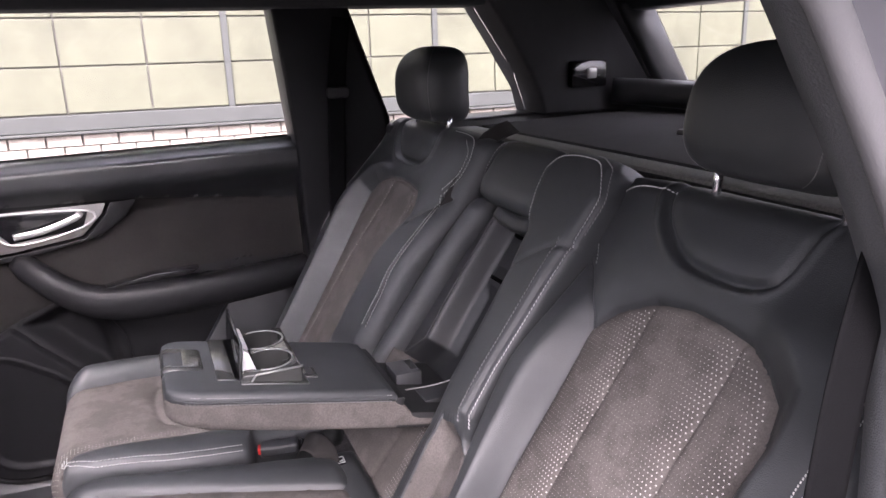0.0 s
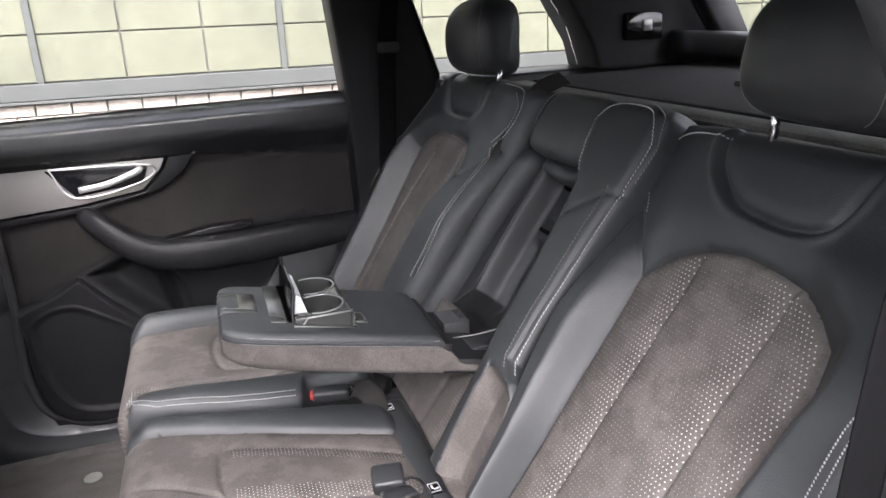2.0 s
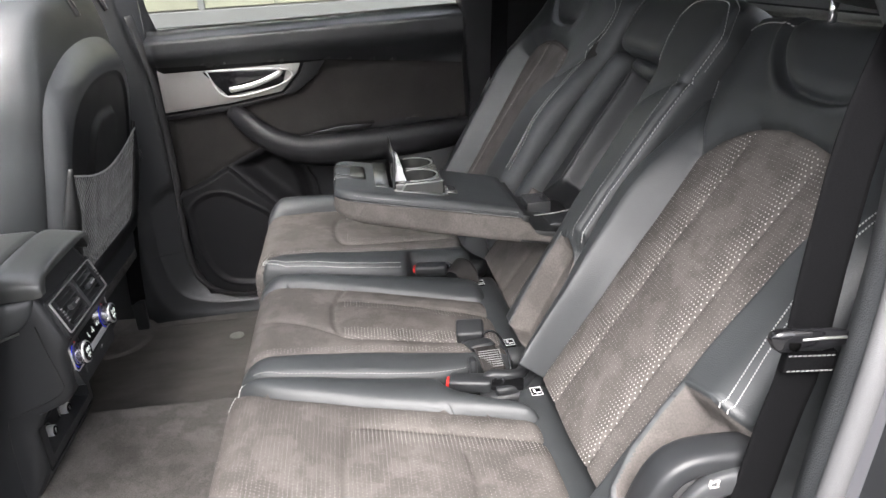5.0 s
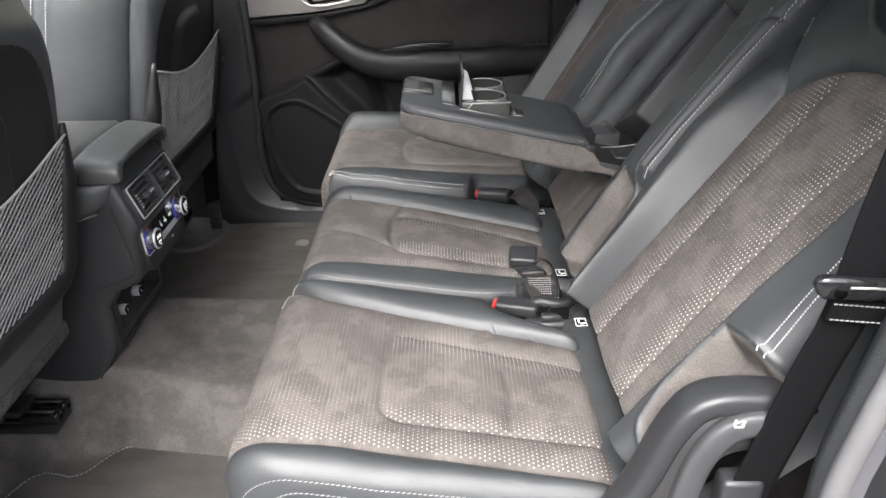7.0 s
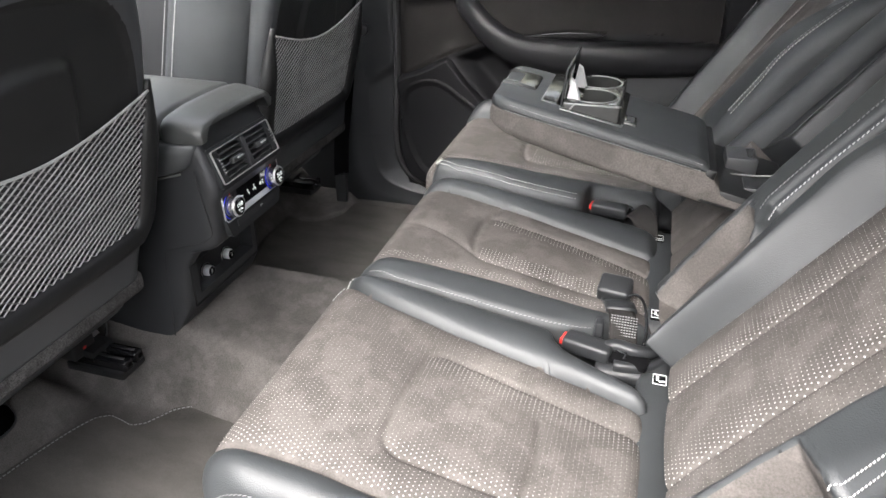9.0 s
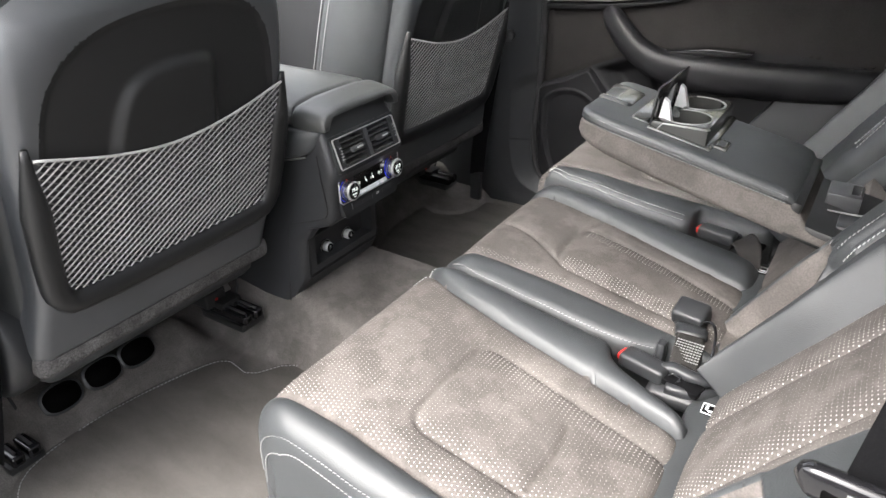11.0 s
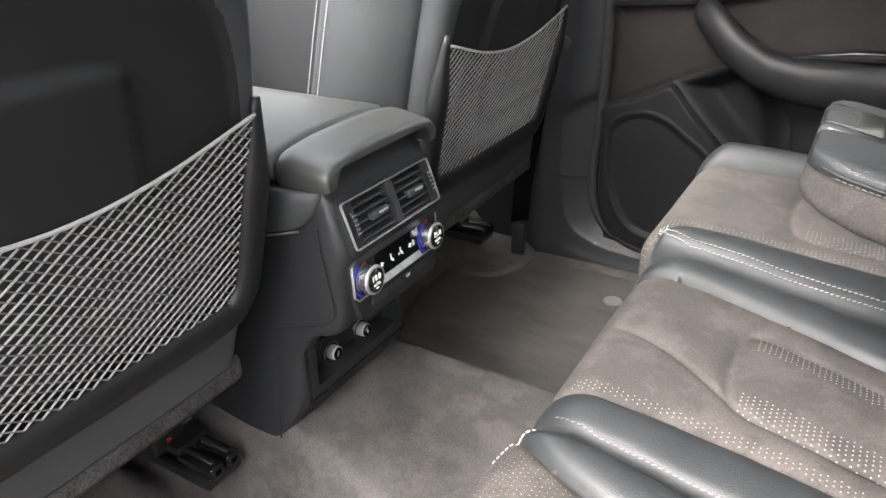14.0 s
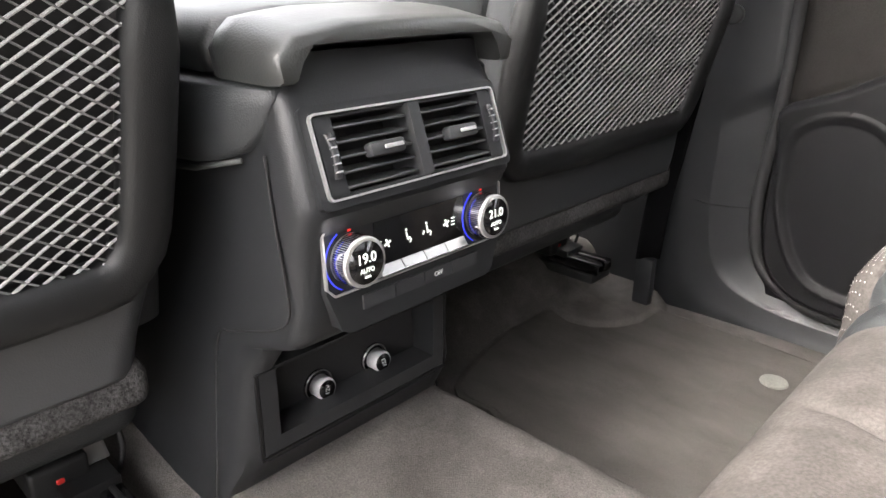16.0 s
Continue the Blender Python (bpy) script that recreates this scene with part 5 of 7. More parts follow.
# ---- front seats ----
def front_seat(name, yc, label, inner):
    """A front seat seen from behind: hard back shell, net pocket, leather sides, rails. inner: sign towards the car's middle."""
    st = thing(name, (-1.1, yc, 0.0), label, "car seat", "front seats")
    def bx(z):
        return np.interp(z, [0.25, 0.30, 0.42, 0.65, 0.83, 1.0], [-0.915, -0.905, -0.885, -0.835, -0.80, -0.80])
    def half(z):
        return np.interp(z, [0.25, 0.32, 0.45, 0.65, 0.80, 0.90, 0.96, 1.0], [0.255, 0.265, 0.27, 0.274, 0.270, 0.245, 0.205, 0.16])
    # leather body: rings up the seat
    rings = []
    for z in np.linspace(0.33, 1.0, 22):
        h, x = float(half(z)), float(bx(z))
        row = []
        for a in np.linspace(0, 2 * np.pi, 40, endpoint=False):
            ca, sa = math.cos(a), math.sin(a)
            w = np.sign(sa) * abs(sa) ** 0.55 * h
            d = np.sign(ca) * abs(ca) ** 0.6
            depth = 0.03 * d if d > 0 else (0.19 + 0.05 * (abs(w) / h) ** 3) * d
            row.append((x - 0.068 + depth - (0.05 if d < 0 else 0.0) * (1.0 - z), yc + w * (1.0 if d > 0 else 1.08), z))
        rings.append(row)
    body = put("backrest", *loft(rings), LEATHER, st, "black leather backrest")
    # hard shell on the back
    def wide(u, v):
        """Half-width of the shell: at its foot the inner corner is cut back and the outer one flares."""
        return half(v) - 0.012 - inner * np.sign(u) * 0.024 * smoothstep(0.44, 0.31, np.asarray(v, float))
    def P(u, v):
        e = wide(u, v) - abs(u)
        x = bx(v) - 0.012
        q = np.clip(1 - e / 0.028, 0, 1)
        x = x - 0.026 * (1 - np.sqrt(np.clip(1 - q * q, 0, 1)))
        hollow, _, _ = seg_dist(u, v, ARCH, True)
        ins = inside(u, v, ARCH)
        x = x - np.where(ins, 0.005 * smoothstep(0, 0.012, hollow), 5.0 * np.clip(hollow - 0.006, 0, 1) ** 2 * smoothstep(0.45, 0.62, v))
        band, _, _ = seg_dist(u, v, ARCH2, True)
        x = x + np.where(inside(u, v, ARCH2), 0.012 * smoothstep(0, 0.024, band), 0)
        return np.stack([x, yc + u, v], -1)
    ARCH = spline([(-0.215, 0.39), (-0.226, 0.55), (-0.218, 0.68), (-0.190, 0.755), (-0.128, 0.803), (-0.04, 0.824), (0.06, 0.828), (0.15, 0.812), (0.20, 0.765), (0.222, 0.68), (0.228, 0.55), (0.215, 0.39)], 48).tolist()
    ARCH2 = spline([(-0.135, 0.43), (-0.128, 0.56), (-0.112, 0.65), (-0.086, 0.715), (-0.04, 0.745), (0.02, 0.751), (0.075, 0.747), (0.097, 0.725), (0.103, 0.65), (0.112, 0.55), (0.118, 0.43)], 48).tolist()
    us, vs = np.linspace(-0.27, 0.27, 140), np.linspace(0.303, 0.97, 160)
    def PS(u, v):
        return P(u / 0.27 * wide(u, v), v)
    # The inset's darker material paints in the shade of the flat hollow.
    panel(PS, us, vs, ("back_shell", SHELL, "satin black back shell"), [("shell_inset", [(a * 0.27 / float(wide(a, b)), b) for a, b in ARCH], INSET, "inset of the shell, its shade painted as matt black")], st, skirt=[(-0.02, 0, 0)])
    # seam along the leather flank
    for ca, lift in ((-0.35, 0.0), (-0.62, 0.0)):
        line = []
        for z in np.linspace(0.42, 0.96, 90):
            h_, x_ = float(half(z)), float(bx(z))
            w_ = (1 - ca * ca) ** 0.275 * h_ * 1.08 + 0.001
            line.append((x_ - 0.068 - (0.19 + 0.05 * (w_ / h_) ** 3) * abs(ca) ** 0.6 - 0.05 * (1 - z), yc + inner * w_, z))
        line = np.array(line)
        joined("stitching", [box_data(0.5 * (a + b), 0.36 * (b - a), (0.0006, 0, 0), (0, 0.0008, 0)) for a, b in zip(line[:-1], line[1:])], THREAD, body, smooth=False)["kind"] = "stuff"
    part("lower_apron", rbox((-1.02, yc - 0.255 - 0.022 * inner, 0.268), (-0.918, yc + 0.255 - 0.022 * inner, 0.312), 0.014, 4), FELT, st, "fuzzy grey felt lower edge")
    # net pocket: a raised frame, then cords
    def N(u, v):
        return np.stack([bx(v) - 0.004 + 0.0 * u, yc + u, v], -1)
    fr = spline([(-0.243, 0.672), (-0.242, 0.60), (-0.234, 0.46), (-0.222, 0.416), (-0.17, 0.396), (0.17, 0.396), (0.222, 0.416), (0.234, 0.46), (0.242, 0.60), (0.243, 0.672)], 60)
    ends = np.interp(np.linspace(0, 1, 60), [0, 0.03, 0.10, 0.9, 0.97, 1], [0.25, 0.45, 1, 1, 0.45, 0.25])
    pocket = put("net_frame", *sweep(N(fr[:, 0], fr[:, 1]) + np.array([-0.004, 0, 0]), 0.042, 0.034, (1, 0, 0), 16, 2.3, taper=ends), INSET, st, "black plastic pocket frame")
    area = [tuple(p) for p in fr if p[1] < 0.655]
    top = spline([(0.236, 0.655), (0.11, 0.622), (0.0, 0.61), (-0.11, 0.622), (-0.236, 0.655)], 30)
    poly = area + [tuple(p) for p in top]
    cords = [[], []]
    step, slope = 0.0185, 0.64
    for sg in (1, -1):
        for c in np.arange(-0.6, 0.6, step):
            t = np.linspace(-0.5, 0.5, 240)
            u = sg * (c + t)
            v = 0.52 + slope * t
            ok = inside(u, v, poly)
            if ok.sum() < 4:
                continue
            i = np.flatnonzero(ok)
            u, v = u[i[0]:i[-1] + 1], v[i[0]:i[-1] + 1]
            n = max(3, len(u) // 6)
            p = even(np.stack([u, v], 1), n)
            q = N(p[:, 0], p[:, 1])
            q[:, 0] += 0.001 * np.sin(np.arange(n) * 2.2)
            cords[sg > 0].append(sweep(q, 0.0023 if sg > 0 else 0.0017, 0.0018, (1, 0, 0), 6, taper=0.85 + 0.3 * abs(np.sin(np.arange(n) * 1.3))))
    joined("net", cords[1], NETCORD, pocket, "grey elastic net", smooth=False)["kind"] = "stuff"
    joined("net", cords[0], NETDARK, pocket, "dark cross cords of the net", smooth=False)["kind"] = "stuff"
    tq = N(top[:, 0], top[:, 1])
    tq[:, 0] += 0.002
    put("net_hem", *sweep(tq, 0.0045, 0.004, (1, 0, 0), 8), NETCORD, pocket, "thick grey elastic hem")
    # seat base and rails
    part("seat_base", rbox((-1.45, yc - 0.25, 0.20), (-0.98, yc + 0.25, 0.36), 0.03, 3), LEATHER, st, "leather seat cushion in front")
    for off, back, low in (((-0.28, -1.09, -0.05), (0.203, -0.98, 0.027)) if inner > 0 else ((0.27, -1.045, 0.0),)):
        y0, z0 = yc + off, 0.075 + low
        rail = part("rail", rbox((-1.5, y0 - 0.028, z0 + 0.004), (back - 0.05, y0 + 0.028, z0 + 0.03), 0.004), INSET, st, "black seat rail with end covers")
        part("foot_plate", rbox((back - 0.12, y0 - 0.034, z0 - 0.02), (back + 0.012, y0 + 0.034, z0 - 0.002), 0.003), INSET, rail)
        for dy in (-0.0155, 0.0155):
            tip = part("rail_cover", rbox((back - 0.10, y0 + dy - 0.0125, z0 - 0.004), (back + 0.018, y0 + dy + 0.0125, z0 + 0.020), 0.005, 3), GLOSS, rail, "forked black plastic end cover")
            part("groove", rbox((back - 0.085, y0 + dy - 0.0035, z0 + 0.0185), (back + 0.008, y0 + dy + 0.0035, z0 + 0.0225), 0.0015, 1), INSET, tip)
            # Shade of the end hole, as a small black block.
            part("end_hole", rbox((back + 0.016, y0 + dy - 0.006, z0 + 0.004), (back + 0.0195, y0 + dy + 0.006, z0 + 0.014), 0.0015, 1), BLACK, tip)
        block = part("slide_block", rbox((back - 0.15, y0 - 0.05, z0 + 0.016), (back - 0.075, y0 + 0.008, z0 + 0.055), 0.006, 3), INSET, rail, "black slide motor block")
        part("red_mark", rbox((back - 0.0765, y0 - 0.026, z0 + 0.032), (back - 0.0735, y0 - 0.018, z0 + 0.038), 0.001, 1), RED, block, "small red mark")
        put("bracket", *sweep([(back - 0.20, y0 + 0.012, z0 + 0.16), (back - 0.135, y0 + 0.014, z0 + 0.085), (back - 0.085, y0 + 0.014, z0 + 0.032)], 0.034, 0.005, (0.8, 0, 0.6), 8, 6), SATIN_DARK, rail, "bent steel bracket")
        put("slide_bolt", *disc((back - 0.118, y0 + 0.014, z0 + 0.083), (0.75, 0, 0.65), 0.0075, 0.008, 12, 0.001), SATIN, rail, "steel bolt head")
        put("wire_loop", *sweep(spline([(back - 0.12, y0 - 0.03, z0 + 0.055), (back - 0.10, y0 + 0.03, z0 + 0.09), (back - 0.075, y0 + 0.042, z0 + 0.05), (back - 0.08, y0 + 0.035, z0 + 0.01)], 16), 0.006, 0.006, (1, 0, 0), 8), RUBBER, rail, "black cable")
    put("side_cover", *disc((-1.045, yc - inner * 0.312, 0.318), (0, -inner, 0), 0.108, 0.05, 40, 0.018), PLASTIC, st, "rounded plastic side cover")
    headrest(st, yc, (-0.86, yc, 1.14), -20)
    return st


front_seat("front_seat", -0.423, "black leather front seat with net pocket on its hard back", 1)
front_seat("front_seat", 0.474, "black leather front seat beside the middle pillar, net on its back", -1)

# ---- centre console ----
console = thing("centre_console", (-0.9, 0.0, 0.15), "black centre console with rear air vents and climate controls", "console")
PROF = [(-1.5, 0.13), (-0.91, 0.13), (-0.878, 0.185), (-0.872, 0.205), (-0.872, 0.285), (-0.850, 0.318), (-0.812, 0.332), (-0.800, 0.345), (-0.796, 0.37), (-0.792, 0.43), (-0.783, 0.448), (-0.785, 0.46),
        (-0.806, 0.524), (-0.820, 0.545), (-0.824, 0.562), (-1.0, 0.562), (-1.02, 0.55), (-1.5, 0.55)]
def side_half(z):
    return float(np.interp(z, [0.13, 0.2, 0.30, 0.36, 0.45, 0.55], [0.152, 0.140, 0.128, 0.122, 0.122, 0.117]))
BAY = [(x - 0.038 if 0.2 <= z <= 0.29 and x > -0.9 else x, z) for x, z in PROF]
rings = []
for f, inset, prof in ((-1.0, 0.028, PROF), (-0.985, 0.014, PROF), (-0.95, 0.005, PROF), (-0.88, 0.0, PROF), (-0.80, 0.0, PROF), (-0.79, 0.0, BAY), (0.79, 0.0, BAY), (0.80, 0.0, PROF), (0.88, 0.0, PROF), (0.95, 0.005, PROF),
                       (0.985, 0.014, PROF), (1.0, 0.028, PROF)):
    rings.append([(x - (inset if x > -1.4 else 0), f * side_half(z), z) for x, z in prof])
body = put("body", *loft(rings), PLASTIC, console, "black soft-touch console body", crisp=45)
# padded lid and the leather cheek below it
def lid_ring(x, top, bot, h, mid=None):
    """Cross-section of the lid: a hood with rounded shoulders, its underside raised in the middle."""
    mid = bot if mid is None else mid
    side = [(h, bot), (h + 0.003, 0.5 * (bot + top)), (h - 0.002, top - 0.012), (h - 0.012, top - 0.003), (h - 0.03, top), (h * 0.5, top + 0.004), (0.0, top + 0.005)]
    under = [(0.0, mid), (h * 0.5, mid), (h - 0.026, mid - 0.001), (h - 0.017, 0.5 * (mid + bot)), (h - 0.012, bot)]
    right = side + [(-a, b) for a, b in side[-2::-1]]
    lower = [(-a, b) for a, b in under[::-1]] + under[1:]
    return [(x, a, b) for a, b in right + lower]


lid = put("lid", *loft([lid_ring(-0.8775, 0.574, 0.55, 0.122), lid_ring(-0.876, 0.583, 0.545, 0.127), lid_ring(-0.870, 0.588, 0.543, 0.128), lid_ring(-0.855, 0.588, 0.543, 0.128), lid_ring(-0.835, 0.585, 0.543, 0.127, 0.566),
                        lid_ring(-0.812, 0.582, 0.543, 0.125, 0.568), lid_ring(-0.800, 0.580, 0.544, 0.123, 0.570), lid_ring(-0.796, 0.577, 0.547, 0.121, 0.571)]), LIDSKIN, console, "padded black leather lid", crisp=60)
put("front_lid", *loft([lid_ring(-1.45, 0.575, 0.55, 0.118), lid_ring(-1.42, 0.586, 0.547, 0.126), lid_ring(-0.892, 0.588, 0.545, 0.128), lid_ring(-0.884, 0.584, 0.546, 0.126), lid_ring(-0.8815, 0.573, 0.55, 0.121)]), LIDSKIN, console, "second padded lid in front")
for sg in (-1, 1):
    rows = []
    for x, zb, yo in ((-0.8185, 0.534, 0.112), (-0.820, 0.526, 0.1165), (-0.824, 0.515, 0.120), (-0.832, 0.503, 0.125), (-0.845, 0.491, 0.131), (-0.87, 0.482, 0.138), (-0.90, 0.476, 0.142), (-1.0, 0.468, 0.146), (-1.5, 0.455, 0.15)):
        rows.append([(x, sg * a, b) for a, b in ((0.09, 0.5415), (yo - 0.006, 0.5415), (yo - 0.001, 0.538), (yo, 0.53 + 0.2 * (zb - 0.53)), (yo - 0.001, zb + 0.004), (yo - 0.005, zb), (0.09, zb))])
    put("side_cheek", *loft(rows), LEATHER, console, "padded leather side under the lid")
    put("bright_strip", *sweep([(-1.5, sg * 0.147, 0.45), (-0.96, sg * 0.142, 0.464), (-0.90, sg * 0.137, 0.471), (-0.85, sg * 0.127, 0.484)], 0.005, 0.004, (0, 1, 0), 6), RAILGREY, console, "thin grey strip")
    put("panel_gap", *sweep(spline([(-0.824, sg * 0.1235, 0.492), (-0.817, sg * 0.1235, 0.44), (-0.808, sg * 0.1235, 0.39), (-0.808, sg * 0.1235, 0.365), (-0.83, sg * 0.1245, 0.347), (-0.89, sg * 0.1275, 0.325), (-0.915, sg * 0.1295, 0.308), (-0.917, sg * 0.141, 0.2), (-0.911, sg * 0.1525, 0.135)], 50),
                                 0.0022, 0.003, (0, 1, 0), 6), RUBBER, console, "fine panel joint")

# face frame: origin on the face, axes across (y), up the face, out of it
FT = np.array([-0.0225, 0, 0.0595])
FT /= np.linalg.norm(FT)
FN = np.array([FT[2], 0, -FT[0]])
FACE = Matrix(((0, FT[0], FN[0], -0.7935), (1, FT[1], FN[1], 0.0), (0, FT[2], FN[2], 0.490), (0, 0, 0, 1)))


def face(a, b, c=0.0, M=None):
    return np.array((M or FACE) @ Vector((a, b, c)))


def rounded(hw, hh, r, n=5):
    out = []
    for cx, cy, a0 in ((hw - r, hh - r, 0), (-hw + r, hh - r, 90), (-hw + r, -hh + r, 180), (hw - r, -hh + r, 270)):
        for a in np.linspace(a0, a0 + 90, n):
            out.append((cx + r * math.cos(radians(a)) , cy + r * math.sin(radians(a))))
    return out


def frame_ring(name, outer, inner, depth0, depth1, mat, parent, label="", M=None):
    """A flat rim between two outlines."""
    o0 = [face(a, b, depth0, M) for a, b in outer]
    o1 = [face(a, b, depth1, M) for a, b in outer]
    i1 = [face(a, b, depth1, M) for a, b in inner]
    i0 = [face(a, b, depth0, M) for a, b in inner]
    return put(name, *loft([o0, o1, i1, i0, o0], caps=False), mat, parent, label, crisp=35)


def plate(name, outline, d0, d1, mat, parent, label="", M=None):
    return put(name, *loft([[face(a, b, d0, M) for a, b in outline], [face(a, b, d1, M) for a, b in outline]]), mat, parent, label, crisp=35)


W, H = 0.1015, 0.0325
vent = frame_ring("air_vent", rounded(W + 0.006, H + 0.006, 0.006), rounded(W - 0.004, H - 0.004, 0.003), -0.02, 0.003, PLASTIC, console, "black air vent with bright rim")
carve(body, [loft([[face(a, b, -0.03) for a, b in rounded(W - 0.0045, H - 0.0045, 0.003)], [face(a, b, 0.03) for a, b in rounded(W - 0.0045, H - 0.0045, 0.003)]])])
frame_ring("rim", rounded(W, H, 0.005), rounded(W - 0.0016, H - 0.0016, 0.004), 0.001, 0.0062, SATIN, vent, "bright metal rim")
plate("vent_cavity", rounded(W - 0.004, H - 0.004, 0.003), -0.0299, -0.028, RUBBER, vent)
plate("divider", [(-0.006, -H + 0.003), (0.006, -H + 0.003), (0.006, H - 0.003), (-0.006, H - 0.003)], -0.028, 0.0075, PLASTIC_GREY, vent, "vertical divider")
for sg in (-1, 1):
    plate("end_block", [(sg * 0.0815, -H + 0.004), (sg * 0.0975, -H + 0.004), (sg * 0.0975, H - 0.004), (sg * 0.0815, H - 0.004)], -0.028, 0.0045, PLASTIC, vent)
    wheel = put("thumb_wheel", *sweep([face(sg * 0.0895, t, 0.0058 + 0.0045 * math.cos(t / 0.017 * 1.5)) for t in np.linspace(-0.0165, 0.0165, 14)], 0.0065, 0.003, tuple(FN), 8), PLASTIC_GREY, vent, "ribbed thumb wheel")
    for t in np.linspace(-0.012, 0.012, 5):
        plate("rib", [(sg * 0.0895 - 0.0028, t - 0.0006), (sg * 0.0895 + 0.0022, t - 0.0006), (sg * 0.0895 + 0.0022, t + 0.0006), (sg * 0.0895 - 0.0022, t + 0.0006)], 0.008, 0.0118, SATIN, wheel)
    for q in np.linspace(-0.0225, 0.0225, 5):
        M = FACE @ Matrix.Translation((sg * 0.044, q, -0.004)) @ Matrix.Rotation(radians(-72), 4, "X")
        part("slat", rbox((-0.0368, -0.0085, -0.0011), (0.0368, 0.0085, 0.0011), 0.001, 1, M), PLASTIC_GREY, vent)
    M = FACE @ Matrix.Translation((sg * 0.044 + (0.004 if sg < 0 else 0.002), -0.001, 0.009))
    tab = part("direction_tab", rbox((-0.016, -0.006, -0.009), (0.020, 0.0055, 0.002), 0.003, 2, M), PLASTIC_GREY, vent, "sliding direction tab")
    part("bright_bar", rbox((-0.003, -0.0017, 0.0016), (0.0170, 0.0017, 0.0030), 0.001, 1, M), SATIN, tab)

# climate panel below the vents
CT = np.array([-math.sin(radians(4)), 0, math.cos(radians(4))])
CN = np.array([CT[2], 0, -CT[0]])
CLIM = Matrix(((0, CT[0], CN[0], -0.7905), (1, CT[1], CN[1], 0.003), (0, CT[2], CN[2], 0.3965), (0, 0, 0, 1)))
unit = plate("climate_panel", [(-0.104, 0.036), (-0.100, 0.041), (0.100, 0.041), (0.104, 0.036), (0.104, -0.012), (0.092, -0.046), (0.085, -0.051), (-0.085, -0.051), (-0.092, -0.046), (-0.104, -0.012)], -0.012, 0.0015, PLASTIC, console,
             "black rear climate control panel", CLIM)
frame_ring("panel_rim", [(-0.1045, 0.0365), (-0.1005, 0.0415), (0.1005, 0.0415), (0.1045, 0.0365), (0.1045, -0.008), (0.097, -0.016), (-0.097, -0.016), (-0.1045, -0.008)],
           [(-0.103, 0.036), (-0.0995, 0.0398), (0.0995, 0.0398), (0.103, 0.036), (0.103, -0.0075), (0.096, -0.0145), (-0.096, -0.0145), (-0.103, -0.0075)], 0.0, 0.0035, SATIN, unit, "fine bright rim", CLIM)
display = plate("display", [(-0.053, 0.034), (0.053, 0.034), (0.053, -0.004), (-0.053, -0.004)], 0.0, 0.0026, GLOSS, unit, "gloss black display with lit symbols", CLIM)


def lit(name, quads, parent, mat=GLOW_WHITE):
    return joined(name, [box_data(face(a, b, 0.0032, CLIM), np.array(CLIM.to_3x3() @ Vector((w * math.cos(g), w * math.sin(g), 0))), np.array(CLIM.to_3x3() @ Vector((-h * math.sin(g), h * math.cos(g), 0))), np.array(CLIM.to_3x3() @ Vector((0, 0, 0.0003)))) for a, b, w, h, g in quads], mat, parent, smooth=False)


for cx, kind in ((-0.040, "fan"), (-0.018, "seat"), (0.006, "seat2"), (0.030, "fan2")):
    if kind.startswith("fan"):
        q = [(cx + 0.0022 * math.cos(g), 0.014 + 0.0022 * math.sin(g), 0.0016, 0.0008, g) for g in np.arange(4) * math.pi / 2 + 0.4]
        q += [(cx - 0.0085 if kind == "fan" else cx + 0.0085, 0.014 + d, 0.002, 0.0005, 0) for d in ((0.0, 0.003) if kind == "fan" else (-0.003, 0.0, 0.003))]
    else:
        q = [(cx, 0.0158, 0.0006, 0.0026, 0.25), (cx + 0.0018, 0.0122, 0.002, 0.0006, 0.2), (cx + 0.0040, 0.0100, 0.0006, 0.0018, -0.2), (cx - 0.0006, 0.0202, 0.0009, 0.0009, 0)]
        if kind == "seat2":
            q += [(cx - 0.0045, 0.0125, 0.0018, 0.0007, 0.9)]
    lit("symbol", q, display)
for k in range(4):
    a0 = -0.0525 + 0.02625 * k
    put("button", *loft([[face(a0 + 0.0006, -0.003, 0.0, CLIM), face(a0 + 0.0256, -0.003, 0.0, CLIM), face(a0 + 0.0256, -0.0145, 0.0, CLIM), face(a0 + 0.0006, -0.0145, 0.0, CLIM)],
                         [face(a0 + 0.0006, -0.0035, 0.0035, CLIM), face(a0 + 0.0256, -0.0035, 0.0035, CLIM), face(a0 + 0.0256, -0.0105, 0.0085, CLIM), face(a0 + 0.0006, -0.0105, 0.0085, CLIM)]]), SATIN, unit, "bright metal toggle button", smooth=False)
for k in range(4):
    a0 = -0.070 + 0.035 * k
    key = plate("key", [(a0 + 0.0005, -0.023), (a0 + 0.0345, -0.023), (a0 + 0.0345, -0.035), (a0 + 0.0005, -0.035)], -0.002, 0.0035, PLASTIC_GREY, unit, "flat black key", CLIM)
    if k == 2:
        writing("OFF", 0.0062, CLIM @ Matrix.Translation((a0 + 0.0175, -0.029, 0.0038)), WHITE, key)
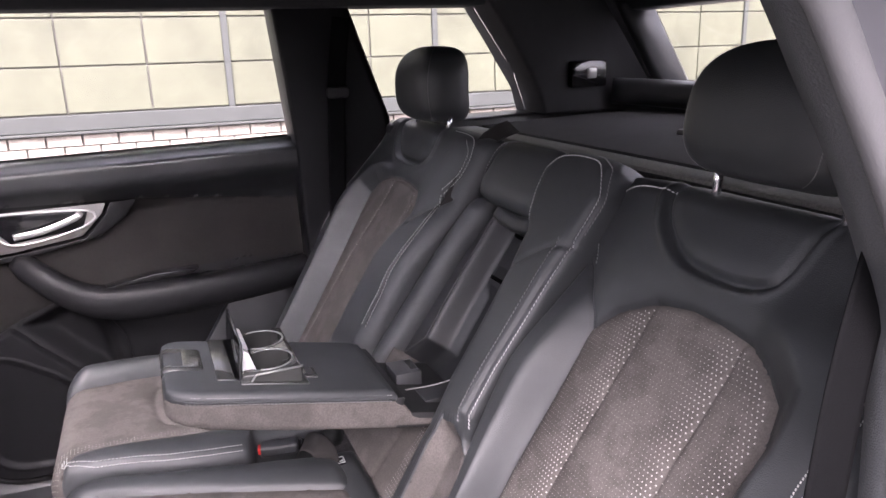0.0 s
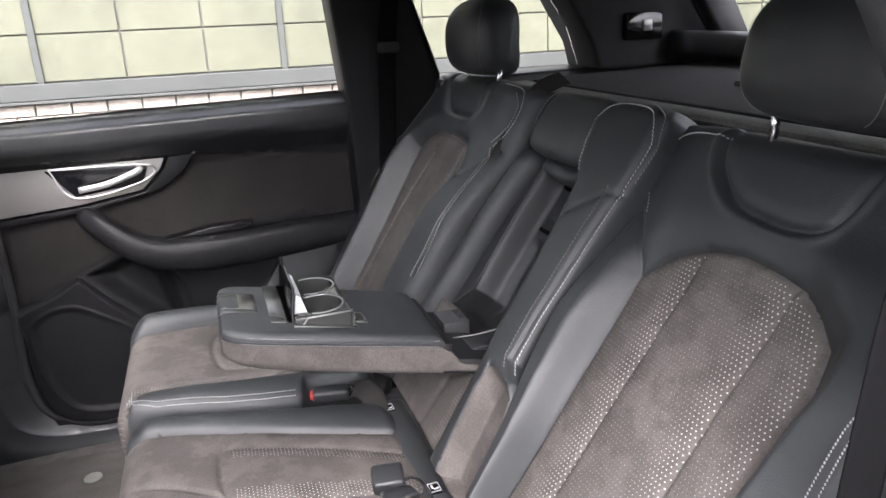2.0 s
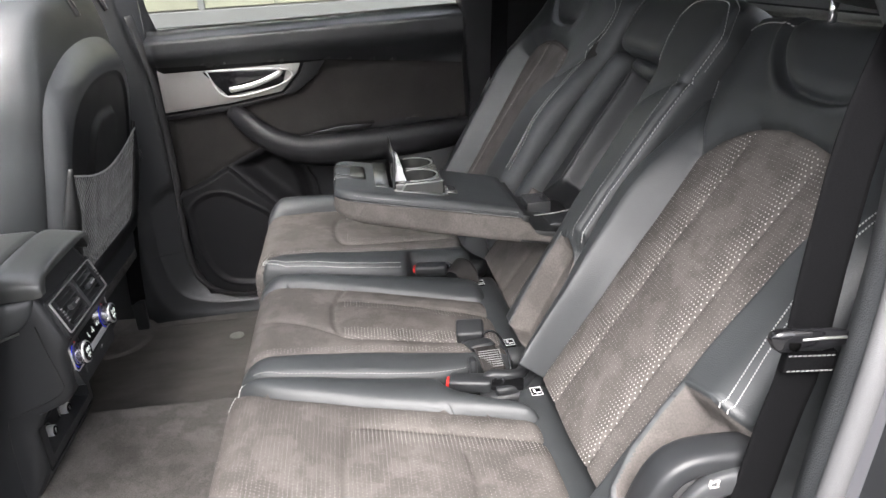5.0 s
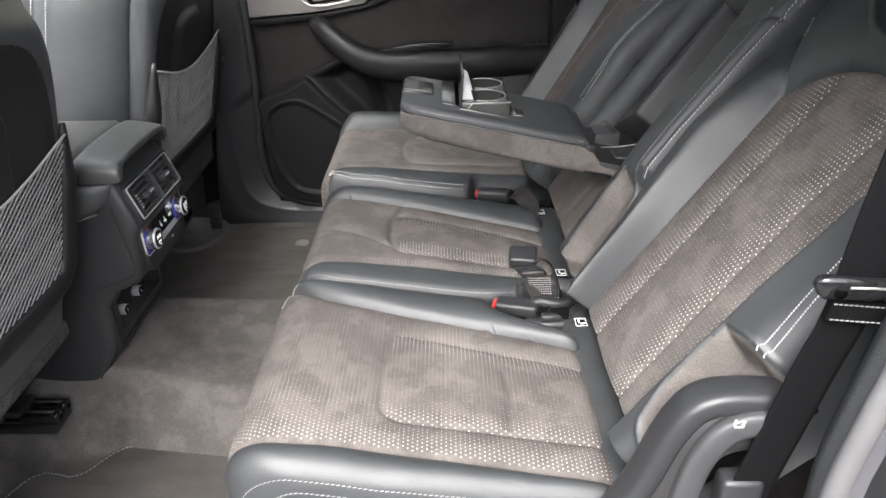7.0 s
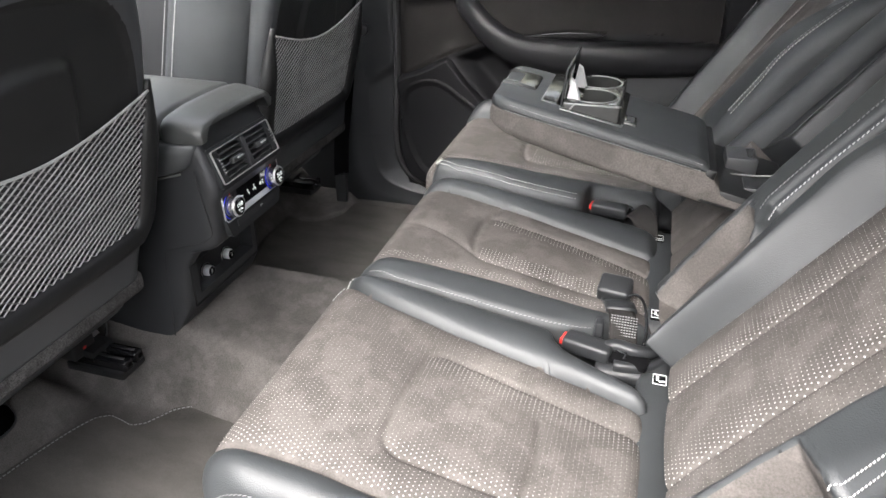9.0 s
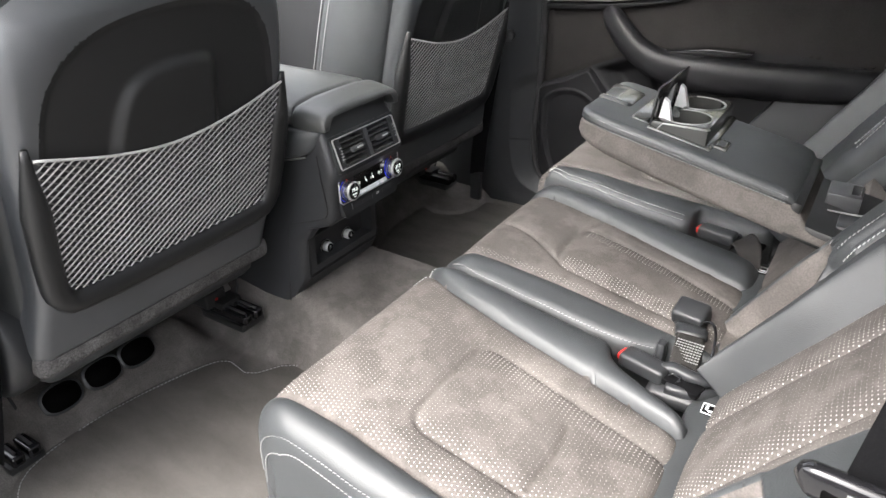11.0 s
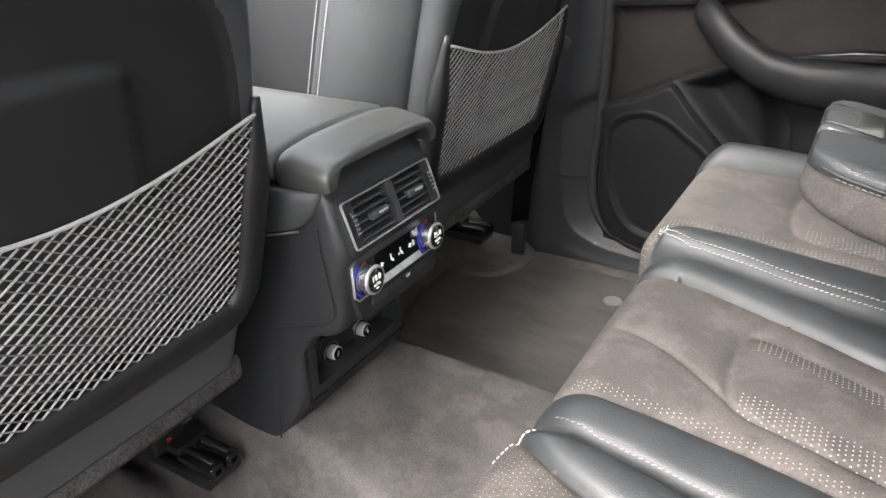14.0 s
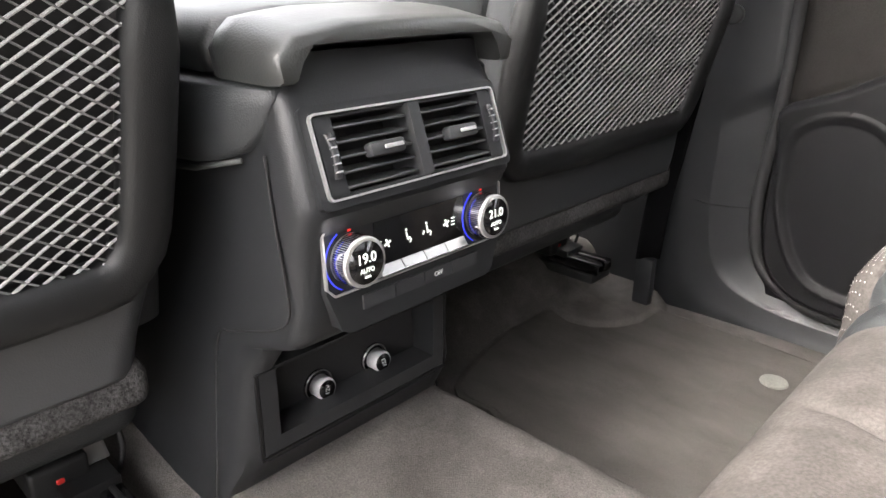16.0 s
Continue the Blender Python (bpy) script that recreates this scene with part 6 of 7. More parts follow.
for sg, txt in ((-1, "19.0"), (1, "21.0")):
    cx, cy = sg * 0.0775, 0.0115
    knob = put("knob", *disc(face(cx, cy, 0.020, CLIM), CN, 0.0205, 0.02, 40, 0.0015), SATIN, unit, "knurled metal temperature knob with lit display")
    joined("knurling", [box_data(face(cx + 0.0206 * math.cos(g), cy + 0.0206 * math.sin(g), 0.011, CLIM), CN * 0.0065, np.array(CLIM.to_3x3() @ Vector((-math.sin(g), math.cos(g), 0))) * 0.0006,
                                  np.array(CLIM.to_3x3() @ Vector((math.cos(g), math.sin(g), 0))) * 0.0005) for g in np.linspace(0, 2 * math.pi, 72, endpoint=False)], CHROME, knob, smooth=False)["kind"] = "stuff"
    put("knob_face", *disc(face(cx, cy, 0.0207, CLIM), CN, 0.0172, 0.001, 36), GLOSS, knob, "black glass face")
    writing(txt, 0.0115, CLIM @ Matrix.Translation((cx, cy + 0.0035, 0.0211)), GLOW_WHITE, knob)
    writing("AUTO", 0.0052, CLIM @ Matrix.Translation((cx, cy - 0.0060, 0.0211)), GLOW_WHITE, knob)
    joined("mark", [box_data(face(cx, cy - 0.0112, 0.0211, CLIM), (0, 0.0028, 0), np.array(CT) * 0.0008, CN * 0.0002)], GLOW_WHITE, knob, smooth=False)
    g = np.linspace(radians(118), radians(242), 24)
    put("blue_arc", *sweep([face(cx + 0.0258 * math.cos(t), cy + 0.0258 * math.sin(t), 0.0028, CLIM) for t in g], 0.0013, 0.001, tuple(CN), 6), GLOW_BLUE, unit, "lit blue arc")
    g = np.linspace(radians(88), radians(95), 4)
    put("red_arc", *sweep([face(cx + 0.0232 * math.cos(t), cy + 0.0232 * math.sin(t), 0.0028, CLIM) for t in g], 0.0018, 0.001, tuple(CN), 6), GLOW_RED, unit, "lit red mark")

# lower recess with two power sockets
REC = Matrix(((0, 0, 1, -0.8725), (1, 0, 0, 0.0), (0, 1, 0, 0.240), (0, 0, 0, 1)))
recess = frame_ring("socket_recess", [(-0.118, -0.042), (0.118, -0.042), (0.118, 0.045), (-0.118, 0.045)], [(-0.100, -0.026), (0.103, -0.026), (0.103, 0.048), (-0.100, 0.048)], -0.03, 0.002, PLASTIC, console, "recessed socket bay", REC)
plate("bay_back", [(-0.110, -0.038), (0.110, -0.038), (0.110, 0.046), (-0.110, 0.046)], -0.037, -0.0355, RUBBER, recess, "", REC)
put("bay_ledge", *loft([[face(a, -0.0265, 0.0018, REC) for a in (-0.1, 0.103)] + [face(a, -0.031, -0.034, REC) for a in (0.103, -0.1)], [face(a, -0.033, 0.0012, REC) for a in (-0.1, 0.103)] + [face(a, -0.033, -0.034, REC) for a in (0.103, -0.1)]]), RUBBER, recess, crisp=30)
frame_ring("bay_joint", [(-0.122, -0.046), (0.122, -0.046), (0.122, 0.046), (-0.122, 0.046)], [(-0.1205, -0.0445), (0.1205, -0.0445), (0.1205, 0.0445), (-0.1205, 0.0445)], 0.0, 0.0026, INSET, recess, "fine joint", REC)
CAPN = np.array([math.cos(radians(3)), 0, math.sin(radians(3))])
for cy_, cz_, ang in ((-0.030, -0.019, 80), (0.046, -0.019, -75)):
    c = face(cy_, cz_, -0.0335, REC)
    put("socket_ring", *ring(c + np.array([0.001, 0, 0]), (1, 0, 0), 0.0105, 0.0168, 0.004), GLOSS, recess, "black socket collar")
    put("socket_edge", *ring(c + np.array([0.002, 0, 0]), (1, 0, 0), 0.0160, 0.0168, 0.002), SATIN_DARK, recess)
    capob = put("socket_cap", *disc(c + 0.015 * CAPN, CAPN, 0.0118, 0.014, 28, 0.0015), SILVER, recess, "silver socket cap marked 12V")
    put("cap_face", *disc(c + 0.0156 * CAPN, CAPN, 0.0098, 0.001, 28), GLOSS, capob)
    writing("12V", 0.0070, Matrix.Translation(Vector(c + 0.0162 * CAPN)) @ Matrix.Rotation(radians(-3), 4, "Y") @ REC.to_3x3().to_4x4() @ Matrix.Rotation(radians(ang), 4, "Z"), WHITE, capob)
# ---- near side of the shell: door opening, pillars, quarter ----
edge = spline([(-0.30, -0.70, 1.225), (-0.08, -0.70, 1.212), (0.05, -0.70, 1.165), (0.125, -0.70, 1.075), (0.19, -0.70, 0.975), (0.225, -0.70, 0.895), (0.213, -0.72, 0.79), (0.182, -0.745, 0.675), (0.152, -0.75, 0.50), (0.145, -0.755, 0.38),
               (0.10, -0.77, 0.22), (0.0, -0.79, 0.08), (-0.15, -0.80, 0.0), (-0.7, -0.80, -0.02)], 90)
CEN = np.array([-0.35, -0.75, 0.6])
def opening(steps, name, mat, label, parent=None):
    """A strip along the door opening: steps of (outwards from the opening, towards the outside)."""
    rows = []
    for out, y in steps:
        tang = np.gradient(edge, axis=0)
        nor = np.stack([-tang[:, 2], 0 * tang[:, 0], tang[:, 0]], 1)
        nor /= np.linalg.norm(nor, axis=1)[:, None]
        nor *= np.where(((edge - CEN) * nor).sum(1) < 0, -1, 1)[:, None]
        rows.append(edge + out * nor + np.array([0, y, 0]))
    verts, faces = loft(rows, caps=False, closed=False)
    return put(name, verts, faces, mat, parent, label)


aperture = opening([(0.16, 0.05), (0.05, 0.03), (0.01, 0.01), (0.0, -0.015), (0.003, -0.03)], "trim_opening", TRIM, "")
tagged(aperture, "dark grey plastic trim round the rear door opening", "trim", kind="structure")
tang = np.gradient(edge, axis=0)
nor = np.stack([-tang[:, 2], 0 * tang[:, 0], tang[:, 0]], 1)
nor /= np.linalg.norm(nor, axis=1)[:, None]
nor *= np.where(((edge - CEN) * nor).sum(1) < 0, -1, 1)[:, None]
put("door_seal", *sweep(edge + 0.004 * nor + np.array([0, -0.042, 0]), 0.026, 0.022, (0, 1, 0), 12), SEAL, aperture, "grey rubber door seal")
opening([(0.01, -0.05), (0.03, -0.055), (0.05, -0.07), (0.055, -0.12), (0.075, -0.125), (0.08, -0.18), (0.10, -0.2), (0.5, -0.2)], "body_flange", PAINT, "dark painted body flange", aperture)

def shell_piece(name, outline, y0, y1, mat, label, bevel=0.01):
    ob = prism(name, outline, "y", y0, y1, mat, None, "", bevel, 2)
    return tagged(ob, label, "car body", kind="structure")


shell_piece("trim_quarter_near", [(0.165, 0.1), (1.25, 0.1), (1.25, 0.94), (0.36, 0.93), (0.26, 0.9), (0.235, 0.8), (0.20, 0.66), (0.175, 0.5)], -0.90, -0.74, PLASTIC, "black trim beside the luggage space on the open side")
shell_piece("trim_pillar_back_near", [(0.8, 0.93), (1.24, 0.93), (1.2, 1.03), (1.02, 1.25), (0.6, 1.27)], -0.86, -0.70, HEADLINER, "black cloth-covered back pillar by the open side")
shell_piece("trim_roof_rail_near", [(-1.6, 1.24), (0.62, 1.24), (0.62, 1.33), (-1.6, 1.33)], -0.86, -0.72, HEADLINER, "black headliner edge over the open door")
window("window_3", [(0.36, 0.94), (0.8, 0.94), (0.62, 1.24), (0.16, 1.24)], -0.80, "rear quarter window on the open side")
shell_piece("trim_pillar_middle_near", [(-1.25, -0.1), (-1.10, -0.1), (-1.085, 0.085), (-1.01, 0.18), (-0.915, 0.285), (-0.905, 0.345), (-0.89, 0.446), (-0.87, 0.57), (-0.88, 0.9), (-0.90, 1.27), (-1.05, 1.27), (-1.12, 0.8)], -0.92, -0.775, TRIM, "dark grey trim of the middle pillar on the open side")
# front part of the cabin
for sg, nm in ((-1, "near"), (1, "far")):
    shell_piece("wall_front_door_" + nm, [(-2.4, -0.1), (-1.0, -0.1), (-0.98, 0.86), (-2.4, 0.82)], sg * 0.88, sg * 0.98, PLASTIC, "black front door panel")
shell_piece("wall_dashboard", [(-2.5, -0.1), (-2.2, -0.1), (-2.0, 0.55), (-2.05, 0.78), (-2.5, 0.82)], -0.9, 0.9, PLASTIC, "black dashboard at the front of the cabin")
shell_piece("wall_tailgate", [(1.10, -0.1), (1.26, -0.1), (1.24, 1.0), (1.15, 1.0), (1.08, 0.94)], -0.85, 0.85, PLASTIC, "black inner trim of the tailgate")
shell_piece("trim_tailgate_top", [(0.97, 1.205), (1.03, 1.2), (1.06, 1.27), (0.95, 1.27)], -0.7, 0.7, PLASTIC, "black upper frame of the rear window")
rw = thing("window_4", (1.16, 0, 1.0), "rear window in the tailgate", "window", kind="structure")
pane = put("pane", *loft([[(1.19, -0.6, 0.99), (1.19, 0.6, 0.99), (1.02, 0.57, 1.21), (1.02, -0.57, 1.21)], [(1.194, -0.6, 0.992), (1.194, 0.6, 0.992), (1.024, 0.57, 1.212), (1.024, -0.57, 1.212)]]), GLASS, rw, smooth=False)
pane.visible_shadow = False
for sg in (-1, 1):
    put("frame_side", *sweep([(1.20, sg * 0.655, 0.96), (1.08, sg * 0.645, 1.12), (0.99, sg * 0.63, 1.24)], 0.09, 0.05, (0, 1, 0), 10, 4), PLASTIC, rw, "black window frame side")
    put("frame_rib", *sweep([(1.15, sg * 0.68, 0.97), (0.93, sg * 0.66, 1.25)], 0.02, 0.03, (0, 1, 0), 8), PLASTIC_GREY, rw, "raised rib of the frame")
put("tailgate_shelf", *sweep(spline([(1.0, 0.70, 0.985), (1.07, 0.6, 0.98), (1.1, 0.3, 0.975), (1.1, -0.6, 0.975)], 20), 0.09, 0.075, (0, 0, 1), 12, 3), PLASTIC, rw, "rounded black lower frame")

# luggage cover behind the seats
cover = thing("luggage_cover", (0.9, 0, 0.9), "black retractable luggage cover with pale front edge", "luggage cover")
part("roller_case", rbox((0.485, -0.70, 0.865), (0.575, 0.74, 0.905), 0.015, 3), PLASTIC, cover, "black roller case")
part("pale_edge", rbox((0.498, -0.68, 0.9), (0.56, 0.72, 0.912), 0.004, 2), PALE_STRIP, cover, "pale grey front strip")
put("blind", *loft([[(0.58, -0.68, 0.905), (0.58, 0.72, 0.905), (0.58, 0.72, 0.912), (0.58, -0.68, 0.912)], [(1.08, -0.68, 0.925), (1.08, 0.69, 0.925), (1.08, 0.69, 0.931), (1.08, -0.68, 0.931)]]), HEADLINER, cover, "black vinyl blind", smooth=False)
part("pull_handle", rbox((0.80, 0.02, 0.912), (0.86, 0.20, 0.932), 0.006, 2), PLASTIC, cover, "black pull handle")
lamp = thing("luggage_lamp", (0.9, 0.70, 1.04), "small luggage lamp with clear lens in black surround", "lamp")
part("surround", rbox((0.84, 0.68, 1.0), (0.96, 0.71, 1.075), 0.01, 2), GLOSS, lamp)
part("lens", rbox((0.89, 0.674, 1.025), (0.92, 0.69, 1.055), 0.004, 2), SATIN_DARK, lamp, "clear faceted lens")

# ---- seat belts and buckles ----
def strap(name, pts, width, normal, mat, parent, label="", n=24):
    return put(name, *sweep(spline(pts, n), width, 0.0022, normal, 8, 6), mat, parent, label)


near_belt = thing("seat_belt", (0.15, -0.72, 0.4), "black seat belt with tongue hanging beside the reclined seat", "seat belt", "seat belts")
strap("webbing", [(0.25, -0.69, 0.995), (0.195, -0.712, 0.88), (0.174, -0.72, 0.78), (0.165, -0.722, 0.70), (0.160, -0.722, 0.638), (0.146, -0.722, 0.58), (0.131, -0.724, 0.513), (0.112, -0.724, 0.42), (0.10, -0.724, 0.33)], 0.048, (0, -1, 0), BELT, near_belt, "black webbing")
tongue = put("tongue", *sweep(spline([(0.116, -0.735, 0.679), (0.122, -0.737, 0.682), (0.14, -0.738, 0.682), (0.165, -0.738, 0.680), (0.188, -0.737, 0.678), (0.194, -0.735, 0.677)], 24), 0.014, 0.024, (0, 0, 1), 14, 3, taper=[0.5, 0.85] + [1.0] * 14 + [0.95, 0.9, 0.85, 0.8, 0.75, 0.7, 0.6, 0.4]), GLOSS, near_belt, "black plastic belt tongue")
# A black disc gives the hole's shade.
put("tongue_hole", *disc((0.135, -0.7452, 0.680), (0, -1, 0.2), 0.006, 0.003, 16), BLACK, tongue)
put("tongue_edge", *sweep([(0.142, -0.7445, 0.685), (0.165, -0.7445, 0.684), (0.188, -0.743, 0.681)], 0.003, 0.004, (0, 1, 0), 6), SATIN_DARK, tongue, "bright worn edge")
part("fold_loop", rbox((-0.027, -0.005, -0.013), (0.027, 0.005, 0.012), 0.003, 2, pose(0.164, -0.727, 0.650, 0, 6, 0)), BELT, near_belt, "sewn fold of the webbing")
for dz in (-0.009, 0.008):
    joined("stitching", [box_data((0.141 + 0.005 * k, -0.7325, 0.652 + dz - 0.0005 * k), (0.0017, 0, 0), (0, 0.0004, 0), (0, 0, 0.0006)) for k in range(10)], GREY_THREAD, near_belt, smooth=False)["kind"] = "stuff"
far_belt = thing("seat_belt", (0.2, 0.76, 0.5), "black seat belt running down the door pillar", "seat belt", "seat belts")
strap("webbing", [(0.22, 0.785, 1.20), (0.20, 0.79, 1.05), (0.19, 0.79, 0.9), (0.17, 0.775, 0.6)], 0.048, (0, -1, 0.1), BELT, far_belt, "black webbing")
part("guide", rbox((0.17, 0.778, 1.0), (0.23, 0.80, 1.03), 0.01, 2), RUBBER, far_belt, "black belt guide")
mid_belt = thing("seat_belt", (0.2, 0.25, 0.5), "black middle seat belt lying along the backrest", "seat belt", "seat belts")
strap("webbing", [(0.44, 0.28, 0.955), (0.38, 0.275, 0.932), (0.318, 0.275, 0.849), (0.254, 0.275, 0.754), (0.174, 0.275, 0.643), (0.096, 0.275, 0.529), (0.03, 0.27, 0.43)], 0.046, (-0.8, -0.45, 0.45), WEBBING, mid_belt, "black webbing")


front_belt = thing("seat_belt", (-0.88, -0.755, 0.5), "black front seat belt with bright tongue by the middle pillar", "seat belt", "seat belts")
strap("webbing", [(-0.93, -0.752, 1.1), (-0.90, -0.750, 0.8), (-0.89, -0.75, 0.56), (-0.94, -0.755, 0.36), (-1.01, -0.76, 0.18), (-1.06, -0.76, 0.08)], 0.046, (0.3, -1, 0), BELT, front_belt, "black webbing")
put("tongue", *sweep(spline([(-0.905, -0.742, 0.578), (-0.88, -0.738, 0.566), (-0.858, -0.742, 0.548), (-0.85, -0.746, 0.53)], 14), 0.02, 0.008, (0, 1, 0), 10, 3), CHROME, front_belt, "bright metal tongue")


outer_belt = thing("seat_belt", (-0.96, 0.80, 0.1), "black front seat belt webbing down to its floor anchor", "seat belt", "seat belts")
strap("webbing", [(-0.915, 0.80, 0.80), (-0.915, 0.795, 0.55), (-0.935, 0.79, 0.36), (-0.955, 0.79, 0.22), (-0.965, 0.795, 0.105)], 0.05, (0.75, -0.65, 0), BELT, outer_belt, "black webbing")
part("anchor", rbox((-0.984, 0.784, 0.012), (-0.948, 0.804, 0.108), 0.004, 2), PLASTIC, outer_belt, "black anchor cover")


def buckle(name, at, yaw, label, upright=False):
    b = thing(name, at, label, "belt buckle", "belt buckles")
    M = Matrix.Translation(at) @ Matrix.Rotation(radians(yaw), 4, "Z")
    if upright:
        M = M @ Matrix.Rotation(radians(-38), 4, "Y")
    part("case", rbox((-0.0, -0.017, -0.012), (0.075, 0.017, 0.012), 0.006, 3, M), PLASTIC, b, "black buckle case")
    part("release", rbox((-0.005, -0.012, -0.005), (0.003, 0.012, 0.007), 0.003, 2, M), RED, b, "red release button")
    part("strap", rbox((0.07, -0.014, -0.006), (0.13, 0.014, 0.004), 0.003, 2, M), BELT, b)
    return b


buckle("belt_buckle", (-0.133, -0.220, 0.342), -14, "black belt buckle with red button in the cushion gap")
buckle("belt_buckle", (-0.143, 0.270, 0.347), -9, "black belt buckle with red button beside the middle cushion")
mb = thing("belt_buckle", (-0.066, -0.072, 0.36), "black middle belt buckle standing on its webbing stalk", "belt buckle", "belt buckles")
Mb = Matrix.Translation((-0.070, -0.073, 0.355)) @ Matrix.Rotation(radians(-8), 4, "Z") @ Matrix.Rotation(radians(20), 4, "X")
part("case", rbox((-0.027, -0.023, -0.018), (0.027, 0.021, 0.019), 0.007, 3, Mb), PLASTIC, mb, "black square buckle case")
part("case_foot", rbox((-0.018, -0.034, -0.020), (0.024, -0.020, 0.004), 0.006, 3, Mb), PLASTIC, mb)
put("sleeve", *sweep(spline([(-0.066, -0.088, 0.340), (-0.060, -0.110, 0.350), (-0.055, -0.132, 0.352)], 10), 0.050, 0.014, (0.1, -0.3, 1), 12, 3), PLASTIC, mb, "wrinkled black sleeve below the case")
strap("stalk", [(-0.062, -0.100, 0.345), (-0.056, -0.13, 0.353), (-0.05, -0.165, 0.352), (-0.046, -0.205, 0.338)], 0.044, (0.15, -0.3, 1), WEBBING, mb, "short webbing stalk", 16)
joined("weave", [box_data((-0.068 + 0.0042 * i, -0.158 - 0.0044 * j, 0.3592 - 0.0021 * j), (0.0014, 0, 0), (0, 0.0013, -0.0005), (0, 0.0003, 0.0007)) for i in range(10) for j in range(8)], GREY_THREAD, mb, "coarse grey weave", smooth=False)["kind"] = "stuff"
put("stalk_loop", *sweep(spline([(-0.058, -0.093, 0.354), (-0.034, -0.098, 0.366), (-0.020, -0.128, 0.364), (-0.014, -0.17, 0.346), (-0.016, -0.19, 0.33)], 20), 0.005, 0.005, (0, 1, 0), 8), GLOSS, mb)
part("guide", rbox((-0.092, -0.200, 0.325), (-0.078, -0.178, 0.366), 0.005, 2), PLASTIC, mb, "dark strap guide")
stub = thing("belt_stub", (-0.03, 0.2, 0.33), "folded dark webbing stub beside the far buckle", "seat belt")
strap("webbing", [(-0.066, 0.258, 0.335), (-0.058, 0.235, 0.362), (-0.045, 0.208, 0.372), (-0.032, 0.188, 0.362), (-0.024, 0.178, 0.335)], 0.046, (-0.5, -0.2, 1), WEBBING, stub, "fuzzy grey-brown webbing", 18)
put("coil", *ring((-0.070, 0.259, 0.352), (-0.3, -0.4, 1), 0.006, 0.012, 0.012), GLOSS, stub, "black coil at the pivot")
# moulded hinge cover between near and middle seat
hook = thing("belt_hook", (-0.875, 0.80, 0.55), "small grey belt guide with chrome hook on the pillar", "hook")
put("guide", *disc((-0.875, 0.80, 0.557), (0.3, -1, 0), 0.016, 0.03, 20, 0.005), PLASTIC_GREY, hook, "grey rounded guide")
put("wire", *sweep(spline([(-0.885, 0.79, 0.53), (-0.888, 0.786, 0.505), (-0.893, 0.78, 0.498), (-0.90, 0.775, 0.502)], 14), 0.004, 0.004, (0, 1, 0), 8), CHROME, hook, "chrome hook")
hc = thing("hinge_bracket", (0.0, -0.19, 0.33), "black moulded hinge cover between two seats", "hinge cover")
put("cover", *sweep(spline([(-0.08, -0.238, 0.318), (-0.04, -0.240, 0.320), (0.0, -0.232, 0.320), (0.03, -0.195, 0.335), (0.05, -0.178, 0.38), (0.075, -0.165, 0.43)], 30), 0.058, 0.03, (-0.3, 0, 1), 14, 3), PLASTIC, hc, "black plastic cover")
put("moulded_arm", *sweep(spline([(-0.072, -0.229, 0.345), (-0.055, -0.225, 0.350), (-0.030, -0.230, 0.349), (-0.006, -0.222, 0.346), (0.014, -0.196, 0.352), (0.034, -0.172, 0.372), (0.056, -0.160, 0.41), (0.075, -0.156, 0.44)], 40), 0.020, 0.018, (-0.25, 0, 1), 16, 2.6), PLASTIC, hc, "glossy curved upper arm")
put("moulded_arm", *sweep(spline([(-0.056, -0.258, 0.337), (-0.035, -0.258, 0.338), (-0.012, -0.250, 0.336), (0.012, -0.228, 0.337), (0.034, -0.202, 0.35), (0.052, -0.188, 0.38), (0.066, -0.182, 0.40)], 40), 0.015, 0.016, (-0.25, 0, 1), 16, 2.6), PLASTIC, hc, "glossy curved lower arm")
for k in range(3):
    put("coil", *ring((-0.050 + 0.003 * k, -0.243 + 0.001 * k, 0.347 - 0.003 * k), (-0.2, -0.3, 1), 0.0075, 0.0115, 0.0022), GLOSS, hc, "turn of the dark pivot coil")
# recliner cover and lever on the near seat's outer side
rec = thing("recliner_lever", (0.05, -0.68, 0.36), "black recliner cover with lever at the seat's outer side", "seat lever")
put("cover", *sweep(spline([(-0.05, -0.688, 0.29), (-0.02, -0.690, 0.355), (0.003, -0.692, 0.410), (0.022, -0.692, 0.468), (0.042, -0.692, 0.505), (0.066, -0.692, 0.519), (0.10, -0.692, 0.521), (0.15, -0.692, 0.518)], 40), 0.030, 0.045, (0, -1, 0), 16, 3.4), PLASTIC, rec, "rounded black side cover")
put("side_shell", *sweep(spline([(0.02, -0.70, 0.28), (0.035, -0.70, 0.38), (0.05, -0.70, 0.45), (0.085, -0.70, 0.48), (0.14, -0.70, 0.485)], 24), 0.06, 0.02, (0, -1, 0), 12, 4), RUBBER, rec, "dark shell behind the lever")
put("lever", *sweep(spline([(0.040, -0.712, 0.36), (0.047, -0.714, 0.42), (0.055, -0.715, 0.455), (0.072, -0.716, 0.487), (0.098, -0.716, 0.502), (0.14, -0.716, 0.502)], 30), 0.030, 0.018, (0, -1, 0), 16, 3.4), PLASTIC_GREY, rec, "grey lever with white seat symbol")
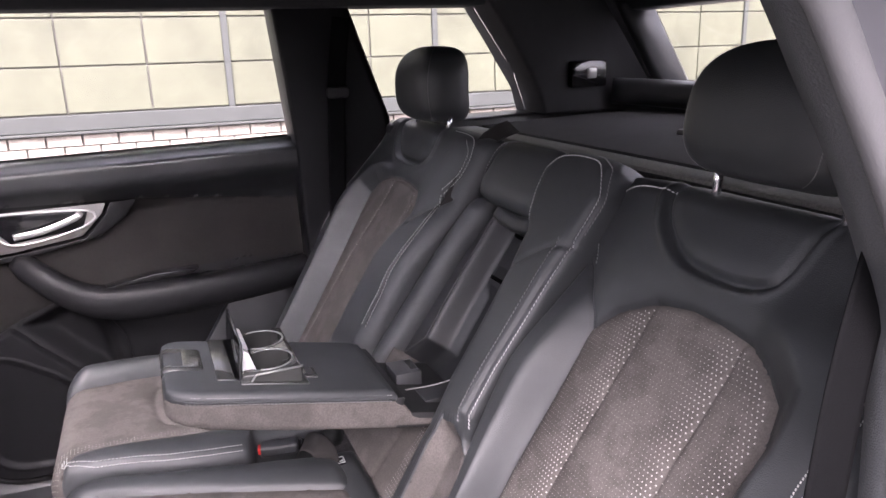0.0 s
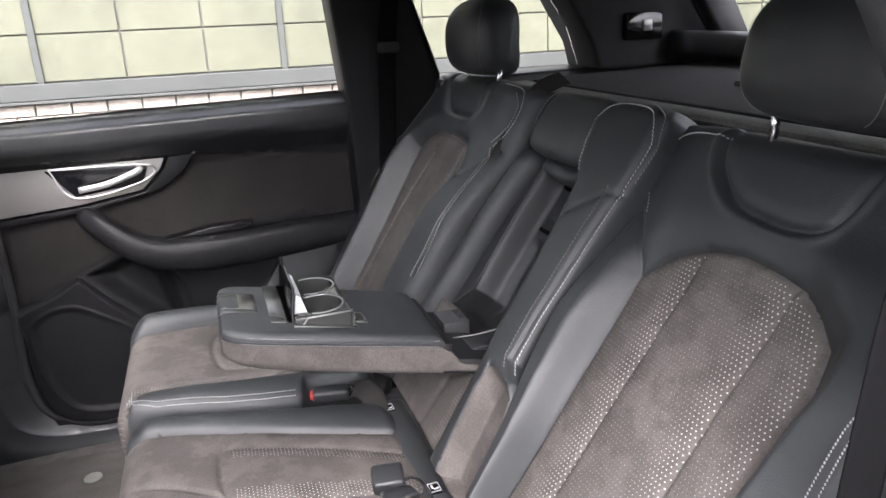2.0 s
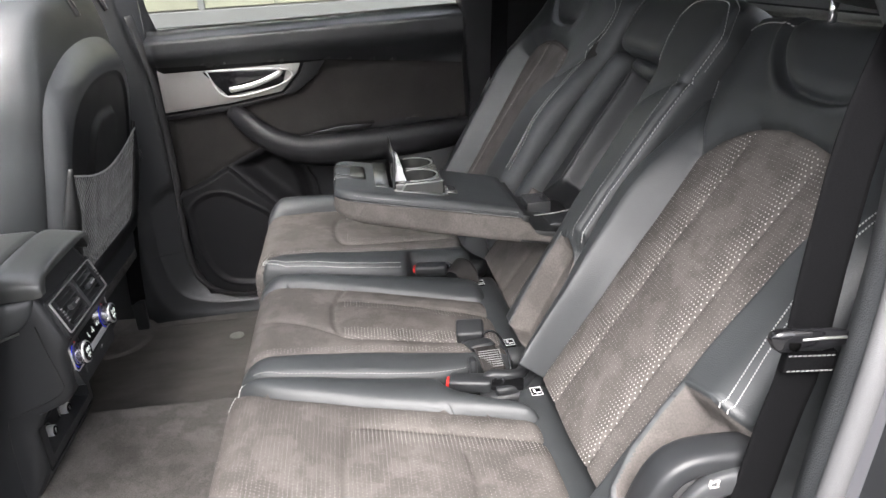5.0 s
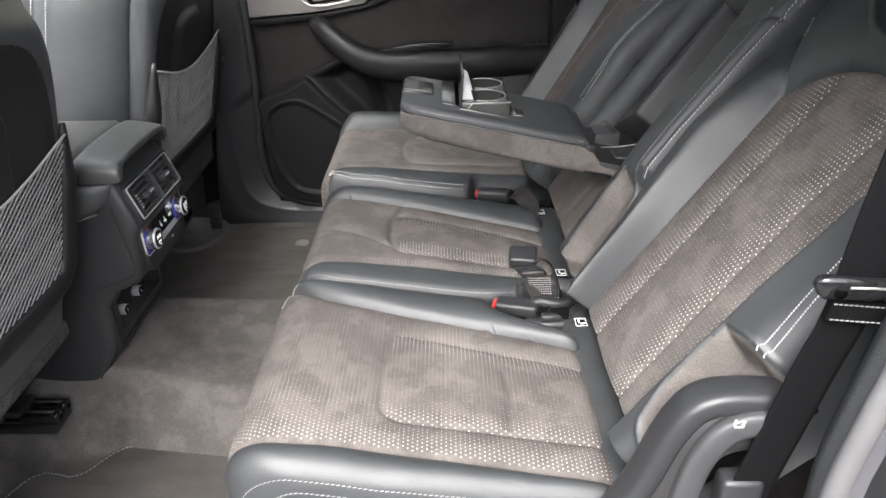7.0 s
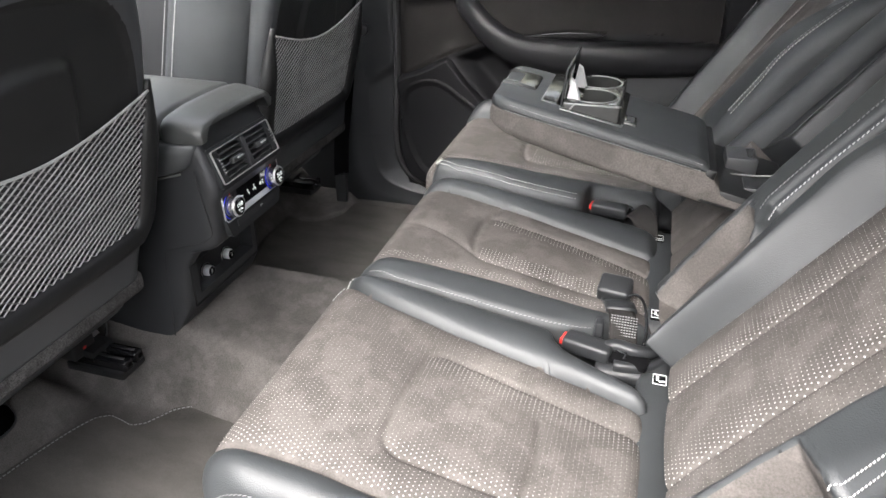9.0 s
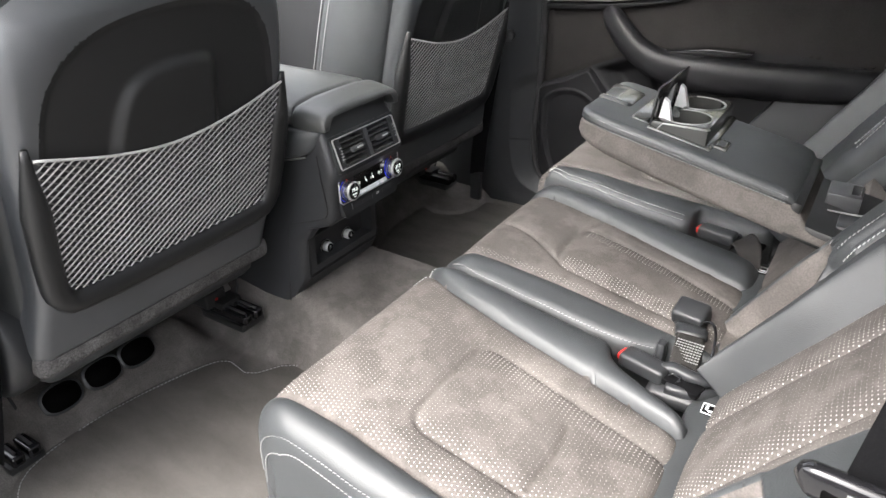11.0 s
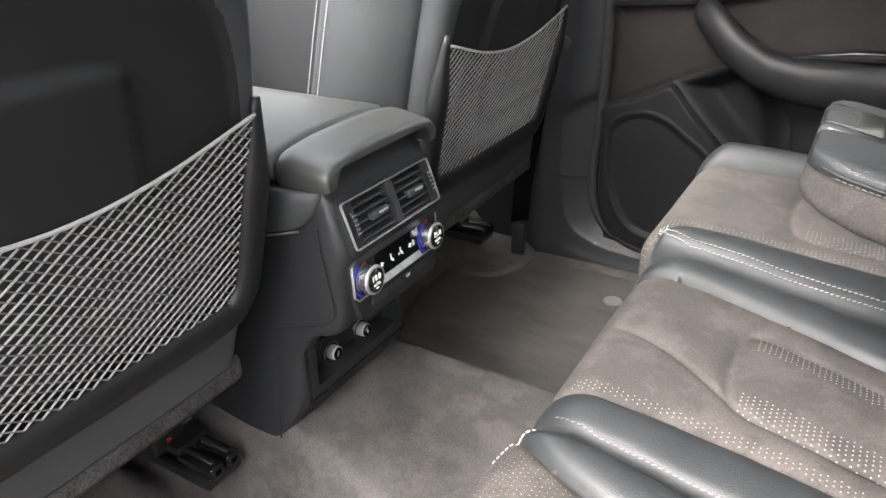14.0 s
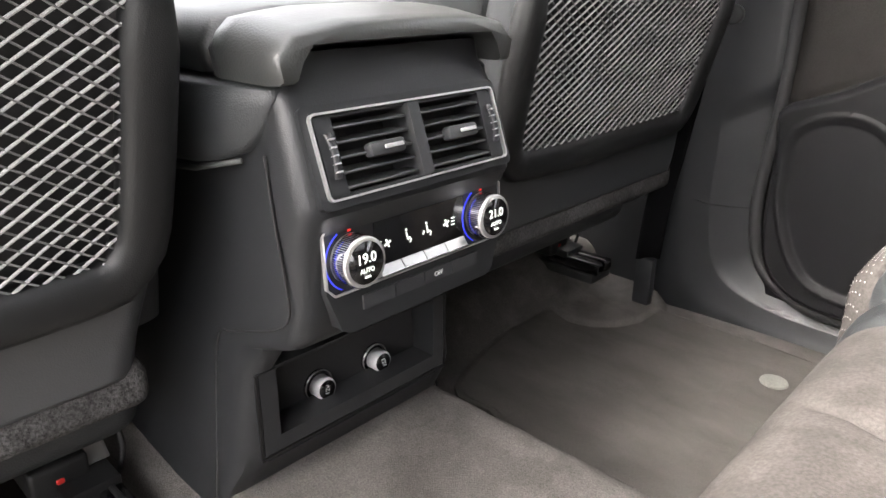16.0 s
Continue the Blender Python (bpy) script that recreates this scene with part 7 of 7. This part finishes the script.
part("lever_stop", rbox((0.078, -0.73, 0.33), (0.125, -0.70, 0.43), 0.008, 3), PLASTIC, rec, "dark block below the lever")
sx, sz = 0.082, 0.508
joined("symbol", [box_data((sx - 0.005, -0.7255, sz + 0.004), (0.0006, 0, 0.004), (0, 0.0006, 0), (0.0012, 0, -0.0004)), box_data((sx, -0.7255, sz - 0.002), (0.005, 0, 0.0), (0, 0.0006, 0), (0, 0, 0.0009)), box_data((sx + 0.004, -0.7255, sz + 0.003), (0.0006, 0, 0.003), (0, 0.0006, 0), (0.0012, 0, 0.0)),
                  box_data((sx, -0.7255, sz + 0.005), (0.0035, 0, 0.001), (0, 0.0006, 0), (0, 0, 0.0007))], DOT, rec, "white seat symbol", smooth=False)
# ducts under the near front seat
for k, (x, y) in enumerate(((-1.125, -0.592), (-1.125, -0.50), (-1.125, -0.416))):
    dct = thing("floor_duct", (x, y, 0.05), "oval black air duct opening in the carpet under a seat", "air duct", "floor ducts")
    M = Matrix.Translation((x, y, 0.072)) @ Matrix.Rotation(radians(58), 4, "Y")
    o = [M @ Vector((0.031 * np.sign(math.sin(a)) * abs(math.sin(a)) ** 0.75, 0.044 * np.sign(math.cos(a)) * abs(math.cos(a)) ** 0.75, 0.0)) for a in np.linspace(0, 2 * np.pi, 24, endpoint=False)]
    i = [M @ Vector((0.027 * np.sign(math.sin(a)) * abs(math.sin(a)) ** 0.75, 0.04 * np.sign(math.cos(a)) * abs(math.cos(a)) ** 0.75, 0.005)) for a in np.linspace(0, 2 * np.pi, 24, endpoint=False)]
    b = [M @ Vector((0.022 * math.sin(a), 0.034 * math.cos(a), -0.05)) for a in np.linspace(0, 2 * np.pi, 24, endpoint=False)]
    put("duct", *loft([o, i, [0.95 * Vector(p) + 0.05 * (M @ Vector((0, 0, 0))) for p in i]], caps=False), PLASTIC, dct, "black duct rim")
    # The throat's shade is put into its black colour.
    put("throat", *loft([[0.95 * Vector(p) + 0.05 * (M @ Vector((0, 0, 0))) for p in i], b]), BLACK, dct, "dark throat")
